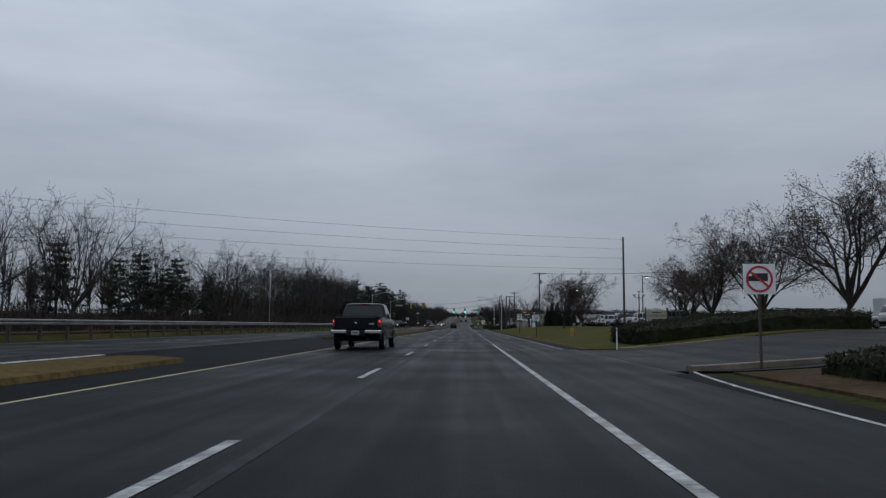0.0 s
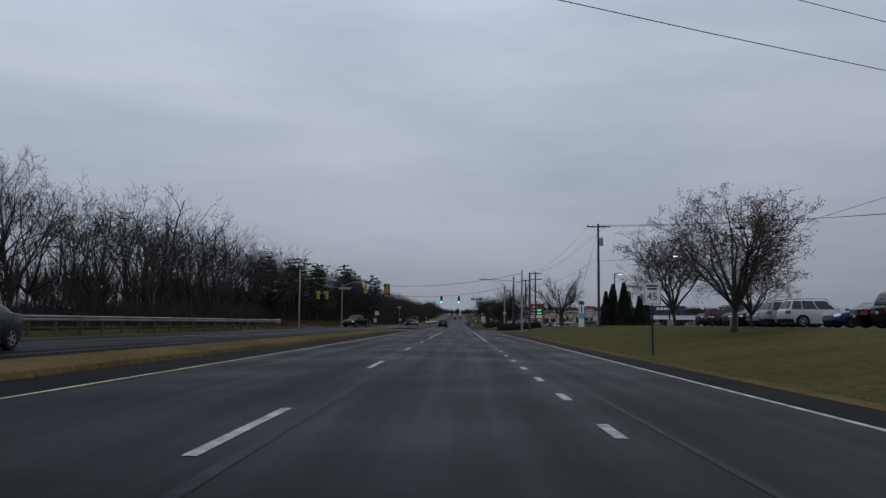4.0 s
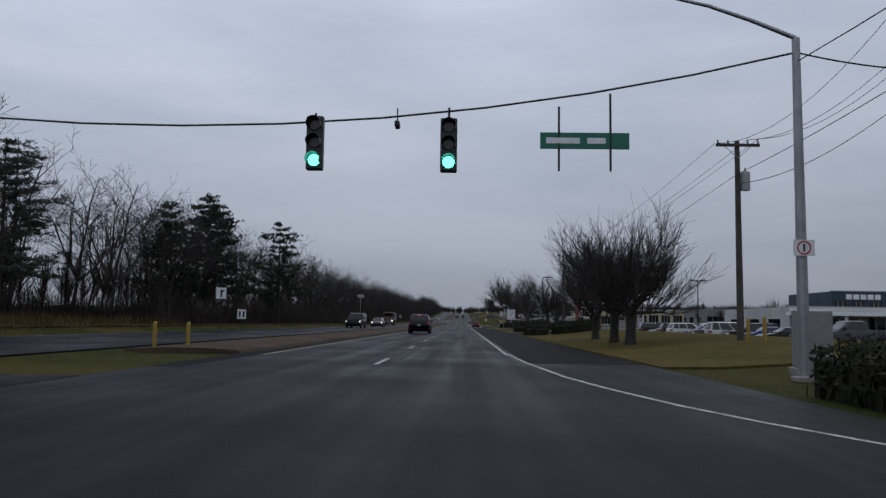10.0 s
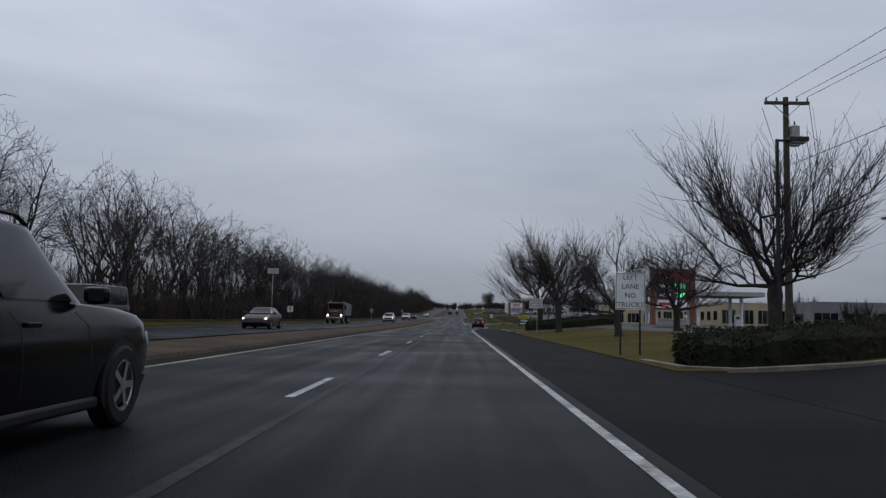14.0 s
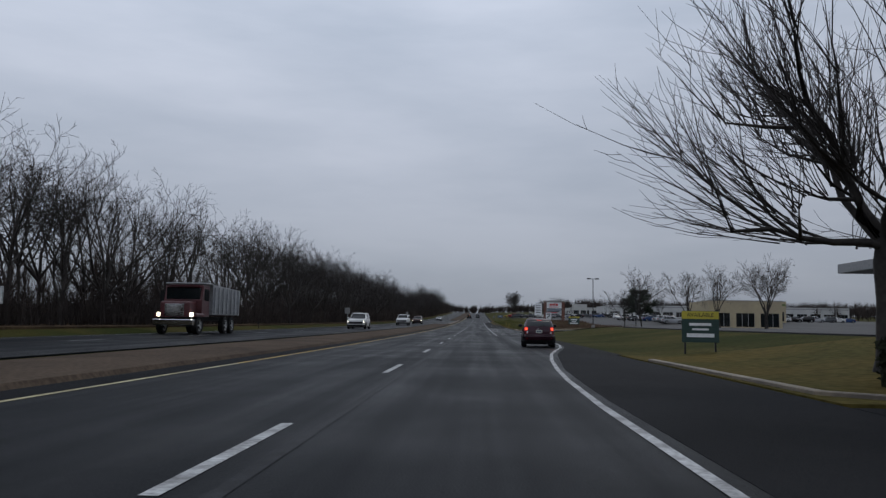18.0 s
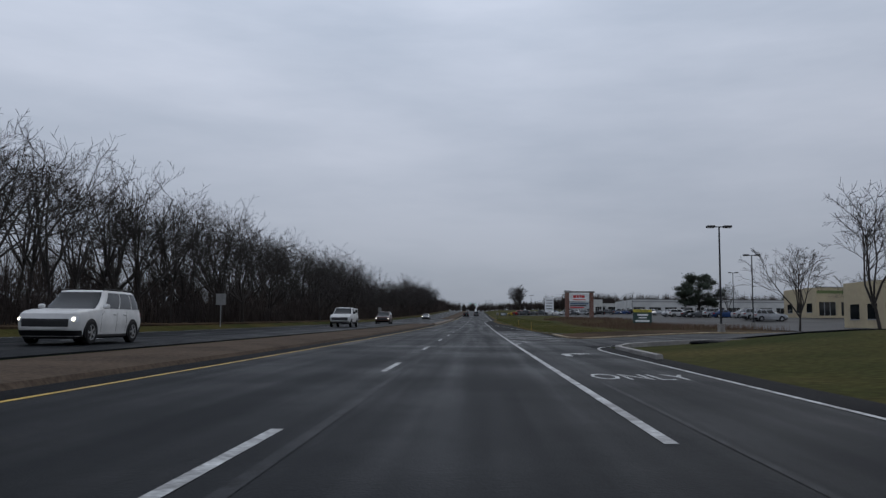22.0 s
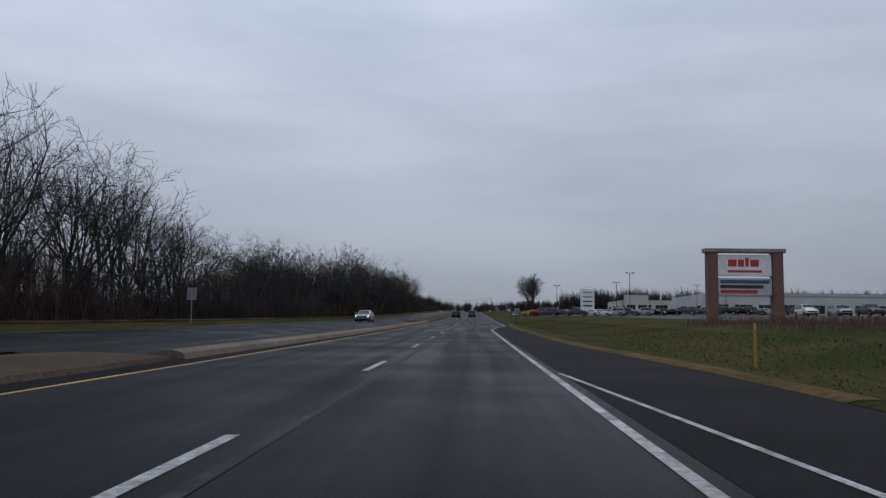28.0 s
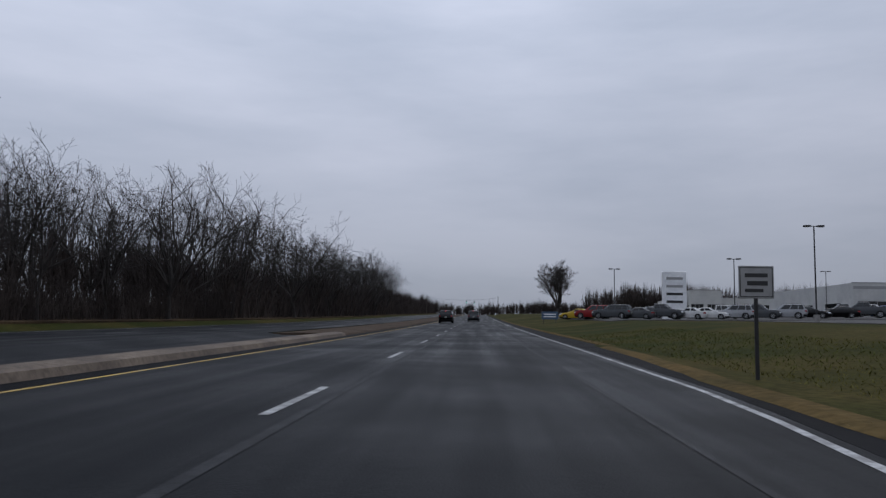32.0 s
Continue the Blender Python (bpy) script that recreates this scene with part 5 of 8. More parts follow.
# ---- vehicles: y is forward, the origin lies on the ground under the middle ----
KINDS = {
    # length, width, roof, belt, clearance, wheel radius, axles, side outline of the top (y, z), glasshouse (rear foot, rear top, front top, front foot)
    "hatchback": (3.64, 1.60, 1.43, 0.97, 0.20, 0.30, (-1.19, 1.20), ((-1.80, 0.44), (-1.82, 0.54), (-1.75, 0.62), (-1.74, 0.78), (-1.66, 1.0), (0.95, 1.0), (1.35, 0.93), (1.62, 0.82), (1.78, 0.66), (1.82, 0.44)), (-1.69, -1.30, 0.05, 1.05)),
    "sedan": (4.75, 1.83, 1.45, 0.95, 0.19, 0.33, (-1.40, 1.40), ((-2.32, 0.46), (-2.37, 0.66), (-2.32, 0.98), (-1.70, 1.04), (0.95, 0.97), (1.9, 0.85), (2.27, 0.70), (2.37, 0.44)), (-1.95, -1.05, 0.15, 1.15)),
    "suv": (4.95, 1.98, 1.76, 1.10, 0.23, 0.38, (-1.47, 1.52), ((-2.42, 0.50), (-2.47, 0.72), (-2.45, 1.00), (-2.36, 1.12), (1.05, 1.12), (1.75, 1.09), (2.2, 1.03), (2.38, 0.95), (2.46, 0.75), (2.46, 0.50)), (-2.36, -2.08, 0.35, 1.15)),
    "jeep": (4.3, 1.87, 1.84, 1.15, 0.32, 0.41, (-1.2, 1.25), ((-2.05, 0.55), (-2.1, 0.7), (-2.1, 1.05), (-2.08, 1.15), (0.65, 1.13), (1.85, 1.08), (2.02, 0.9), (2.05, 0.55)), (-2.06, -2.0, 0.45, 0.7)),
    "pickup": (5.80, 2.02, 1.92, 1.27, 0.42, 0.41, (-1.72, 1.85), ((-2.82, 0.66), (-2.86, 0.80), (-2.86, 1.27), (-2.82, 1.31), (-0.78, 1.33), (-0.74, 1.28), (1.25, 1.27), (2.5, 1.18), (2.82, 0.98), (2.88, 0.60)), (-0.78, -0.62, 0.62, 1.35)),
    "van": (5.1, 1.98, 1.85, 1.08, 0.22, 0.35, (-1.5, 1.55), ((-2.5, 0.48), (-2.55, 0.7), (-2.54, 1.0), (-2.5, 1.1), (1.5, 1.06), (2.2, 0.95), (2.45, 0.8), (2.52, 0.48)), (-2.5, -2.3, 0.6, 1.75)),
}
WHEELS = {}


def wheel_meshes(r):
    if r in WHEELS:
        return WHEELS[r]
    bm = bmesh.new()
    w, n = 0.11, 22
    ring = [(-w, r * 0.64), (-w, r * 0.9), (-w * 0.75, r), (w * 0.75, r), (w, r * 0.9), (w, r * 0.64)]
    loops = [[bm.verts.new((x, q * math.cos(2 * math.pi * k / n), q * math.sin(2 * math.pi * k / n))) for x, q in ring] for k in range(n)]
    for k in range(n):
        a, b = loops[k], loops[(k + 1) % n]
        for i in range(len(ring) - 1):
            bm.faces.new((a[i], a[i + 1], b[i + 1], b[i]))
    bmesh.ops.recalc_face_normals(bm, faces=bm.faces)
    tyre = mesh_of("tyre", bm, M_RUBBER)
    bm = bmesh.new()
    for side in (-1, 1):
        x0, x1 = side * w * 0.55, side * w * 0.92
        ringo = [[bm.verts.new((x, q * math.cos(2 * math.pi * k / n), q * math.sin(2 * math.pi * k / n))) for k in range(n)] for x, q in ((x1, r * 0.66), (x1, r * 0.58), (x0, r * 0.55))]
        for a, b in zip(ringo, ringo[1:]):
            for k in range(n):
                bm.faces.new((a[k], a[(k + 1) % n], b[(k + 1) % n], b[k]))
        for s in range(5):
            a = 2 * math.pi * s / 5
            c, d = math.cos(a), math.sin(a)
            vs = []
            for q, hw in ((r * 0.1, r * 0.09), (r * 0.6, r * 0.075)):
                for e in (-1, 1):
                    vs.append(bm.verts.new((x1, q * c - e * hw * d, q * d + e * hw * c)))
            bm.faces.new((vs[0], vs[1], vs[3], vs[2]))
        hub = [bm.verts.new((x1 + side * 0.006, r * 0.16 * math.cos(2 * math.pi * k / 10), r * 0.16 * math.sin(2 * math.pi * k / 10))) for k in range(10)]
        bm.faces.new(hub)
    rim = mesh_of("rim", bm, M_RIM)
    bm = bmesh.new()
    bmesh.ops.create_cone(bm, cap_ends=True, segments=16, radius1=r * 0.6, radius2=r * 0.6, depth=w * 0.6)
    bmesh.ops.rotate(bm, verts=bm.verts, matrix=Matrix.Rotation(math.pi / 2, 3, "Y"))
    disc = mesh_of("brake_disc", bm, M_DARKMETAL)
    WHEELS[r] = (tyre, rim, disc)
    return WHEELS[r]


class Shell:
    """A closed rounded hull: level rings (z, rear y, front y, half width), each a squarish oval of power n."""

    def __init__(self, levels, n):
        self.levels, self.n = levels, n

    def at(self, z):
        lv = self.levels
        for p, q in zip(lv, lv[1:]):
            if z <= q[0]:
                u = (z - p[0]) / max(1e-6, q[0] - p[0])
                return [p[i] + (q[i] - p[i]) * u for i in (1, 2, 3)]
        return list(lv[-1][1:])

    def point(self, z, deg, off=0.0):
        y0, y1, w = self.at(z)
        c, d = math.cos(radians(deg)), math.sin(radians(deg))
        e = 2.0 / self.n
        x = math.copysign(abs(c) ** e, c) * (w + off)
        y = (y0 + y1) / 2 + math.copysign(abs(d) ** e, d) * ((y1 - y0) / 2 + off)
        return Vector((x, y, z))

    def hull(self, mat, name, dome=0.0, around=72):
        bm = bmesh.new()
        rings = [[bm.verts.new(self.point(lv[0], 360.0 * k / around)) for k in range(around)] for lv in self.levels]
        z, y0, y1, w = self.levels[-1]
        for sc in (0.985, 0.955, 0.9, 0.78, 0.55, 0.28) if dome else ():
            rings.append([bm.verts.new(((p.co.x) * sc, (y0 + y1) / 2 + (p.co.y - (y0 + y1) / 2) * sc, z + dome * (1 - sc ** 5) ** 0.62)) for p in rings[len(self.levels) - 1]])
        for p, q in zip(rings, rings[1:]):
            for k in range(around):
                bm.faces.new((p[k], p[(k + 1) % around], q[(k + 1) % around], q[k]))
        bm.faces.new(rings[-1])
        bm.faces.new(rings[0][::-1])
        me = mesh_of(name, bm, mat)
        return shaded(me)

    def patch(self, mat, name, z0, z1, a0, a1, off=0.006, lean=0.0, na=8, nz=4, round_=0.0):
        """A fitted piece of the hull between two heights and two angles, a little proud, with a rim."""
        bm = bmesh.new()
        grid = []
        for i in range(nz + 1):
            v = i / nz
            cut = round_ * (abs(2 * v - 1) ** 4)
            b0, b1 = a0 + lean * v + cut * (a1 - a0), a1 - cut * (a1 - a0)
            grid.append([bm.verts.new(self.point(z0 + (z1 - z0) * v, b0 + (b1 - b0) * k / na, off)) for k in range(na + 1)])
        for p, q in zip(grid, grid[1:]):
            for k in range(na):
                bm.faces.new((p[k], p[k + 1], q[k + 1], q[k]))
        rim = grid[0] + [g[-1] for g in grid[1:]] + grid[-1][-2::-1] + [g[0] for g in grid[-2:0:-1]]
        inner = [bm.verts.new((p.co.x * 0.985, p.co.y * 0.992, p.co.z)) for p in rim]
        for k in range(len(rim)):
            bm.faces.new((rim[k], inner[k], inner[(k + 1) % len(rim)], rim[(k + 1) % len(rim)]))
        bmesh.ops.recalc_face_normals(bm, faces=bm.faces)
        return shaded(mesh_of(name, bm, mat))


def shaded(me):
    me.polygons.foreach_set("use_smooth", [True] * len(me.polygons))
    me.set_sharp_from_angle(angle=radians(40))
    return me


def angle_of(share, n):
    """The angle at which a squarish oval reaches that share of its half length along y, on the +x side."""
    return math.degrees(math.copysign(math.asin(min(1.0, abs(share)) ** (n / 2)), share))


def body_shell(kind):
    L, W, roof, belt, clear, r, axles, top, glass = KINDS[kind]
    n = {"pickup": 11, "jeep": 12, "van": 8, "suv": 9}.get(kind, 6.5)
    zmax = max(z for y, z in top)
    rear = [(clear + 0.02, top[0][0] + 0.12)] + [(z, y) for y, z in top if y < 0 and y < glass[0] + 0.4]
    front = [(clear + 0.02, top[-1][0] - 0.14)] + [(z, y) for y, z in reversed(top) if y > 0]
    rear, front = sorted(rear), sorted(front)

    def run(pts, z):
        for p, q in zip(pts, pts[1:]):
            if z <= q[0]:
                u = (z - p[0]) / max(1e-6, q[0] - p[0])
                return p[1] + (q[1] - p[1]) * u
        return pts[-1][1]

    zs = sorted({round(z, 3) for z in [clear + 0.02 + (zmax - clear - 0.02) * i / 16 for i in range(13)] + [p[0] for p in rear + front]})
    hw, levels = W / 2, []
    for z in zs:
        u = (z - clear) / (zmax - clear)
        w = hw * (0.955 + 0.045 * min(1.0, u / 0.45)) if u < 0.55 else hw * (1.0 - 0.055 * ((u - 0.55) / 0.45) ** 2)
        levels.append((z, run(rear, z), run(front, z), w))
    return Shell(levels, n), n


def cabin_shell(kind):
    L, W, roof, belt, clear, r, axles, top, glass = KINDS[kind]
    n = {"pickup": 10, "jeep": 12, "van": 8, "suv": 7.5}.get(kind, 6.0)
    g0, g1, g2, g3 = glass
    hw = W / 2
    share = {"jeep": 0.88, "van": 0.8, "suv": 0.79, "pickup": 0.80, "hatchback": 0.74}.get(kind, 0.70)
    levels = []
    for i in range(11):
        u = i / 10
        c = u + 0.10 * math.sin(math.pi * u)
        k = u - 0.12 * math.sin(math.pi * u)
        levels.append((belt - 0.03 + (roof - 0.07 - belt + 0.03) * u, g0 + (g1 - g0) * k * (1.0 if u < 1 else 1), g3 + (g2 - g3) * c, hw * (0.95 + (share - 0.95) * k)))
    return Shell(levels, n), n


def vehicle(kind, name, paint, label, m, group="", lit=True, trim=M_BLACK, cap=False, stripe=False, near=True):
    L, W, roof, belt, clear, r, axles, top, glass = KINDS[kind]
    hw = W / 2
    ob = thing(name, label, "pickup truck" if kind == "pickup" else "car", group, at=m)
    hull, n = body_shell(kind)
    cab, nc = cabin_shell(kind)
    part("body", hull.hull(paint, "body", around=72 if near else 44), None, ob)
    part("underbody", box(-hw * 0.8, hw * 0.8, -L * 0.44, L * 0.44, clear - 0.05, belt * 0.6), M_BLACK, ob)
    part("cabin", cab.hull(paint, "cabin", 0.07, 72 if near else 40), None, ob)
    g0, g1, g2, g3 = glass
    z0, z1 = belt + 0.03, roof - 0.1
    hgt = z1 - z0
    part("windscreen", cab.patch(M_GLASS, "windscreen", z0 - 0.02, z1 + 0.015, 55, 125, 0.008, na=12, nz=8), None, ob)
    if kind == "hatchback":
        part("rear_window", cab.patch(M_GLASS, "rear_window", z0 + 0.04, z1 - 0.03, -128, -52, 0.008, na=14, nz=6, round_=0.08), None, ob)
    elif kind == "pickup":
        part("rear_window", cab.patch(M_GLASS, "rear_window", z0 + 0.06, z1 - 0.02, -124, -56, 0.008, na=12, nz=6, round_=0.04), None, ob)
    else:
        part("rear_window", cab.patch(M_GLASS, "rear_window", z0 + 0.05, z1, -125, -55, 0.008, na=12, nz=6, round_=0.06), None, ob)
    # side windows between the pillars, in shares of the cabin's half length
    cuts = ((-0.86, -0.5), (-0.45, 0.08), (0.13, 0.74)) if kind in ("suv", "van", "jeep") else ((-0.58, -0.02), (0.05, 0.72))
    if kind == "pickup":
        cuts = ((-0.84, -0.1), (-0.03, 0.74))
    for u0, u1 in cuts:
        p, q = angle_of(u0, nc), angle_of(u1, nc)
        part("side_window", cab.patch(M_GLASS, "side_window", z0 + 0.01, z1, p, q, 0.008, nz=6), None, ob)
        part("side_window", cab.patch(M_GLASS, "side_window", z0 + 0.01, z1, 180 - q, 180 - p, 0.008, nz=6), None, ob)
    rear, front = min(y for y, z in top), max(y for y, z in top)
    for s in (-1, 1):
        turn = lambda p, q: (p, q) if s > 0 else (180 - q, 180 - p)
        if kind == "hatchback":
            lamp = part("tail_light", hull.patch(M_TAILDIM, "tail_light", 0.80, 1.0, *turn(-73, -32), 0.014, nz=8, round_=0.08), None, ob, "wrap-around red tail light")
            part("brake_bulb", hull.patch(M_TAIL, "brake_bulb", 0.84, 0.975, *turn(-71, -46), 0.022, nz=6, round_=0.16), None, lamp, "glowing red brake lamp")
            part("signal_bulb", hull.patch(M_AMBER, "signal_bulb", 0.865, 0.94, *turn(-67, -57), 0.03, nz=6, round_=0.2), None, lamp, "glowing orange signal lamp")
            low = part("lower_lens", hull.patch(M_TAILDIM, "lower_lens", 0.655, 0.797, *turn(-75, -57), 0.014, nz=6, round_=0.1), None, ob, "dark red lower lens")
            part("clear_lens", hull.patch(M_HEADDIM, "clear_lens", 0.68, 0.775, *turn(-74, -67), 0.02, nz=6, round_=0.15), None, low, "clear reversing lens")
            part("tailgate_seam", hull.patch(M_BLACK, "tailgate_seam", 0.60, 0.612, *turn(-89, -62), 0.03, nz=1), None, ob)
            part("fog_reflector", hull.patch(M_TAILDIM, "fog_reflector", 0.445, 0.465, *turn(-72, -64), 0.03), None, ob)
        elif kind == "pickup":
            lamp = part("tail_light", hull.patch(M_TAILDIM, "tail_light", 0.90, 1.22, *turn(-66, -26), 0.016, nz=6, round_=0.06), None, ob, "red tail light")
            part("brake_bulb", hull.patch(M_TAIL if lit else M_TAILDIM, "brake_bulb", 1.09, 1.18, *turn(-58, -42), 0.024, round_=0.15), None, lamp)
        else:
            part("tail_light", hull.patch(M_TAILDIM, "tail_light", belt - 0.25, belt - 0.06, *turn(-76, -36), 0.014, nz=5, round_=0.1), None, ob, "red tail light")
        lamp = part("head_light", hull.patch(M_HEADDIM, "head_light", belt * 0.64, belt * 0.79, *turn(40, 74), 0.012, nz=5, round_=0.12), None, ob, "clear headlight")
        if lit:
            part("bulb", hull.patch(M_HEAD, "bulb", belt * 0.67, belt * 0.76, *turn(56, 68), 0.022, round_=0.2), None, lamp, "lit headlight bulb")
        part("wing_mirror", box(*sorted((s * (hw - 0.03), s * (hw + 0.19))), g3 - 0.48, g3 - 0.36, belt + 0.02, belt + (0.26 if kind == "pickup" else 0.17), 0.05), trim if kind in ("pickup", "hatchback") else paint, ob)
        if near:
            part("mirror_glass", box(*sorted((s * (hw + 0.03), s * (hw + 0.165))), g3 - 0.484, g3 - 0.476, belt + 0.045, belt + (0.23 if kind == "pickup" else 0.145)), M_GLASS, ob)
        half = (hull.levels[6][2] - hull.levels[6][1]) / 2
        mid = (hull.levels[6][2] + hull.levels[6][1]) / 2
        for yy in ((-0.22, 0.86, -0.95) if near and kind != "pickup" else (0.3, 1.25, -0.78) if near else ()):
            p = angle_of((yy - mid) / half, n)
            part("door_seam", hull.patch(M_BLACK, "door_seam", clear + 0.16, belt - 0.05, *turn(p, angle_of((yy + 0.014 - mid) / half, n)), 0.002, na=1, nz=6), None, ob)
        for yy in ((-0.1, -0.85) if kind != "pickup" else (0.42, -0.62)) if near else ():
            part("door_handle", box(*sorted((s * hw * 0.93, s * (hw * 0.985 + 0.025))), yy - 0.1, yy + 0.1, belt - 0.17, belt - 0.13, 0.01), paint, ob)
        if near:
            part("sill_trim", box(*sorted((s * hw * 0.88, s * hw * 0.985)), axles[0] + r * 1.15, axles[1] - r * 1.15, clear - 0.02, clear + 0.09, 0.03), trim, ob)
        if stripe:
            p, q = angle_of((axles[0] + r * 1.4 - mid) / half, n), angle_of((axles[1] - r * 1.4 - mid) / half, n)
            part("chrome_strip", hull.patch(M_CHROME, "chrome_strip", 0.72, 0.745, *turn(p, q), 0.008, na=10, nz=1), None, ob)
        tyre, rim, disc = wheel_meshes(r)
        for ya in axles:
            bm = bmesh.new()
            xin, xout = s * (hw - 0.25), s * (hw * 0.997 + 0.006)
            rings = [[bm.verts.new((x, ya + r * 1.13 * math.cos(k * math.pi / 12), max(clear - 0.02, r * 0.99 + r * 1.13 * math.sin(k * math.pi / 12)))) for k in range(24)] for x in (xin, xout)]
            for k in range(24):
                bm.faces.new((rings[0][k], rings[0][(k + 1) % 24], rings[1][(k + 1) % 24], rings[1][k]))
            bm.faces.new(rings[1])
            bmesh.ops.recalc_face_normals(bm, faces=bm.faces)
            part("wheel_arch", bm, M_BLACK, ob)
            wh = part("wheel", tyre, None, ob)
            wh.matrix_basis = pose(s * (hw - 0.085), ya, r)
            part("rim", rim, None, wh, "spoked alloy rim")
            if near:
                part("brake_disc", disc, None, wh)
    # front and rear dress
    part("grille", hull.patch(M_DARKMETAL, "grille", belt * 0.50, belt * 0.72, 76, 104, 0.01, na=10), None, ob, "dark grille")
    part("front_bumper", hull.patch(M_CHROME if kind == "pickup" and stripe else trim, "front_bumper", clear + 0.04, belt * 0.40, 28, 152, 0.02, na=18), None, ob)
    if kind == "pickup":
        yp = rear - 0.2
        zp = 0.68
        for s in (-1, 1):
            part("rear_bumper", box(*sorted((s * hw * 0.36, s * hw * 0.99)), rear - 0.17, rear + 0.3, 0.63, 0.79, 0.04), M_CHROME, ob, "chrome rear bumper")
        part("bumper_step", box(-hw * 0.37, hw * 0.37, rear - 0.17, rear + 0.12, 0.56, 0.78, 0.02), M_BLACK, ob)
        part("tailgate", box(-hw * 0.83, hw * 0.83, rear - 0.022, rear + 0.05, 0.82, 1.30, 0.025), paint, ob)
        part("tailgate_handle", box(-0.13, 0.13, rear - 0.035, rear + 0.0, 1.12, 1.19, 0.01), M_BLACK, ob)
        part("emblem", box(-0.045, 0.045, rear - 0.034, rear + 0.0, 1.02, 1.1, 0.012), M_CHROME, ob, "small chrome emblem")
        part("emblem", box(hw * 0.5, hw * 0.72, rear - 0.03, rear, 1.0, 1.045, 0.008), M_CHROME, ob, "small chrome emblem")
        part("bed_cover", box(-hw * 0.86, hw * 0.86, rear + 0.1, -0.72, 1.29, 1.335, 0.01), M_BLACK, ob, "black bed cover")
        part("exhaust", tube([(hw * 0.45, rear + 0.05, 0.42), (hw * 0.45, rear + 0.6, 0.44)], 0.04, 8), M_DARKMETAL, ob)
        part("rear_axle", tube([(-hw * 0.8, axles[0], r), (hw * 0.8, axles[0], r)], 0.09, 8), M_BLACK, ob)
        part("brake_light", box(-0.2, 0.2, g1 - 0.02, g1 + 0.05, roof - 0.055, roof - 0.03, 0.005), M_TAILDIM, ob, "high red brake light")
        if cap:
            part("bed_cap", box(-hw * 0.88, hw * 0.88, rear + 0.03, -0.74, 1.30, 1.86, 0.08), paint, ob, "white canopy over the bed")
            for s in (-1, 1):
                part("cap_window", box(*sorted((s * hw * 0.86, s * hw * 0.888)), rear + 0.3, -1.0, 1.45, 1.74, 0.004), M_GLASS, ob)
    else:
        zp = 0.78 if kind == "hatchback" else belt - 0.32
        yp = hull.at(zp)[0] + 0.0
        if kind == "hatchback":
            part("rear_bumper", hull.patch(M_BLACK, "rear_bumper", clear + 0.03, 0.36, -150, -30, 0.02, na=20), None, ob, "black lower bumper")
            part("bumper_edge", hull.patch(paint, "bumper_edge", 0.50, 0.56, -150, -30, 0.03, na=20), None, ob)
        else:
            part("rear_bumper", hull.patch(paint if kind == "sedan" else trim, "rear_bumper", clear + 0.05, belt * 0.48, -152, -28, 0.03, na=20), None, ob)
        if kind != "sedan":
            part("roof_spoiler", cab.patch(M_BLACK if kind == "hatchback" else paint, "roof_spoiler", roof - 0.13, roof - 0.075, -140, -40, 0.012, na=12, nz=2), None, ob)
            part("brake_light", box(-0.12, 0.12, g1 - 0.05, g1 - 0.0, roof - 0.115, roof - 0.09, 0.004), M_TAIL if lit else M_TAILDIM, ob, "high red brake light")
        if near:
            part("emblem", box(-0.06, 0.06, yp - 0.006, yp + 0.08, zp + 0.12, zp + 0.145, 0.01), M_CHROME, ob, "small metal emblem")
        if near and kind != "sedan":
            part("rear_wiper", tube([(0, cab.at(z0 + 0.02)[0] - 0.02, z0 + 0.02), (0.28, cab.at(z0 + 0.1)[0] - 0.02, z0 + 0.1)], 0.012, 5), M_BLACK, ob)
        if near:
            part("exhaust", tube([(hw * 0.5, rear + 0.06, clear), (hw * 0.5, rear + 0.35, clear + 0.02)], 0.03, 8), M_DARKMETAL, ob)
    plate = part("licence_plate", box(-0.152, 0.152, yp - 0.012, yp + 0.08, zp - 0.076, zp + 0.076, 0.004), M_PLATE, ob, "pale licence plate")
    if near:
        part("plate_bar", box(-0.11, 0.11, yp - 0.016, yp, zp - 0.025, zp + 0.025), M_BLUE, plate)
    if kind in ("suv", "van", "jeep"):
        wt = cab.levels[-1][3]
        for s in (-1, 1):
            part("roof_rail", tube([(s * wt * 0.9, g1 + 0.15, roof - 0.03), (s * wt * 0.9, g1 + 0.3, roof + 0.03), (s * wt * 0.9, g2 - 0.3, roof + 0.03), (s * wt * 0.9, g2 - 0.15, roof - 0.03)], 0.02, 6), M_BLACK, ob)
    if kind == "jeep":
        part("spare_wheel", wheel_meshes(r)[0], None, ob).matrix_basis = pose(0, rear - 0.13, 1.0, 0, 0, 90)
    if kind == "hatchback":
        part("aerial", tube([(0, g1 + 0.3, roof - 0.01), (0, g1 + 0.16, roof + 0.16)], 0.008, 5), M_BLACK, ob)
    return ob


def paint_of(name, color, rough=0.36):
    return material("paint_" + name, color, rough, 0.0, vary=0.08, scale=4, second=tuple(c * 0.8 for c in color), scale2=0.8, coat=0.1, spec=0.2)


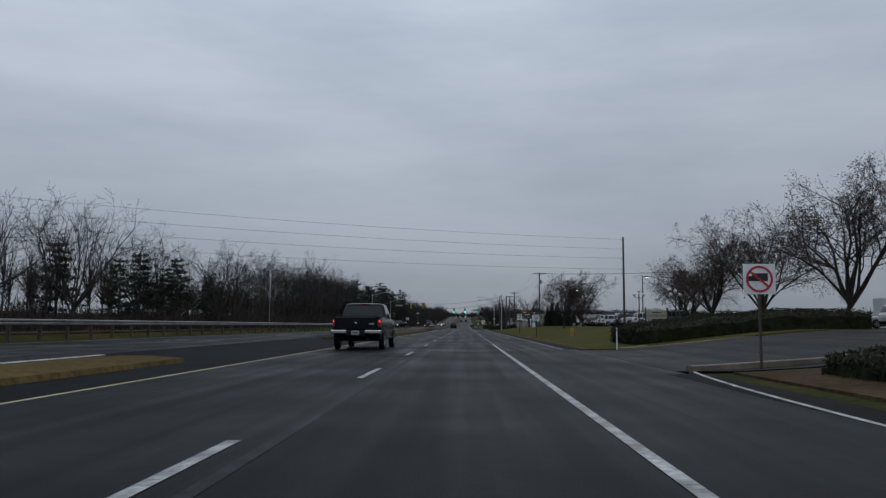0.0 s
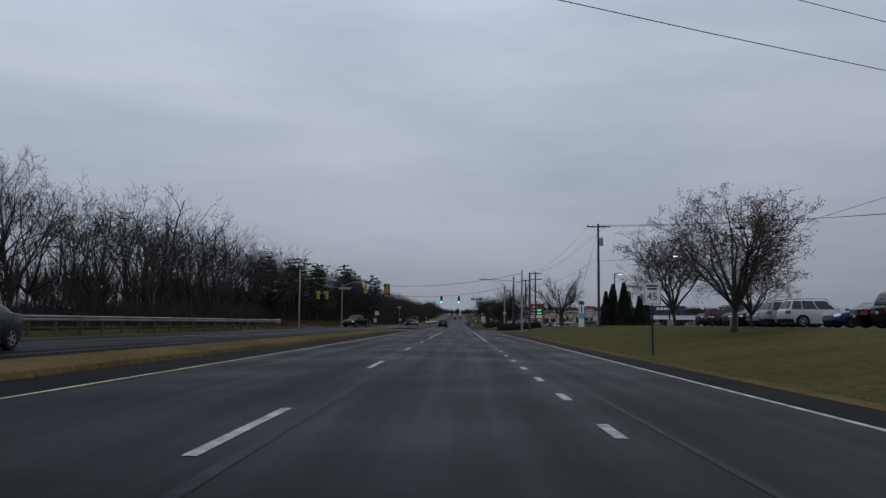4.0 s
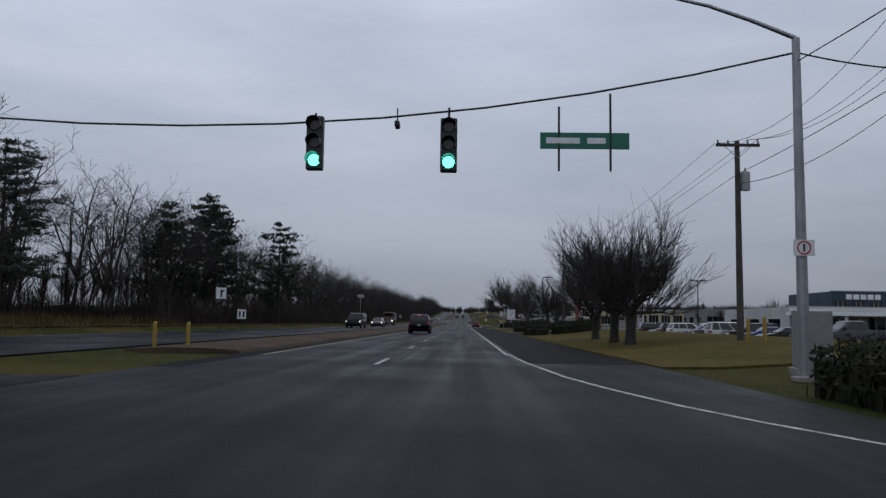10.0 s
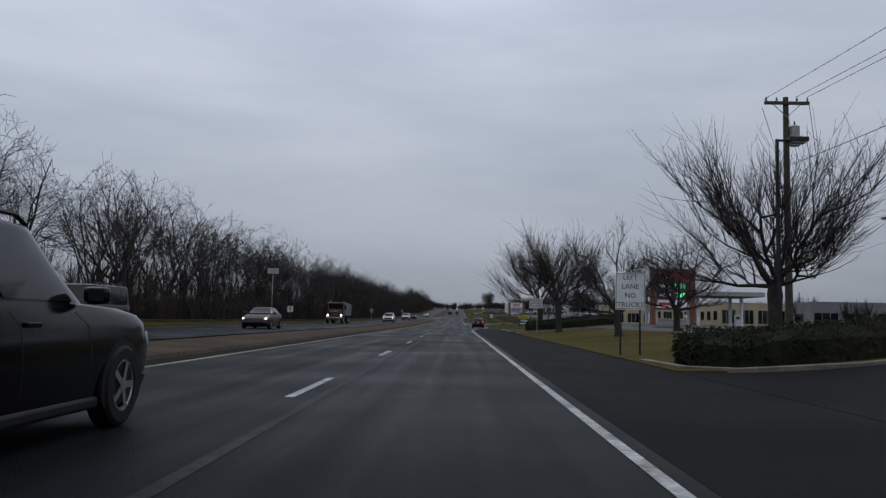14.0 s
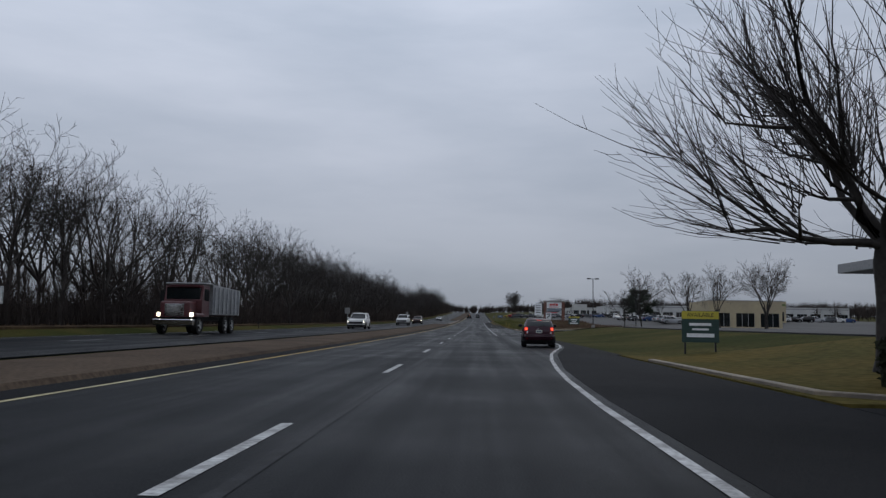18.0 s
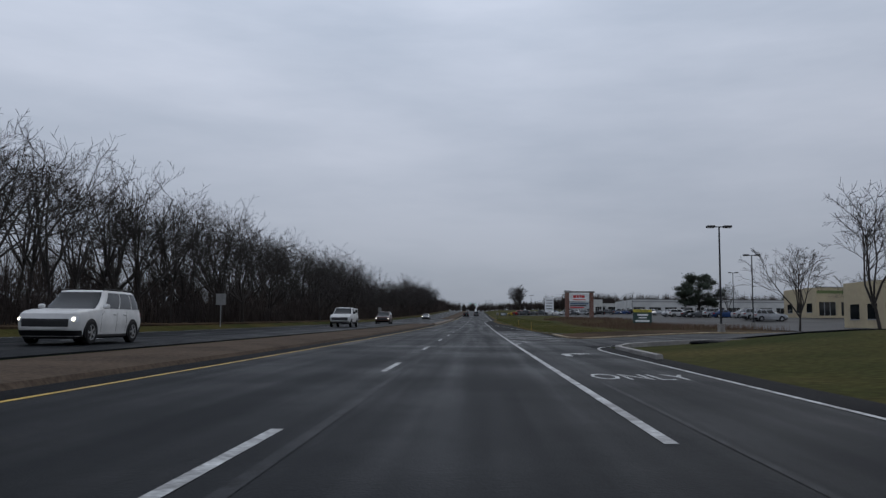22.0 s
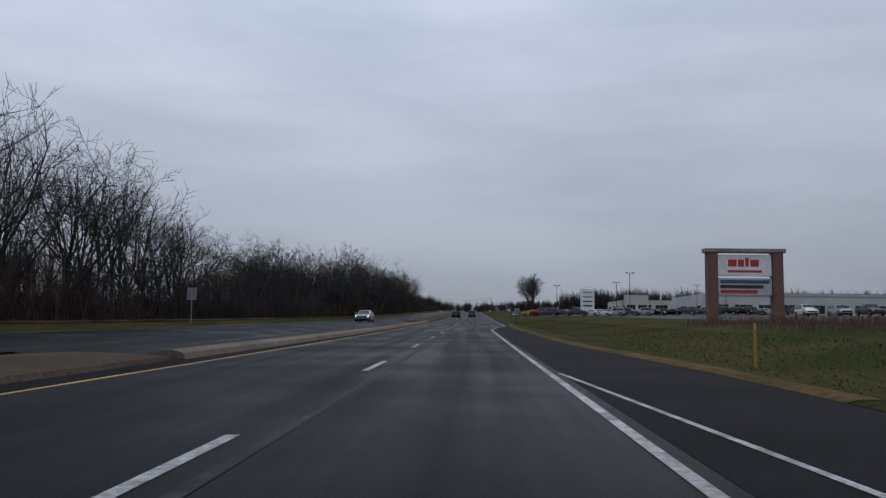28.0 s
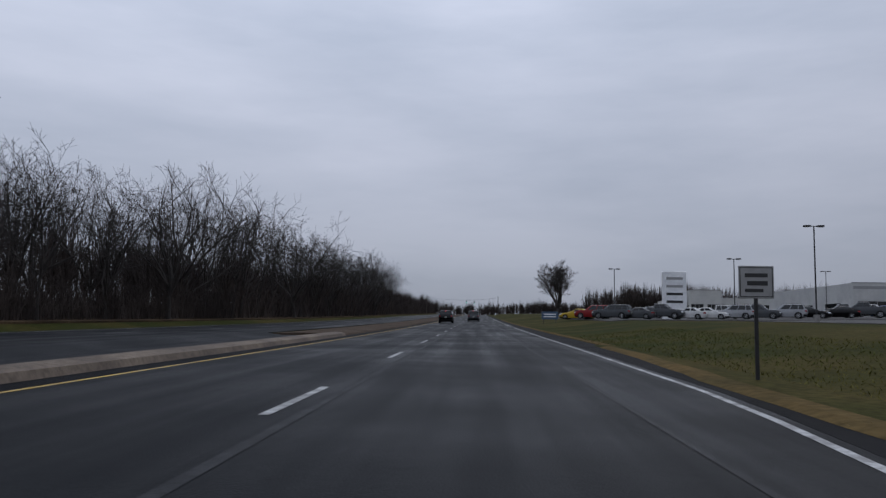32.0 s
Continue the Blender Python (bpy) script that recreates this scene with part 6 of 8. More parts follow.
P_NAVY, P_MAROON, P_BLACK = paint_of("navy", (0.003, 0.004, 0.007), 0.18), paint_of("maroon", (0.042, 0.014, 0.022), 0.2), paint_of("black", (0.003, 0.003, 0.0035), 0.16)
P_WHITE, P_SILVER, P_GREY = paint_of("white", (0.62, 0.62, 0.61)), paint_of("silver", (0.34, 0.35, 0.36), 0.3), paint_of("grey", (0.075, 0.08, 0.085))
P_BLUE, P_RED, P_BROWN, P_YELLOW = paint_of("blue", (0.02, 0.05, 0.14)), paint_of("red", (0.24, 0.018, 0.02)), paint_of("brown", (0.07, 0.035, 0.03)), paint_of("yellow", (0.48, 0.32, 0.03))


def dump_truck(m):
    ob = thing("dump_truck", "dump truck with a maroon cab and a ribbed grey tipper body", "truck", at=m)
    tan, steel = material("truck_paint", (0.085, 0.014, 0.018), 0.4, vary=0.25, scale=4, second=(0.06, 0.016, 0.018), scale2=0.7), M_GALV
    part("chassis", box(-0.45, 0.45, -3.9, 3.6, 0.75, 1.0, 0.02), M_BLACK, ob)
    part("cab", prism([(1.35, 1.0), (1.35, 2.75), (1.5, 2.85), (2.35, 2.8), (2.6, 1.95), (2.6, 1.0)], -1.1, 1.1), tan, ob)
    part("bonnet", box(-0.85, 0.85, 2.55, 3.85, 0.95, 1.85, 0.12), tan, ob)
    part("grille", box(-0.55, 0.55, 3.82, 3.89, 1.0, 1.7, 0.02), M_CHROME, ob)
    part("bumper", box(-1.15, 1.15, 3.8, 4.05, 0.5, 0.85, 0.04), M_CHROME, ob)
    part("windscreen", box(-0.98, 0.98, 2.36, 2.62, 1.98, 2.66, 0.05), M_GLASS, ob)
    part("sun_visor", box(-1.0, 1.0, 2.4, 2.75, 2.72, 2.8, 0.01), tan, ob)
    for s in (-1, 1):
        part("side_window", box(*sorted((s * 1.05, s * 1.112)), 1.55, 2.25, 1.95, 2.6, 0.004), M_GLASS, ob)
        part("mudguard", box(*sorted((s * 0.72, s * 1.2)), 2.4, 3.7, 0.95, 1.2, 0.08), tan, ob)
        part("head_light", box(*sorted((s * 0.72, s * 1.02)), 3.62, 3.76, 1.0, 1.22, 0.03), M_HEAD, ob, "lit headlight")
        part("mirror", box(*sorted((s * 1.2, s * 1.42)), 2.3, 2.4, 1.9, 2.5, 0.02), M_BLACK, ob)
        part("exhaust_stack", tube([(s * 0.95, 1.2, 1.0), (s * 0.95, 1.2, 3.2)], 0.07, 8), M_CHROME, ob)
        for yy in (-2.9, -1.6, 3.0):
            wh = part("wheel", wheel_meshes(0.52)[0], None, ob)
            wh.matrix_basis = pose(s * 1.0, yy, 0.52) @ Matrix.Diagonal((1.5, 1, 1, 1))
            part("rim", wheel_meshes(0.52)[1], None, wh)
    part("tipper_body", prism([(-4.1, 1.15), (-4.3, 2.75), (1.1, 2.9), (1.1, 1.15)], -1.22, 1.22), steel, ob, "grey steel tipper body")
    part("cab_guard", box(-1.2, 1.2, 1.0, 2.2, 2.88, 2.96, 0.02), steel, ob)
    for i in range(7):
        for s in (-1, 1):
            part("rib", box(*sorted((s * 1.2, s * 1.3)), -3.9 + i * 0.78, -3.78 + i * 0.78, 1.2, 2.75), steel, ob)
    return ob


# vehicles on the road
vehicle("pickup", "pickup_truck", P_NAVY, "dark navy pickup truck with chrome bumper and lit tail lights", on(-4.62, 36.95, -1.0) @ Matrix.Scale(1.06, 4), stripe=True)
vehicle("hatchback", "hatchback_car", P_MAROON, "dark maroon small hatchback with glowing brake lights", on(2.78, 354.95, -2) @ Matrix.Scale(0.95, 4))
vehicle("suv", "suv", P_BLACK, "glossy black large sport utility car", on(-4.05, 254.7))
vehicle("suv", "suv", P_BLACK, "black sport utility car driving ahead", on(-4.2, 682), group="")
vehicle("van", "van", P_GREY, "dark grey van driving ahead", on(-0.4, 705))
vehicle("sedan", "sedan_car", paint_of("graphite", (0.022, 0.026, 0.026), 0.2), "dark graphite sedan with lit headlights", on(-13.2, 91, 180))
vehicle("pickup", "pickup_truck", P_BLACK, "black pickup truck turning with lit headlights", on(-16.7, 199, 158))
vehicle("jeep", "off_road_car", P_BLACK, "dark boxy off-road car with lit headlights", on(-13.0, 276, 176))
vehicle("sedan", "sedan_car", P_BROWN, "brown sedan with lit headlights", on(-13.2, 303, 180))
dump_truck(on(-17.0, 363, 180))
vehicle("suv", "suv", P_WHITE, "white sport utility car with lit headlights", on(-13.2, 403, 180))
vehicle("pickup", "pickup_truck", P_WHITE, "white pickup truck with a covered bed", on(-13.3, 456, 180), cap=True, lit=False)
vehicle("suv", "suv", P_BROWN, "reddish brown sport utility car with lit headlights", on(-13.4, 491, 180))
vehicle("sedan", "sedan_car", P_SILVER, "silver sedan on the oncoming carriageway", on(-13.3, 585, 178))

# parked vehicles: a few built, the others copied
GARAGE = {}


def parked(kind, paint_name, x, y, turn, group):
    names = {"sedan": "sedan_car", "suv": "suv", "pickup": "pickup_truck", "van": "van", "hatchback": "hatchback_car"}
    paints = {"white": P_WHITE, "silver": P_SILVER, "grey": P_GREY, "black": P_BLACK, "blue": P_BLUE, "red": P_RED, "yellow": P_YELLOW, "maroon": P_MAROON}
    m = on(x, y, turn, 0.02)
    key = kind, paint_name
    if key in GARAGE:
        c = copy_thing(GARAGE[key], m)
        c["group"] = group
        return c
    words = {"sedan": "sedan", "suv": "sport utility car", "pickup": "pickup truck", "van": "van", "hatchback": "small hatchback"}[kind]
    GARAGE[key] = vehicle(kind, names[kind], paints[paint_name], "parked %s %s on wet asphalt" % (paint_name, words), m, group, lit=False, near=False)
    return GARAGE[key]


prng = random.Random(8)
CHOICE = [("sedan", "white"), ("suv", "silver"), ("sedan", "grey"), ("suv", "black"), ("suv", "white"), ("sedan", "silver"), ("sedan", "blue"), ("pickup", "grey"), ("suv", "grey"), ("van", "white"), ("sedan", "black")]


def car_row(x0, y0, x1, y1, n, turn, group, skip=()):
    for i in range(n):
        if i in skip:
            continue
        u = i / max(1, n - 1)
        kind, col = prng.choice(CHOICE)
        parked(kind, col, x0 + (x1 - x0) * u + prng.gauss(0, 0.12), y0 + (y1 - y0) * u + prng.gauss(0, 0.1), turn + prng.choice((0, 180)) + prng.gauss(0, 1.5), group)


ob = vehicle("pickup", "pickup_truck", P_WHITE, "long white pickup truck with a covered bed, parked", on(22.8, 104, 88, 0.02), "cars in the verge-side car park", lit=False, cap=True)
car_row(23, 107.5, 23, 140, 12, 90, "cars in the verge-side car park", (4,))
car_row(23, 86, 23, 100, 5, 90, "cars in the verge-side car park")
car_row(33, 56, 33, 100, 12, 90, "cars in the verge-side car park", (3, 8))
car_row(25.5, 232, 25.5, 284, 15, 90, "cars beside the pruned trees", (2, 7))
car_row(33, 240, 60, 242, 8, 0, "cars before the shops", (3,))
car_row(28, 292, 60, 300, 6, 90, "cars by the fuel station", (2,))
car_row(44, 500, 44, 560, 12, 90, "cars in the supermarket car park", (3, 6, 9))
car_row(60, 520, 110, 560, 12, 90, "cars in the supermarket car park", (4,))
car_row(50, 610, 120, 625, 14, 0, "cars in the supermarket car park", (5, 9))
car_row(17, 668, 64, 664, 17, 65, "cars at the dealer's lot", ())
car_row(26, 690, 80, 690, 14, 75, "cars at the dealer's lot", (6,))
parked("sedan", "yellow", 13.6, 676, 70, "cars at the dealer's lot")
parked("suv", "red", 15.3, 672, 65, "cars at the dealer's lot")

# ---- poles, wires, signals, signs ----
def post(h, r0, r1, sides=10):
    return tube([(0, 0, -0.15), (0, 0, h * 0.5), (0, 0, h)], [r0, (r0 + r1) / 2, r1], sides)


def utility_pole(x, y, h, arms=(), transformer=0.0, lean=0.0, label="weathered wooden utility pole with crossarms"):
    ob = thing("utility_pole", label, "utility pole", "utility poles", at=on(x, y) @ pose(0, 0, 0, 0, lean, 0))
    part("pole", post(h, 0.15, 0.10), M_POLE, ob)
    for z, half in arms:
        arm = part("crossarm", box(-half, half, -0.16, -0.06, z - 0.06, z + 0.06, 0.01), M_POLE, ob)
        for k in (-0.92, -0.45, 0.45, 0.92):
            part("insulator", tube([(k * half, -0.11, z + 0.06), (k * half, -0.11, z + 0.13), (k * half, -0.11, z + 0.22)], [0.03, 0.045, 0.025], 7), M_CONCRETE, arm)
        for k in (-1, 1):
            part("brace", tube([(k * half * 0.6, -0.11, z - 0.06), (0, -0.12, z - 0.55)], 0.015, 5), M_GALV, arm)
    if transformer:
        t = part("transformer", tube([(0.3, -0.05, transformer), (0.3, -0.05, transformer + 0.75), (0.3, -0.05, transformer + 0.8)], [0.19, 0.19, 0.12], 12), M_SIGNBACK, ob, "grey transformer drum")
        part("bushing", tube([(0.3, -0.05, transformer + 0.79), (0.3, -0.05, transformer + 0.95)], 0.03, 6), M_POLE, t)
    return ob


def wire(name, a, b, sag, r=0.011, label="thin black overhead cable"):
    a, b = Vector(a), Vector(b)
    pts = [a.lerp(b, i / 12) - Vector((0, 0, 4 * sag * (i / 12) * (1 - i / 12))) for i in range(13)]
    ob = solid(name, tube(pts, r, 4), M_WIRE, label, "cable", group="overhead cables")
    return ob


def up(x, y, z):
    return (x, y, height(x, y) + z)


# height is measured from the foot of each pole
PA, PB, Q1, Q2, R2, R3, R4, PC = (18.6, 95, 10.6), (13.7, 150.5, 10.3), (7.3, 166.6, 7.4), (8.4, 168.5, 7.1), (7.9, 192, 8.0), (11.9, 198.5, 8.8), (11.4, 211.8, 8.3), (12.5, 279, 9.2)
utility_pole(*PA, arms=(), label="tall weathered wooden utility pole at the car park")
for k in range(4):
    z = (10.35, 9.2, 8.1, 6.8)[k]
    wire("overhead_cable", up(PA[0], PA[1], z), (-62, 51.5, 12.6 - 1.2 * k), 0.9)
    part("insulator", tube([(PA[0] - 0.35, PA[1], height(PA[0], PA[1]) + z), (PA[0], PA[1], height(PA[0], PA[1]) + z)], 0.035, 6), M_CONCRETE, thing("insulator_bracket", "small insulator bracket on a wooden pole", "insulator", "pole brackets"))
utility_pole(*PB, arms=((10.0, 1.15),), transformer=8.1)
utility_pole(*Q2, label="plain wooden utility pole beside the signal mast")
utility_pole(*R2, label="plain leaning wooden utility pole", lean=0.8)
utility_pole(*R3, arms=((8.5, 0.95), (7.55, 1.0)))
utility_pole(*R4, arms=((8.1, 0.9),), transformer=6.2)
utility_pole(*PC, arms=((8.95, 0.85),), transformer=7.3)
for a, b in ((PA, PB), (PB, R3), (R3, R4), (R4, PC)):
    if a is PA:
        wire("overhead_cable", up(a[0], a[1], 6.0), up(b[0], b[1], 6.6), 1.0)
        continue
    for k in (-0.92, 0.45, 0.92):
        wire("overhead_cable", up(a[0] + k, a[1], a[2]), up(b[0] + k * 0.9, b[1], b[2]), 0.9)
    wire("overhead_cable", up(a[0], a[1], 6.9), up(b[0], b[1], 6.5), 0.6, 0.013)
for dx, z in ((0.9, 8.9), (0, 8.9), (-0.9, 8.9)):
    wire("overhead_cable", up(PC[0] + dx, PC[1], z), up(44 + dx, 345, 9.5), 1.2)
for k in (-1, 0, 1):
    wire("overhead_cable", up(PB[0] + k, PB[1], 10.1), up(58 + k, 118, 10.5), 1.0)


def street_light(x, y, h, reach, turn, label, mast=M_GALV, group="street lights", r=0.1, drop=0.35, lift=0.75):
    """A mast with a long drooping arm and a cobra head; the arm points along +x before the turn."""
    ob = thing("street_light", label, "street light", group, at=on(x, y, turn))
    part("mast", post(h, r, r * 0.65), mast, ob)
    part("base_flange", box(-0.2, 0.2, -0.2, 0.2, -0.05, 0.06, 0.02), M_CONCRETE, ob)
    za = h - drop
    pts = [(reach * u, 0, za + lift * math.sin(u * math.pi / 2)) for u in (0, 0.25, 0.5, 0.75, 1.0)]
    part("arm", tube(pts, [0.05, 0.045, 0.04, 0.035, 0.03], 7), mast, ob)
    part("lamp_head", box(reach - 0.05, reach + 0.6, -0.12, 0.12, za + lift - 0.07, za + lift + 0.05, 0.04), M_SIGNBACK, ob, "grey cobra-head lantern")
    return ob


street_light(Q1[0], Q1[1], Q1[2], 4.3, 180, "galvanised signal mast with a long lamp arm", r=0.13, drop=1.5, lift=0.35)
street_light(6.75, 194.6, 6.9, 3.5, 180, "galvanised signal mast with a lamp arm", r=0.12, drop=0.0, lift=0.95)
street_light(-19.9, 169, 7.3, 3.2, 0, "galvanised mast with a lamp arm across the road")
street_light(-18.5, 195, 6.7, 2.6, 0, "galvanised mast with a lamp arm across the road")
wire("signal_span_wire", up(Q1[0], Q1[1], 7.0), up(-19.9, 169, 6.6), 1.5, 0.022, "thick black span wire carrying traffic signals")
wire("signal_span_wire", up(6.75, 194.6, 6.6), up(-18.5, 195, 6.4), 1.55, 0.022, "thick black span wire carrying traffic signals")
wire("overhead_cable", up(6.75, 194.6, 6.6), up(R3[0], R3[1], 7.0), 0.1, 0.02)
wire("overhead_cable", up(Q1[0], Q1[1], 6.3), up(6.75, 194.6, 6.4), 0.5, 0.014)
wire("overhead_cable", up(Q1[0], Q1[1], 7.1), up(R4[0], R4[1], 6.9), 0.7, 0.014)


def signal(x, y, z, toward, hang, housing, lit=True, double=False, turn=0.0):
    """A hanging three-lamp traffic signal. toward: -1 shows its lamps to the camera's road."""
    ob = thing("traffic_signal", "hanging traffic signal lit green" if lit else "yellow-backed traffic signal seen from behind", "traffic signal", "traffic signals", at=pose(x, y, z, 0, 0, turn))
    part("hanger", tube([(0, 0, 0.5), (0, 0, hang)], 0.025, 6), M_DARKMETAL, ob)
    part("housing", box(-0.17, 0.17, -0.1, 0.1, -0.55, 0.55, 0.03), housing, ob)
    if double:
        part("back_plate", box(-0.42, 0.30, 0.05 * toward * -1 - 0.01, 0.05 * toward * -1 + 0.01, -0.66, 0.62), M_SIGDARK, ob, "dark back plate")
        part("side_housing", box(-0.38, -0.175, -0.1, 0.1, -0.55, 0.2, 0.03), housing, ob)
        for zz in (-0.35, 0.0, 0.35):
            part("rear_dome", box(-0.12, 0.12, 0.1 * -toward - 0.03, 0.1 * -toward + 0.03, zz - 0.12, zz + 0.12, 0.03), housing, ob)
    for zz, lens in ((0.36, M_LENS), (0.0, M_LENS), (-0.36, M_GREENLIT if lit else M_LENS)):
        bm = bmesh.new()
        bmesh.ops.create_cone(bm, cap_ends=True, segments=18, radius1=0.125, radius2=0.11, depth=0.03)
        bmesh.ops.rotate(bm, verts=bm.verts, matrix=Matrix.Rotation(math.pi / 2, 3, "X"))
        bmesh.ops.translate(bm, verts=bm.verts, vec=(0, toward * 0.11, zz))
        part("lens", bm, lens, ob, "glowing green lens" if lens is M_GREENLIT else "")
        bm = bmesh.new()
        arc = [math.pi * (i / 10 * 1.3 - 0.15) for i in range(11)]
        a = [bm.verts.new((0.145 * math.cos(t), toward * 0.1, zz + 0.145 * math.sin(t))) for t in arc]
        b = [bm.verts.new((0.145 * math.cos(t), toward * 0.33, zz + 0.145 * math.sin(t))) for t in arc]
        c = [bm.verts.new((0.138 * math.cos(t), toward * 0.33, zz + 0.138 * math.sin(t))) for t in arc]
        d = [bm.verts.new((0.138 * math.cos(t), toward * 0.1, zz + 0.138 * math.sin(t))) for t in arc]
        for k in range(10):
            for p, q in ((a, b), (b, c), (c, d)):
                bm.faces.new((p[k], p[k + 1], q[k + 1], q[k]))
        part("visor", bm, housing, ob)
    return ob


signal(-3.0, 194.4, 4.62, -1, 0.62, M_SIGDARK)
signal(-0.3, 194.5, 4.62, -1, 0.78, M_SIGDARK)
signal(-8.95, 167.9, 5.1, 1, 0.66, M_SIGYEL, lit=False, double=True, turn=6)
signal(-11.6, 168.1, 5.12, 1, 0.66, M_SIGYEL, lit=False, turn=6)
signal(-19.75, 181.4, 4.75, 1, 1.0, M_SIGYEL, lit=False, turn=70)
signal(-18.75, 182.6, 4.75, 1, 1.0, M_SIGYEL, lit=False, turn=70)
wire("signal_span_wire", up(-19.9, 169, 6.9), up(-18.5, 195, 6.3), 0.75, 0.022, "thick black span wire carrying traffic signals")
sgn = thing("street_name_sign", "green street name sign hung from the span wire", "street sign", at=pose(2.45, 194.55, 4.75))
part("panel", box(-0.9, 0.9, -0.015, 0.015, -0.17, 0.17, 0.01), M_GREENSIGN, sgn)
for x0, x1 in ((-0.78, -0.1), (0.05, 0.42)):
    part("writing_bar", box(x0, x1, -0.022, -0.015, -0.06, 0.06), M_SIGN, sgn)
for x, z1 in ((-0.52, 0.70), (0.52, 0.98)):
    part("hanger", box(x - 0.02, x + 0.02, -0.02, 0.02, -0.62, z1), M_DARKMETAL, sgn)
sgn = thing("street_name_sign", "grey back of a hanging street name sign", "street sign", at=pose(-14.2, 168.3, 5.15, 0, 0, 4))
part("panel", box(-0.75, 0.75, -0.015, 0.015, -0.14, 0.14, 0.01), M_SIGNBACK, sgn)
part("hanger", box(-0.4, -0.36, -0.02, 0.02, 0.14, 0.75), M_DARKMETAL, sgn)
part("hanger", box(0.36, 0.4, -0.02, 0.02, 0.14, 0.75), M_DARKMETAL, sgn)
camb = thing("signal_detector", "small detector hung on the span wire", "detector", at=pose(-1.35, 194.5, 5.1))
part("detector_body", box(-0.05, 0.05, -0.14, 0.14, -0.12, 0.0, 0.02), M_DARKMETAL, camb)
part("hanger", tube([(0, 0, 0), (0, 0, 0.28)], 0.015, 5), M_DARKMETAL, camb)


def road_sign(name, label, x, y, w, h, top, posts=(0.0,), face=M_SIGN, pole=M_DARKMETAL, border=True, turn=0.0):
    """A sheet sign on posts that faces the camera's road; returns the thing and its panel's middle height."""
    ob = thing(name, label, "road sign", at=on(x, y, turn))
    for px in posts:
        part("post", box(px - 0.03, px + 0.03, 0.012, 0.07, -0.2, top - 0.03, 0.006), pole, ob)
    zc = top - h / 2
    pn = part("panel", box(-w / 2, w / 2, -0.006, 0.008, zc - h / 2, zc + h / 2, 0.004), face, ob)
    if border:
        for x0, x1, z0, z1 in ((-w / 2 + 0.02, w / 2 - 0.02, h / 2 - 0.04, h / 2 - 0.025), (-w / 2 + 0.02, w / 2 - 0.02, -h / 2 + 0.025, -h / 2 + 0.04), (-w / 2 + 0.02, -w / 2 + 0.035, -h / 2 + 0.03, h / 2 - 0.03), (w / 2 - 0.035, w / 2 - 0.02, -h / 2 + 0.03, h / 2 - 0.03)):
            part("border", box(x0, x1, -0.01, -0.006, zc + z0, zc + z1), M_INK, pn)
    return ob, pn, zc


def words(pn, zc, rows, size, mat=M_INK, gap=1.28, stretch=1.0):
    n = len(rows)
    for i, text in enumerate(rows):
        lettering("writing", text, size, mat, pn, pose(0, -0.008, zc + ((n - 1) / 2 - i) * size * gap, 90) @ Matrix.Diagonal((stretch, 1, 1, 1)))


def bars(pn, zc, rows, mat=M_INK):
    """Unreadable writing: plain bars (x0, x1, height, thickness)."""
    for x0, x1, z, t in rows:
        part("writing_bar", box(x0, x1, -0.012, -0.006, zc + z - t / 2, zc + z + t / 2), mat, pn)


def ring(r0, r1, yy, zc, n=28):
    bm = bmesh.new()
    a = [bm.verts.new((r0 * math.cos(2 * math.pi * k / n), yy, zc + r0 * math.sin(2 * math.pi * k / n))) for k in range(n)]
    b = [bm.verts.new((r1 * math.cos(2 * math.pi * k / n), yy, zc + r1 * math.sin(2 * math.pi * k / n))) for k in range(n)]
    for k in range(n):
        bm.faces.new((a[k], a[(k + 1) % n], b[(k + 1) % n], b[k]))
    return bm


# no trucks sign
ob, pn, zc = road_sign("prohibition_sign", "white no-trucks sign on a rusty post", 7.0, 19.3, 0.76, 0.72, 2.5, pole=M_POLE, border=False)
part("truck_symbol", box(-0.17, 0.2, -0.011, -0.006, zc - 0.05, zc + 0.14, 0.0), M_INK, pn)
part("truck_cab_symbol", box(-0.27, -0.16, -0.011, -0.006, zc - 0.05, zc + 0.07, 0.0), M_INK, pn)
part("ring_symbol", ring(0.32, 0.265, -0.014, zc), M_RED, pn, "red prohibition ring")
bm = box(-0.3, 0.3, -0.0165, -0.0145, -0.025, 0.025)
bmesh.ops.rotate(bm, verts=bm.verts, matrix=Matrix.Rotation(radians(40), 3, "Y"))
bmesh.ops.translate(bm, verts=bm.verts, vec=(0, 0, zc))
part("slash_symbol", bm, M_RED, pn)
ob, pn, zc = road_sign("lane_sign", "small grey lane sign on a dark post", 6.3, 72.3, 0.56, 0.5, 1.95)
bars(pn, zc, ((-0.2, 0.2, 0.12, 0.07), (-0.16, 0.16, -0.02, 0.07), (-0.18, 0.1, -0.15, 0.06)))
ob, pn, zc = road_sign("speed_limit_sign", "white speed limit sign on a dark post", 6.5, 98, 0.6, 0.75, 2.45)
words(pn, zc - 0.1, ("45",), 0.36)
bars(pn, zc, ((-0.2, 0.2, 0.27, 0.06), (-0.17, 0.17, 0.17, 0.06)))
for x, yy, t in ((6.7, 36.0, 0.95),):
    ob = thing("marker_post", "thin white marker post at the road's edge", "marker post", "marker posts", at=on(x, yy))
    part("post", box(-0.025, 0.025, -0.012, 0.012, -0.1, t, 0.006), M_SIGN, ob)
    part("reflector", box(-0.02, 0.02, -0.017, -0.012, t - 0.14, t - 0.06), M_CHROME, ob)
ob, pn, zc = road_sign("lane_restriction_sign", "tall white truck restriction sign on two posts", 5.75, 275.2, 0.98, 1.22, 2.72, (-0.32, 0.32))
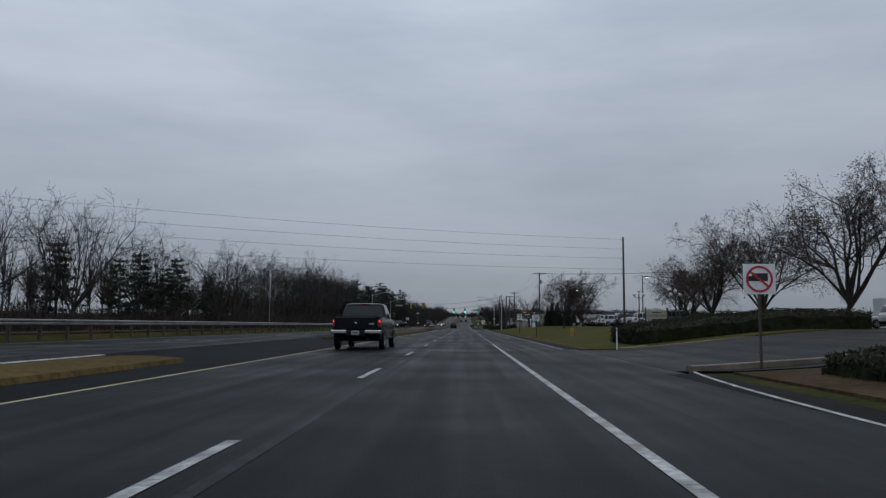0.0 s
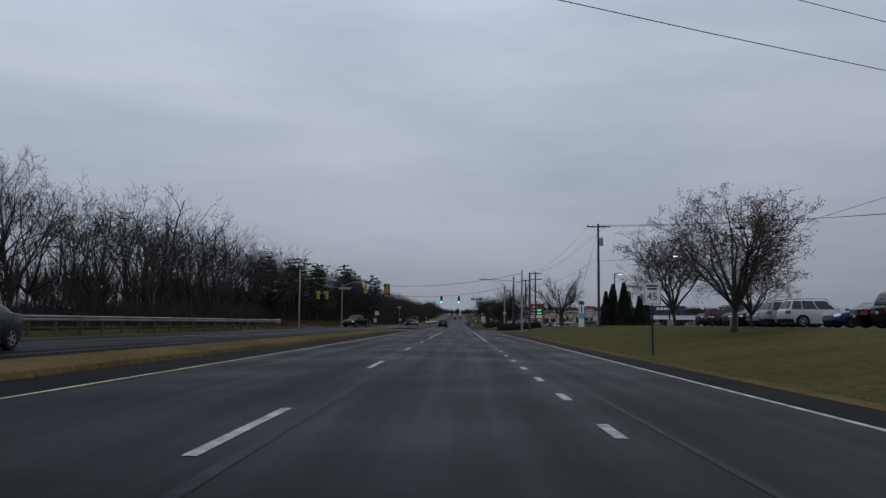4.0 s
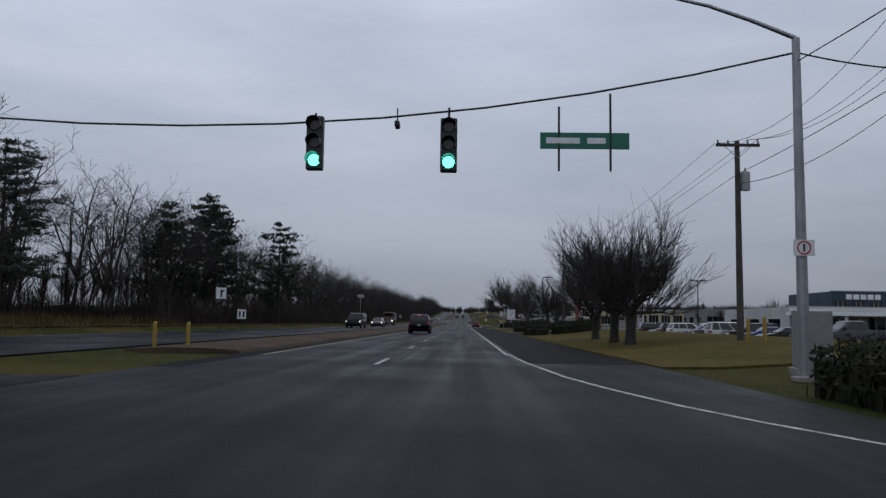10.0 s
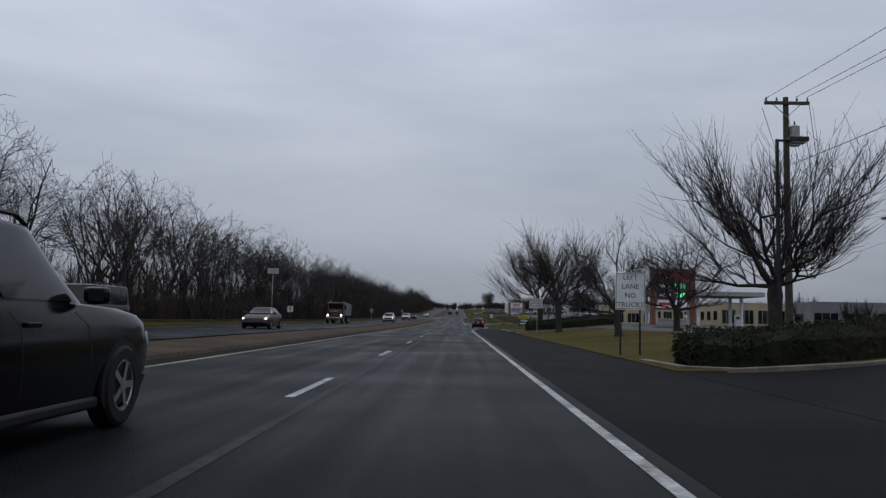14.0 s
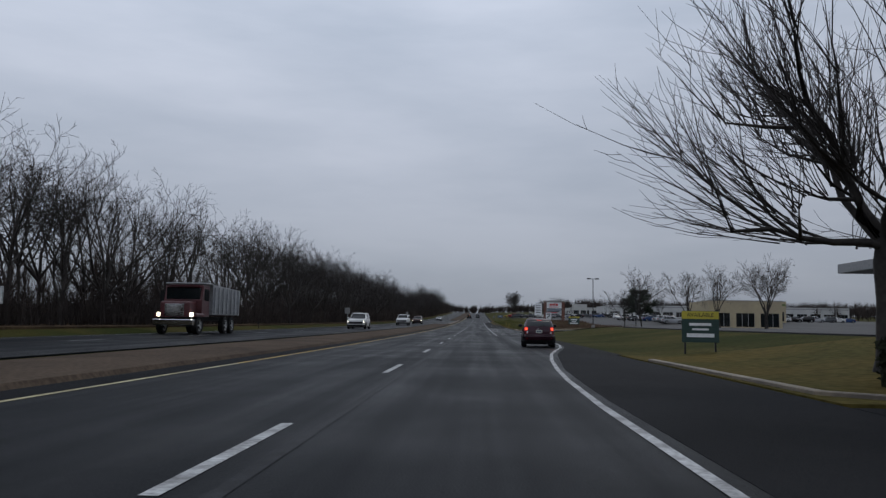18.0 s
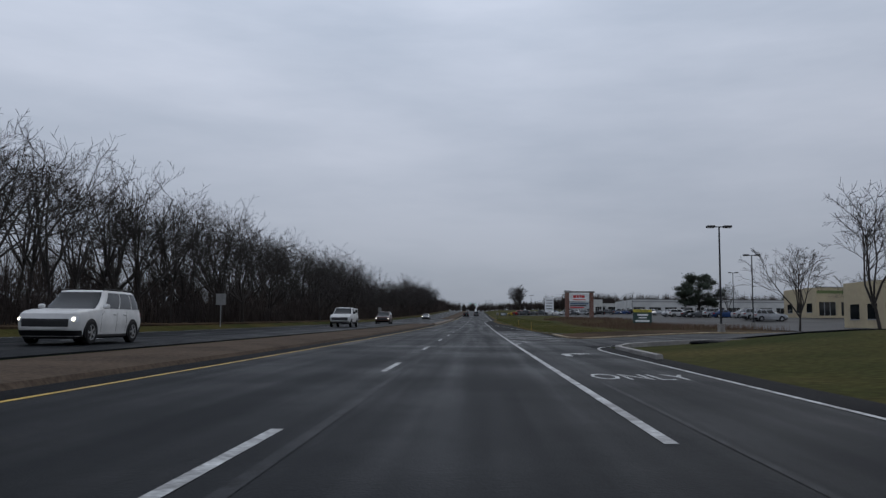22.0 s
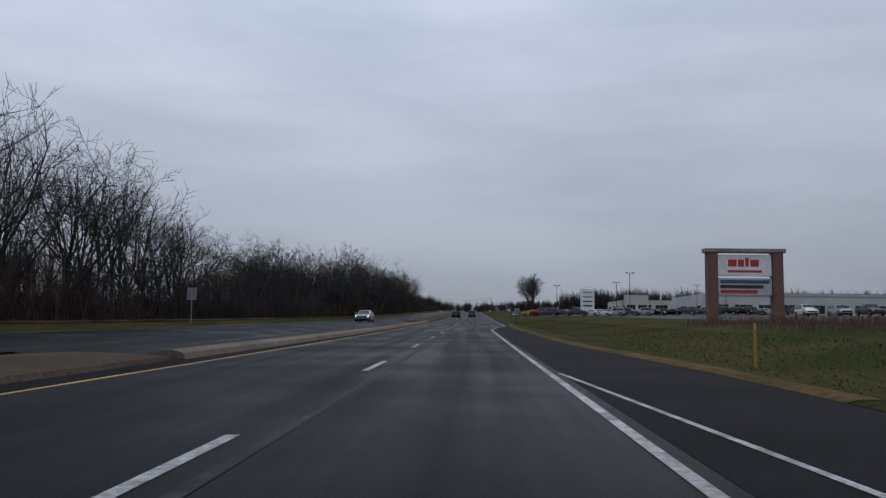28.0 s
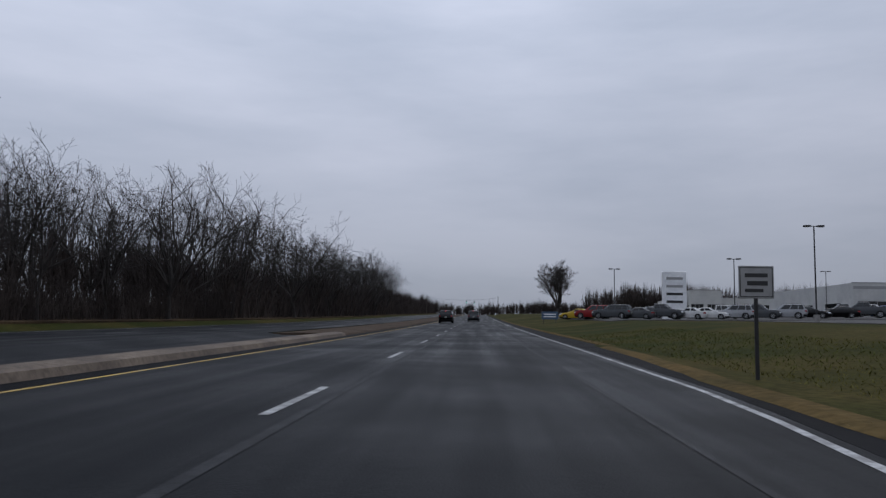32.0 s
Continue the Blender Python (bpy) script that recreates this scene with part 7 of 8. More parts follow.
words(pn, zc, ("LEFT", "LANE", "NO", "TRUCKS"), 0.235)
ob, pn, zc = road_sign("brake_retarder_sign", "white END BRAKE RETARDER PROHIBITED sign on a grey post", 7.0, 320.2, 1.2, 0.88, 3.05, (0.12,), pole=M_GALV)
words(pn, zc, ("END BRAKE", "RETARDER", "PROHIBITED"), 0.2, gap=1.25)
ob, pn, zc = road_sign("do_not_enter_sign", "round red do-not-enter sign on a post", 10.0, 326.0, 0.78, 0.78, 2.2, face=M_SIGN, border=False)
# this disc has a darker, greyer red than M_RED
part("red_disc", ring(0.36, 0.001, -0.009, zc), material("dark_greyish_red", (0.15, 0.03, 0.035), 0.5, vary=0.2, scale=8), pn, "dark greyish red disc")
part("white_bar", box(-0.25, 0.25, -0.013, -0.0095, zc - 0.05, zc + 0.05), M_SIGN, pn)
ob, pn, zc = road_sign("property_sign", "dark green sale board with yellow heading on two posts", 8.0, 345.2, 1.35, 1.15, 1.55, (-0.55, 0.55), face=material("board_green", (0.02, 0.05, 0.045), 0.5, vary=0.1, scale=6), border=False)
part("heading", box(-0.67, 0.67, -0.011, -0.006, zc + 0.28, zc + 0.56), material("board_yellow", (0.5, 0.42, 0.05), 0.5, vary=0.1, scale=6), pn, "yellow heading strip")
lettering("writing", "AVAILABLE", 0.2, M_INK, pn, pose(0, -0.013, zc + 0.42, 90))
bars(pn, zc, ((-0.4, 0.4, 0.08, 0.1), (-0.3, 0.3, -0.1, 0.07), (-0.5, 0.5, -0.32, 0.14)), M_SIGN)
ob, pn, zc = road_sign("road_edge_sign", "dark square sign on a thin post at the verge", 5.1, 582, 0.62, 0.58, 2.05, face=M_SIGNBACK)
bars(pn, zc, ((-0.2, 0.2, 0.12, 0.07), (-0.16, 0.2, -0.02, 0.08), (-0.2, 0.12, -0.15, 0.06)))
ob, pn, zc = road_sign("turn_sign", "small white arrow sign on a thin dark post at the verge", 5.75, 383, 0.46, 0.6, 2.05)
bars(pn, zc, ((-0.15, 0.15, 0.17, 0.08), (-0.13, -0.07, -0.1, 0.12), (-0.08, 0.02, -0.04, 0.08), (0.0, 0.13, 0.02, 0.1)))
ob, pn, zc = road_sign("turn_sign", "small white curve sign on the opposite verge", -17.2, 235, 0.75, 0.8, 3.1)
bars(pn, zc, ((-0.05, 0.08, -0.08, 0.4), (-0.05, 0.2, 0.16, 0.14)))
ob, pn, zc = road_sign("notice_sign", "small white notice sign on the opposite verge", -18.6, 245.5, 0.75, 0.8, 1.7)
bars(pn, zc, ((-0.25, -0.08, 0.0, 0.5), (0.08, 0.25, 0.0, 0.5)))
ob, pn, zc = road_sign("notice_sign", "small white pictogram sign on the opposite verge", -21.0, 349, 0.75, 0.75, 1.9)
bars(pn, zc, ((-0.07, 0.07, 0.0, 0.5),))
ob, pn, zc = road_sign("route_sign", "grey sign on a tall steel post beyond the oncoming lanes", -20.3, 336, 1.2, 0.6, 6.0, face=M_SIGNBACK, pole=M_GALV, border=False, turn=12)
ob, pn, zc = road_sign("route_sign", "grey sign on a tall steel post beyond the oncoming lanes", -22, 89, 1.0, 0.5, 7.0, face=M_SIGNBACK, pole=M_GALV, border=False, turn=-8)
for x, yy, w in ((-20.6, 440, 0.8), (-20.6, 545, 0.7)):
    ob, pn, zc = road_sign("notice_sign", "grey back of a small sign at the wood's edge", x, yy, w, 0.9, 2.6, face=M_SIGNBACK, pole=M_GALV, border=False)
for x, yy, hh in ((6.5, 506, 1.0), (5.3, 458, 0.8), (-20.2, 388, 0.9), (-20.2, 520, 0.9)):
    ob = thing("marker_post", "thin dark marker post at the road's edge", "marker post", "marker posts", at=on(x, yy))
    part("post", box(-0.035, 0.035, -0.012, 0.012, -0.1, hh, 0.006), M_SIGYEL if yy in (506, 458) else M_DARKMETAL, ob)
    part("reflector", box(-0.03, 0.03, -0.017, -0.012, hh - 0.14, hh - 0.06), M_CHROME, ob)

# pedestrian sign and control cabinet at the signal
ob, pn, zc = road_sign("pedestrian_sign", "small white no-pedestrians sign on the signal mast", 6.75, 194.47, 0.42, 0.32, 2.75, (), border=False)
part("ring_symbol", ring(0.14, 0.11, -0.01, zc), M_RED, pn)
part("figure_bar", box(-0.02, 0.02, -0.01, -0.007, zc - 0.08, zc + 0.08), M_INK, pn)
ob = thing("signal_cabinet", "grey steel signal control cabinet on the grass", "cabinet", at=on(7.6, 196.2))
part("cabinet_body", box(-0.35, 0.35, -0.25, 0.25, 0.1, 1.35, 0.03), M_GALV, ob)
part("cabinet_door", box(-0.31, 0.31, -0.262, -0.25, 0.15, 1.3, 0.004), M_SIGNBACK, ob)
part("plinth", box(-0.4, 0.4, -0.3, 0.3, -0.1, 0.1, 0.02), M_CONCRETE, ob)
for x, yy in ((10.9, 209.5), (11.6, 209.7), (-10.2, 205), (-9.6, 206.5)):
    ob = thing("bollard", "yellow steel bollard on the verge", "bollard", "yellow bollards", at=on(x, yy))
    part("tube", tube([(0, 0, -0.1), (0, 0, 0.9), (0, 0, 0.95)], [0.07, 0.07, 0.03], 12), M_SIGYEL, ob)

# hydrant
ob = thing("fire_hydrant", "small yellow fire hydrant on the grass", "hydrant", at=on(9.0, 68.6))
part("barrel", tube([(0, 0, -0.1), (0, 0, 0.05), (0, 0, 0.06), (0, 0, 0.5)], [0.15, 0.15, 0.1, 0.1], 12), M_SIGYEL, ob)
part("bonnet", tube([(0, 0, 0.5), (0, 0, 0.53), (0, 0, 0.62), (0, 0, 0.68)], [0.13, 0.13, 0.08, 0.03], 12), M_SIGYEL, ob)
for s in (-1, 1):
    part("outlet", tube([(0, 0, 0.38), (s * 0.18, 0, 0.38)], [0.06, 0.055], 10), M_SIGYEL, ob)

# lot lamps
def lot_lamp(x, y, h, heads, label, lit=False, dark=M_DARKMETAL):
    ob = thing("car_park_lamp", label, "lamp post", "car park lamps", at=on(x, y))
    part("concrete_base", tube([(0, 0, -0.1), (0, 0, 0.6)], [0.25, 0.25], 12), M_CONCRETE, ob)
    part("mast", tube([(0, 0, 0.55), (0, 0, h)], [0.075, 0.055], 8), dark, ob)
    for s in heads:
        part("bracket", box(*sorted((0, s * 0.35)), -0.03, 0.03, h - 0.06, h), dark, ob)
        hd = part("lamp_head", box(*sorted((s * 0.3, s * 0.85)), -0.2, 0.2, h - 0.08, h + 0.06, 0.02), dark, ob)
        part("diffuser", box(*sorted((s * 0.36, s * 0.8)), -0.16, 0.16, h - 0.1, h - 0.081), M_GLOW if lit else M_SIGN, hd)
    return ob


lot_lamp(22.0, 100.5, 6.3, (1,), "dark lamp post with a single lit shoebox head", True)
lot_lamp(17.5, 122.5, 6.4, (1,), "dark lamp post with a single shoebox head")
lot_lamp(19.5, 146, 6.6, (1,), "dark lamp post with a single lit shoebox head", True)
lot_lamp(17.5, 162, 5.9, (1,), "dark lamp post with a single lit shoebox head", True)
lot_lamp(26, 268, 6.5, (-1, 1), "slim lamp post with two heads")
lot_lamp(9.2, 271.6, 6.2, (1,), "dark lamp post among bare branches")
lot_lamp(28, 300, 8.5, (-1, 1), "slim lamp post with two heads")
lot_lamp(11.3, 331.5, 8.4, (), "bare slim grey pole behind the hedge", dark=M_GALV)
lot_lamp(16.5, 432.5, 7.3, (-1, 1), "tall dark lamp post with two flat heads")
lot_lamp(28, 460, 7.5, (-1, 1), "tall dark lamp post with two flat heads")
lot_lamp(45, 520, 8, (-1, 1), "tall dark lamp post with two flat heads")
lot_lamp(60, 600, 9, (-1, 1), "tall dark lamp post with two flat heads")
lot_lamp(29, 637, 8.2, (-1, 1), "tall dark lamp post with two flat heads")
lot_lamp(32, 668, 7.5, (-1, 1), "tall dark lamp post with two flat heads")
lot_lamp(21, 690, 7.5, (-1, 1), "tall dark lamp post with two flat heads")
lot_lamp(55, 664, 7.5, (-1, 1), "tall dark lamp post with two flat heads")
lot_lamp(62, 712, 8, (-1, 1), "tall dark lamp post with two flat heads")

# ornamental globe lamps and the town sign
def globe_lamp(x, y):
    green = material("lamp_green", (0.012, 0.05, 0.04), 0.45, 0.3, vary=0.15, scale=8)
    ob = thing("globe_lamp", "dark green ornamental lamp post with white globes", "lamp post", "globe lamps", at=on(x, y))
    part("pedestal", tube([(0, 0, -0.1), (0, 0, 0.25), (0, 0, 0.3), (0, 0, 0.6), (0, 0, 0.7)], [0.22, 0.22, 0.15, 0.12, 0.07], 12), green, ob)
    part("shaft", tube([(0, 0, 0.65), (0, 0, 3.0)], [0.06, 0.045], 10), green, ob)
    part("arm", tube([(-0.4, 0, 2.75), (-0.2, 0, 2.6), (0, 0, 2.7), (0.2, 0, 2.6), (0.4, 0, 2.75)], 0.025, 7), green, ob)
    for gx, gz in ((-0.4, 2.9), (0.4, 2.9), (0, 3.2)):
        bm = bmesh.new()
        bmesh.ops.create_icosphere(bm, subdivisions=2, radius=0.15)
        bmesh.ops.translate(bm, verts=bm.verts, vec=(gx, 0, gz))
        part("globe", bm, M_SIGN, ob, "white glass globe", smooth=True)


for x, yy in ((15.0, 70), (18.4, 71)):
    globe_lamp(x, yy)
ob = thing("town_sign", "cream town sign on dark posts between globe lamps", "sign", at=on(16.8, 71.4))
cream = material("cream_board", (0.45, 0.42, 0.33), 0.55, vary=0.12, scale=6)
for px in (-0.95, 0.95):
    part("post", box(px - 0.06, px + 0.06, -0.06, 0.06, -0.2, 1.75, 0.01), M_POLE, ob)
pn = part("board", prism([(-0.04, 0.75), (0.04, 0.75), (0.04, 1.5), (-0.04, 1.5)], -0.9, 0.9), cream, ob)
part("arched_top", tube([(-0.5, 0, 1.5), (-0.3, 0, 1.62), (0, 0, 1.68), (0.3, 0, 1.62), (0.5, 0, 1.5)], 0.05, 6), cream, ob)
lettering("writing", "LEWISBURG", 0.27, M_INK, pn, pose(0, -0.042, 1.02, 90))
part("writing_bar", box(-0.4, 0.4, -0.046, -0.04, 1.27, 1.35), M_INK, pn)

# guard rail beyond the oncoming lanes
rail = thing("guard_rail", "galvanised steel guard rail on posts", "guard rail", at=None)
beam = [(0.0, 0.55), (0.05, 0.58), (0.05, 0.65), (0.0, 0.69), (0.05, 0.73), (0.05, 0.80), (0.0, 0.83), (-0.02, 0.83), (-0.02, 0.55)]
for i in range(14):
    y0, y1 = -60 + i * 15.6, -60 + (i + 1) * 15.6
    bm = bmesh.new()
    a = [bm.verts.new((-20.1 + x, y0, z + 0.42)) for x, z in beam]
    b = [bm.verts.new((-20.1 + x, y1 - 0.02, z + 0.42)) for x, z in beam]
    for k in range(len(beam)):
        bm.faces.new((a[k], a[(k + 1) % len(beam)], b[(k + 1) % len(beam)], b[k]))
    part("beam", bm, M_RAIL, rail)
    for k in range(6):
        yy = y0 + 1.3 + k * 2.6
        part("post", box(-20.28, -20.12, yy - 0.05, yy + 0.05, 0.0, 1.2), M_POLE, rail)
part("end_terminal", box(-20.35, -19.95, 158.4, 159.2, 0.85, 1.3, 0.05), M_GALV, rail, "blunt end terminal")

# guy wire of the pole at the corner, with its yellow sleeve
ob = thing("guy_wire", "thin steel guy wire with a yellow sleeve at its foot", "cable", at=on(10.6, 149))
gz = height(13.7, 150.5) + 9.7 - height(10.6, 149)
part("strand", tube([(0, 0, -0.1), (3.1, 1.5, gz)], 0.012, 5), M_WIRE, ob)
part("sleeve", tube([(0, 0, 0.0), (0.62, 0.3, gz * 0.2)], 0.035, 6), M_SIGYEL, ob, "yellow plastic sleeve")

# ---- buildings and large signs beyond the verge ----
def shop(name, label, x0, x1, y0, y1, h, wall, bays, canopy=0.0, band=None, roof=M_ROOF, glass_h=2.4):
    """A flat-roofed commercial building: walls, parapet, shop windows with frames, and a canopy on posts."""
    z = height((x0 + x1) / 2, y0)
    ob = thing(name, label, "building", at=pose(0, 0, z))
    t = 0.3
    part("wall_side", box(x0, x0 + t, y0 + t, y1, -1.5, h), wall, ob)
    part("wall_side", box(x1 - t, x1, y0 + t, y1, -1.5, h), wall, ob)
    part("wall_back", box(x0 + t, x1 - t, y1 - t, y1, -1.5, h), wall, ob)
    part("roof", box(x0 + t, x1 - t, y0 + t, y1 - t, h - 0.5, h - 0.3), roof, ob)
    # front wall with real openings
    w = (x1 - x0) / bays
    part("wall_front", box(x0, x1, y0, y0 + t, glass_h + 0.2, h), wall, ob)
    part("wall_front", box(x0, x1, y0, y0 + t, -1.5, 0.35), wall, ob)
    for i in range(bays + 1):
        xc = x0 + i * w
        a, b = max(x0, xc - w * 0.12), min(x1, xc + w * 0.12)
        part("pier", box(a, b, y0 + 0.003, y0 + t, 0.35, glass_h + 0.2), wall, ob)
    for i in range(bays):
        a, b = x0 + (i + 0.12) * w, x0 + (i + 0.88) * w
        win = part("window", box(a, b, y0 + 0.14, y0 + 0.17, 0.35, glass_h + 0.2), M_GLASS, ob, "dark shop window")
        for k in range(4):
            xx = a + (b - a) * k / 3
            part("mullion", box(max(a, xx - 0.04), min(b, xx + 0.04), y0 + 0.1, y0 + 0.14, 0.35, glass_h + 0.2), M_SIGNBACK, win)
    for k in range(3):
        a = y0 + (y1 - y0) * (0.12 + 0.3 * k)
        win = part("window", box(x0 - 0.02, x0 + 0.01, a, a + (y1 - y0) * 0.16, 0.9, min(glass_h, 2.4)), M_GLASS, ob, "dark side window")
        part("window_frame", box(x0 - 0.05, x0 - 0.021, a - 0.06, a + (y1 - y0) * 0.16 + 0.06, 0.8, 0.9), M_SIGNBACK, win)
    part("coping", box(x0 - 0.06, x1 + 0.06, y0 - 0.06, y0 + t + 0.06, h, h + 0.12), M_SIGNBACK, ob)
    if band:
        part("fascia", box(x0 + 0.1, x1 - 0.1, y0 - 0.03, y0 - 0.002, h - 1.0, h - 0.5), band, ob, "coloured fascia band")
    if canopy:
        part("canopy", box(x0 - 0.4, x1 + 0.4, y0 - canopy, y0 - 0.07, glass_h + 0.35, glass_h + 0.75), M_SIGN, ob, "white flat canopy")
        n = max(2, int((x1 - x0) / 5))
        for i in range(n + 1):
            xx = x0 + (x1 - x0) * i / n
            part("column", box(xx - 0.15, xx + 0.15, y0 - canopy + 0.2, y0 - canopy + 0.5, -1.2, glass_h + 0.35), M_WALLW, ob)
    return ob


def sign_bars(ob, x0, y, z0, bars_, mat):
    for a, b, lo, hi in bars_:
        part("sign_shape", box(x0 + a, x0 + b, y - 0.06, y - 0.035, z0 + lo, z0 + hi), mat, ob)


clinic = shop("shop_building", "long pale shop building with a white canopy and columns", 36, 92, 268, 290, 3.7, M_WALLW, 14, canopy=2.6)
sign_bars(clinic, 58, 268, 3.2, ((0, 0.9, 0, 0.4), (1.1, 1.9, 0.0, 0.4), (2.1, 3.0, 0.0, 0.4)), M_RED)
blue = shop("office_building", "dark blue glazed office block behind the shops", 52, 62, 293, 308, 6.6, paint_of("slate", (0.035, 0.06, 0.085), 0.5), 4, glass_h=5.0)
sign_bars(blue, 54, 293, 5.5, ((0, 0.8, 0, 0.7), (1.0, 1.8, 0, 0.7), (2.0, 2.8, 0, 0.7), (3.0, 3.8, 0, 0.7), (4.0, 4.8, 0, 0.7)), M_SIGN)
shop("shop_building", "grey low shop building beyond the car park", 66, 120, 400, 425, 4.6, material("grey_wall", (0.20, 0.20, 0.20), 0.75, vary=0.1, scale=2, second=(0.15, 0.15, 0.155), scale2=0.3), 9)
shop("restaurant_building", "tan restaurant building with olive roof band", 56, 74, 512, 526, 5.0, M_WALLT, 5, band=material("olive_band", (0.12, 0.16, 0.05), 0.6, vary=0.1, scale=4))
shop("store_building", "tan block-shaped store at the far side of a car park", 38, 50, 450, 462, 4.6, M_WALLT, 3)
shop("supermarket_building", "very long low white supermarket building", 62, 175, 702, 740, 5.6, M_WALLW, 18, band=M_SIGNBACK)
shop("dealership_building", "low white car dealership building with a raised entrance", 52, 120, 772, 800, 4.2, M_WALLW, 12)
shop("entrance_block", "raised white entrance block of the dealership", 53, 61, 769.5, 771.9, 6.0, M_WALLW, 2)
shop("shop_building", "pale low building behind parked cars", 70, 130, 118, 140, 5.0, M_WALLW, 8)

# fuel station canopy
ob = thing("fuel_canopy", "flat grey fuel station canopy with a yellow corner on columns", "canopy", at=on(36, 372))
part("canopy_roof", box(-9, 9, -5, 5, 4.3, 5.0, 0.03), M_SIGNBACK, ob)
part("canopy_edge", box(-9.05, 9.05, -5.06, -5.0, 4.35, 4.95), material("canopy_grey", (0.30, 0.31, 0.30), 0.5, vary=0.12, scale=4), ob, "grey edge")
part("yellow_corner", box(-9.06, -5.5, -5.075, -5.061, 4.4, 4.9), material("fuel_yellow", (0.22, 0.20, 0.06), 0.5, vary=0.1, scale=4), ob, "dull yellow corner panel")
for x in (-6.5, 0, 6.5):
    for y2 in (-2.5, 2.5):
        part("column", box(x - 0.2, x + 0.2, y2 - 0.2, y2 + 0.2, -0.3, 4.3, 0.02), M_SIGN, ob)
    pump = part("fuel_pump", box(x - 0.4, x + 0.4, -0.9, -0.3, -0.1, 1.7, 0.04), M_SIGN, ob)
    part("pump_screen", box(x - 0.25, x + 0.25, -0.92, -0.9, 1.0, 1.4), M_INK, pump)
shop("kiosk_building", "small tan fuel station shop", 44, 56, 384, 396, 3.7, M_WALLT, 4)

# fuel price sign
ob = thing("price_sign", "tall brown and red fuel price sign with green digits", "sign", at=on(26.0, 346))
for x in (-2.4, 2.4):
    part("column", box(x - 0.3, x + 0.3, -0.25, 0.25, -0.3, 7.0, 0.03), M_BRICK, ob)
part("board", box(-2.1, 2.1, -0.18, 0.18, 1.8, 6.8, 0.03), material("price_board", (0.16, 0.05, 0.04), 0.5, vary=0.12, scale=4), ob)
for z, c in ((5.8, M_RED), (4.7, M_INK), (3.6, M_INK), (2.5, M_SIGN)):
    p = part("price_panel", box(-1.95, 1.95, -0.2, -0.181, z - 0.42, z + 0.5), c, ob)
    if c is M_INK:
        for k in range(3):
            part("digit_bar", box(0.2 + k * 0.5, 0.55 + k * 0.5, -0.21, -0.201, z - 0.25, z + 0.3), material("digit_green", (0.02, 0.3, 0.12), 0.4, emit=(0.1, 0.9, 0.35), power=0.9), p, "green lit digit")
    part("writing_bar", box(-1.7, -0.3, -0.21, -0.201, z - 0.15, z + 0.2), M_SIGN if c is not M_SIGN else M_RED, p)

# clinic signs on the corner
ob = thing("pylon_sign", "narrow blue and white pylon sign on the grass", "sign", at=on(13.4, 160))
part("pylon", box(-0.3, 0.3, -0.1, 0.1, -0.2, 2.9, 0.02), M_SIGN, ob)
part("blue_head", box(-0.302, 0.302, -0.105, -0.1, 2.45, 2.85), M_BLUE, ob, "blue head panel")
part("blue_foot", box(-0.302, 0.302, -0.105, -0.1, 0.9, 1.5), material("pale_blue", (0.16, 0.36, 0.5), 0.5), ob, "pale blue panel")
part("writing_bar", box(-0.06, 0.06, -0.109, -0.105, 1.6, 2.3), M_BLUE, ob)
ob = thing("directory_sign", "grey directory sign with a red head on a brick base", "sign", at=on(14.4, 160.6))
part("panel", box(-0.48, 0.48, -0.08, 0.08, 0.9, 2.25, 0.02), M_SIGNBACK, ob)
part("red_head", box(-0.47, 0.47, -0.09, -0.08, 1.95, 2.22), M_RED, ob)
for k in range(4):
    part("writing_bar", box(-0.38, 0.3, -0.086, -0.08, 1.7 - k * 0.2, 1.78 - k * 0.2), M_SIGN, ob)
part("base_wall", box(-0.75, 0.75, -0.18, 0.18, -0.3, 0.62, 0.03), M_ROCK, ob, "stone base wall")
part("writing_bar", box(-0.55, 0.55, -0.19, -0.18, 0.25, 0.42), M_INK, ob)

# supermarket sign: brick columns, lintel and panels
ob = thing("supermarket_sign", "large supermarket sign between two brick columns", "sign", at=on(22.3, 554) @ Matrix.Diagonal((1, 1, 1.13, 1)))
for x in (-2.65, 2.65):
    part("brick_column", box(x - 0.42, x + 0.42, -0.42, 0.42, -0.5, 5.0), M_BRICKS, ob, "red brick column")
part("lintel", box(-3.3, 3.3, -0.5, 0.5, 5.0, 5.3, 0.05), M_CONCRETE, ob)
up_ = part("upper_panel", box(-2.2, 2.2, -0.22, 0.22, 3.3, 4.85, 0.03), M_SIGN, ob)
low = part("lower_panel", box(-2.2, 2.2, -0.2, 0.2, 1.9, 3.15, 0.03), material("panel_grey", (0.4, 0.43, 0.46), 0.5, vary=0.15, scale=3), ob)
for a, b, lo, hi in ((-1.35, -0.65, 3.98, 4.5), (-0.55, -0.05, 3.98, 4.5), (0.05, 0.35, 3.98, 4.62), (0.45, 1.15, 3.98, 4.5)):
    part("logo_shape", box(a, b, -0.232, -0.22, lo, hi, 0.0), M_RED, up_, "red logo shape")
part("writing_bar", box(-1.4, 1.4, -0.23, -0.22, 3.55, 3.72), M_RED, up_)
for k, c in ((0, M_BLUE), (1, M_INK), (2, M_RED)):
    part("tenant_strip", box(-2.0, 2.0 - 0.5 * k, -0.21, -0.2, 2.75 - k * 0.36, 3.0 - k * 0.36), c, low)

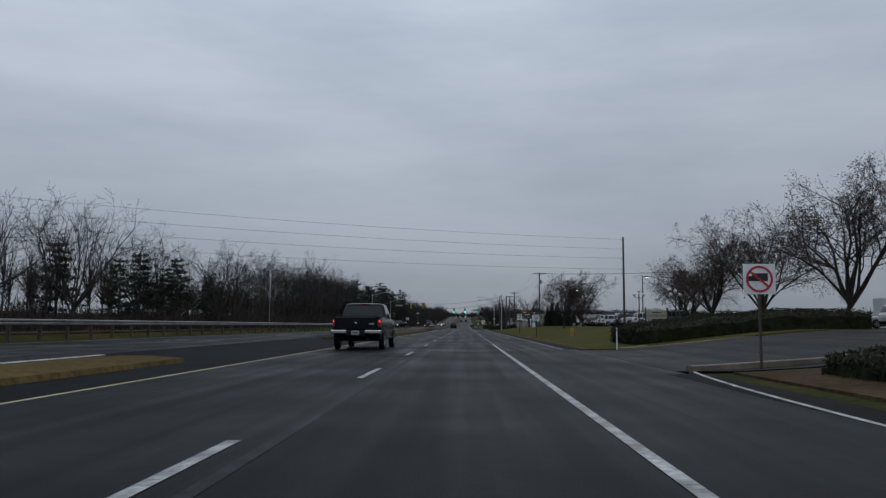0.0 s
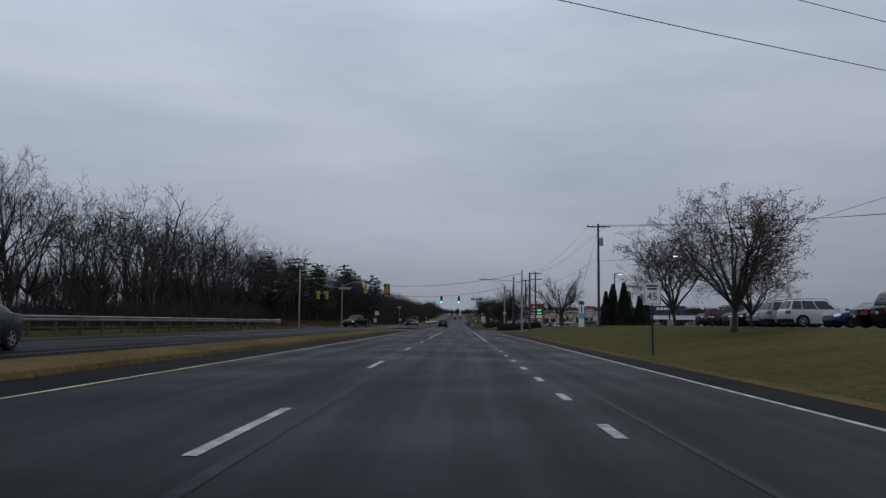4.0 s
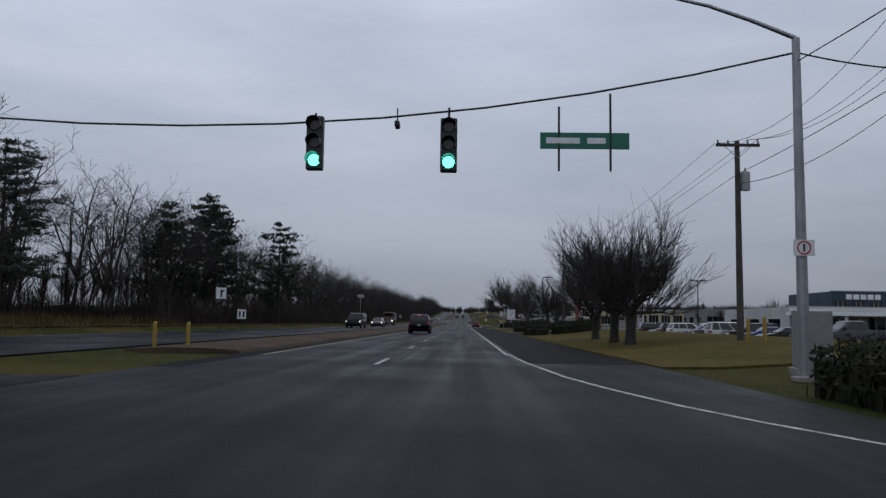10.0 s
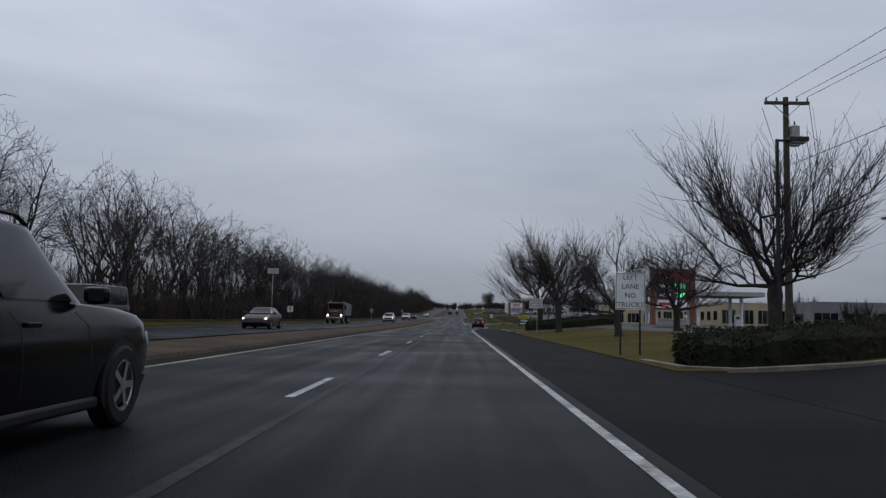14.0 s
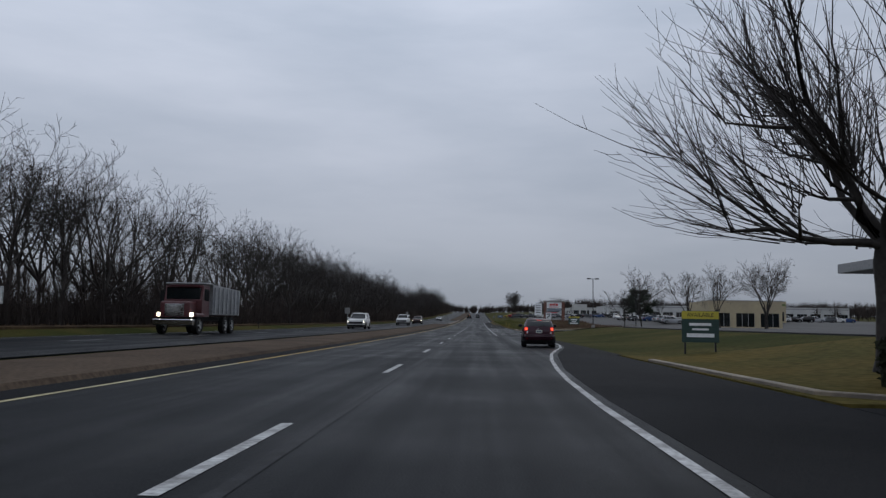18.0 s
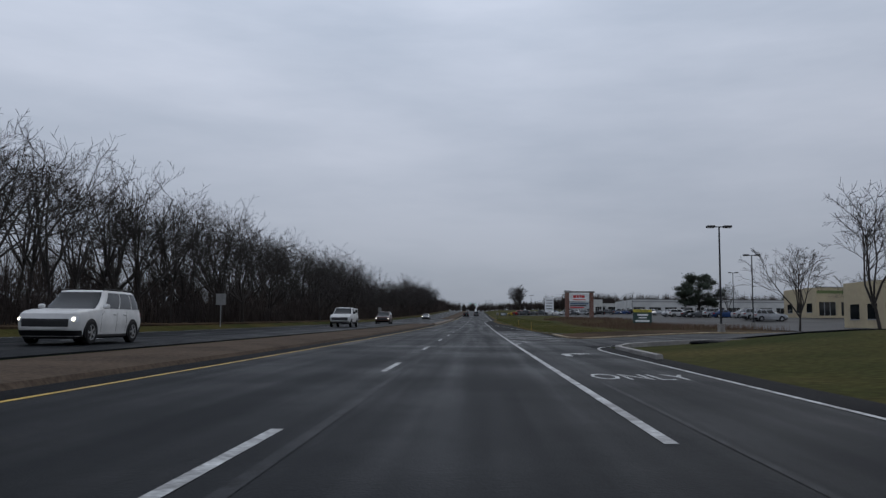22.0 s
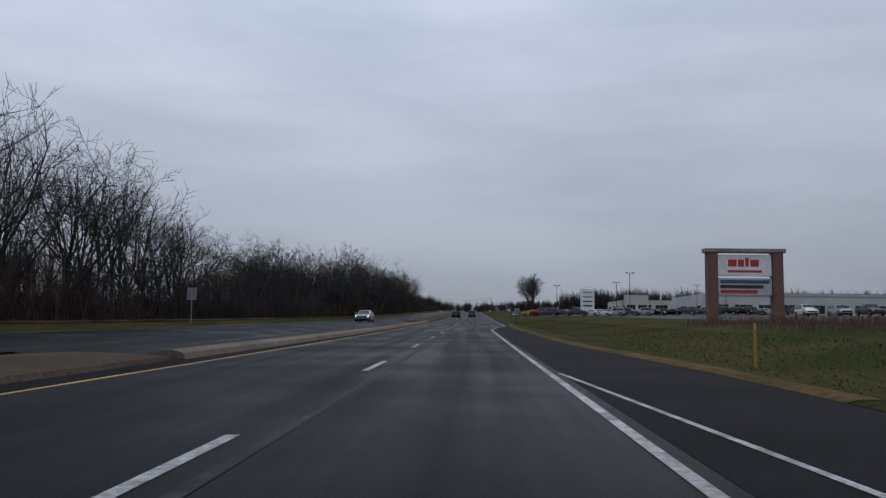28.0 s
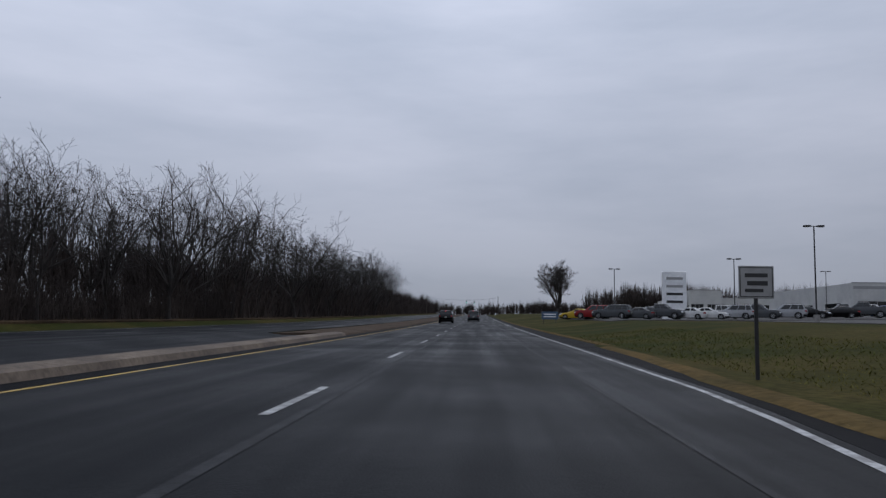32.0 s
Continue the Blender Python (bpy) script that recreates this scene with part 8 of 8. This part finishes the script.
# dealer sign, blue board, small board
ob = thing("dealer_sign", "tall white dealer sign with grey lettering bars", "sign", at=on(26.8, 677))
part("column", box(-1.6, 1.6, -0.3, 0.3, -0.3, 6.4, 0.06), M_SIGN, ob)
for k in range(4):
    part("writing_bar", box(-1.1, 1.1, -0.32, -0.3, 5.3 - k * 1.05, 5.65 - k * 1.05), M_INK if k in (2, 3) else M_SIGNBACK, ob)
ob = thing("blue_board_sign", "blue roadside board sign on two posts", "sign", at=on(9.6, 672))
part("board", box(-1.05, 1.05, -0.03, 0.03, 0.5, 1.5, 0.01), M_BLUE, ob)
for x in (-0.8, 0.8):
    part("post", box(x - 0.05, x + 0.05, 0.032, 0.12, -0.2, 1.5), M_POLE, ob)
for k in range(2):
    part("writing_bar", box(-0.8, 0.8, -0.036, -0.03, 1.1 - k * 0.32, 1.22 - k * 0.32), M_SIGN, ob)
ob = thing("green_board_sign", "dark green board sign with yellow strip in the weeds", "sign", at=on(17.3, 462.5, 5))
part("board", box(-1.0, 1.0, -0.03, 0.03, 0.5, 1.9, 0.01), MATS["board_green"], ob)
part("heading", box(-1.0, 1.0, -0.036, -0.03, 1.62, 1.9), MATS["board_yellow"], ob)
for x in (-0.85, 0.85):
    part("post", box(x - 0.05, x + 0.05, 0.032, 0.12, -0.2, 1.9), M_POLE, ob)
part("writing_bar", box(-0.75, 0.75, -0.036, -0.03, 0.6, 0.8), M_SIGN, ob)
part("writing_bar", box(-0.55, 0.6, -0.036, -0.03, 1.25, 1.42), M_SIGN, ob)
part("writing_bar", box(-0.4, 0.45, -0.036, -0.03, 0.98, 1.1), M_SIGN, ob)
lettering("writing", "AVAILABLE", 0.27, M_INK, ob, pose(0, -0.038, 1.76, 90))

# signals far ahead on the same road
wire("signal_span_wire", (9, 905, height(9, 905) + 7.5), (-21, 905, height(-21, 905) + 7.2), 1.2, 0.03, "distant span wire with signals")
for x in (9, -21):
    utility_pole(x, 905, 8.2, label="distant wooden pole at a crossing")
for x in (-4.3, -1.0):
    signal(x, 905, rise(905) + 5.6, -1, 1.05, M_SIGDARK)
# culvert opening in the grass
bm = bmesh.new()
bmesh.ops.create_icosphere(bm, subdivisions=2, radius=1)
for vv in bm.verts:
    vv.co.z *= 0.25
    vv.co *= 1 + 0.2 * noise.noise(vv.co * 2)
solid("drain_mouth", bm, M_SHOULDER, "dark wet drain hollow in the grass", "drain", at=on(9.6, 411.0, 0, -0.06) @ Matrix.Diagonal((0.9, 0.35, 0.5, 1)))
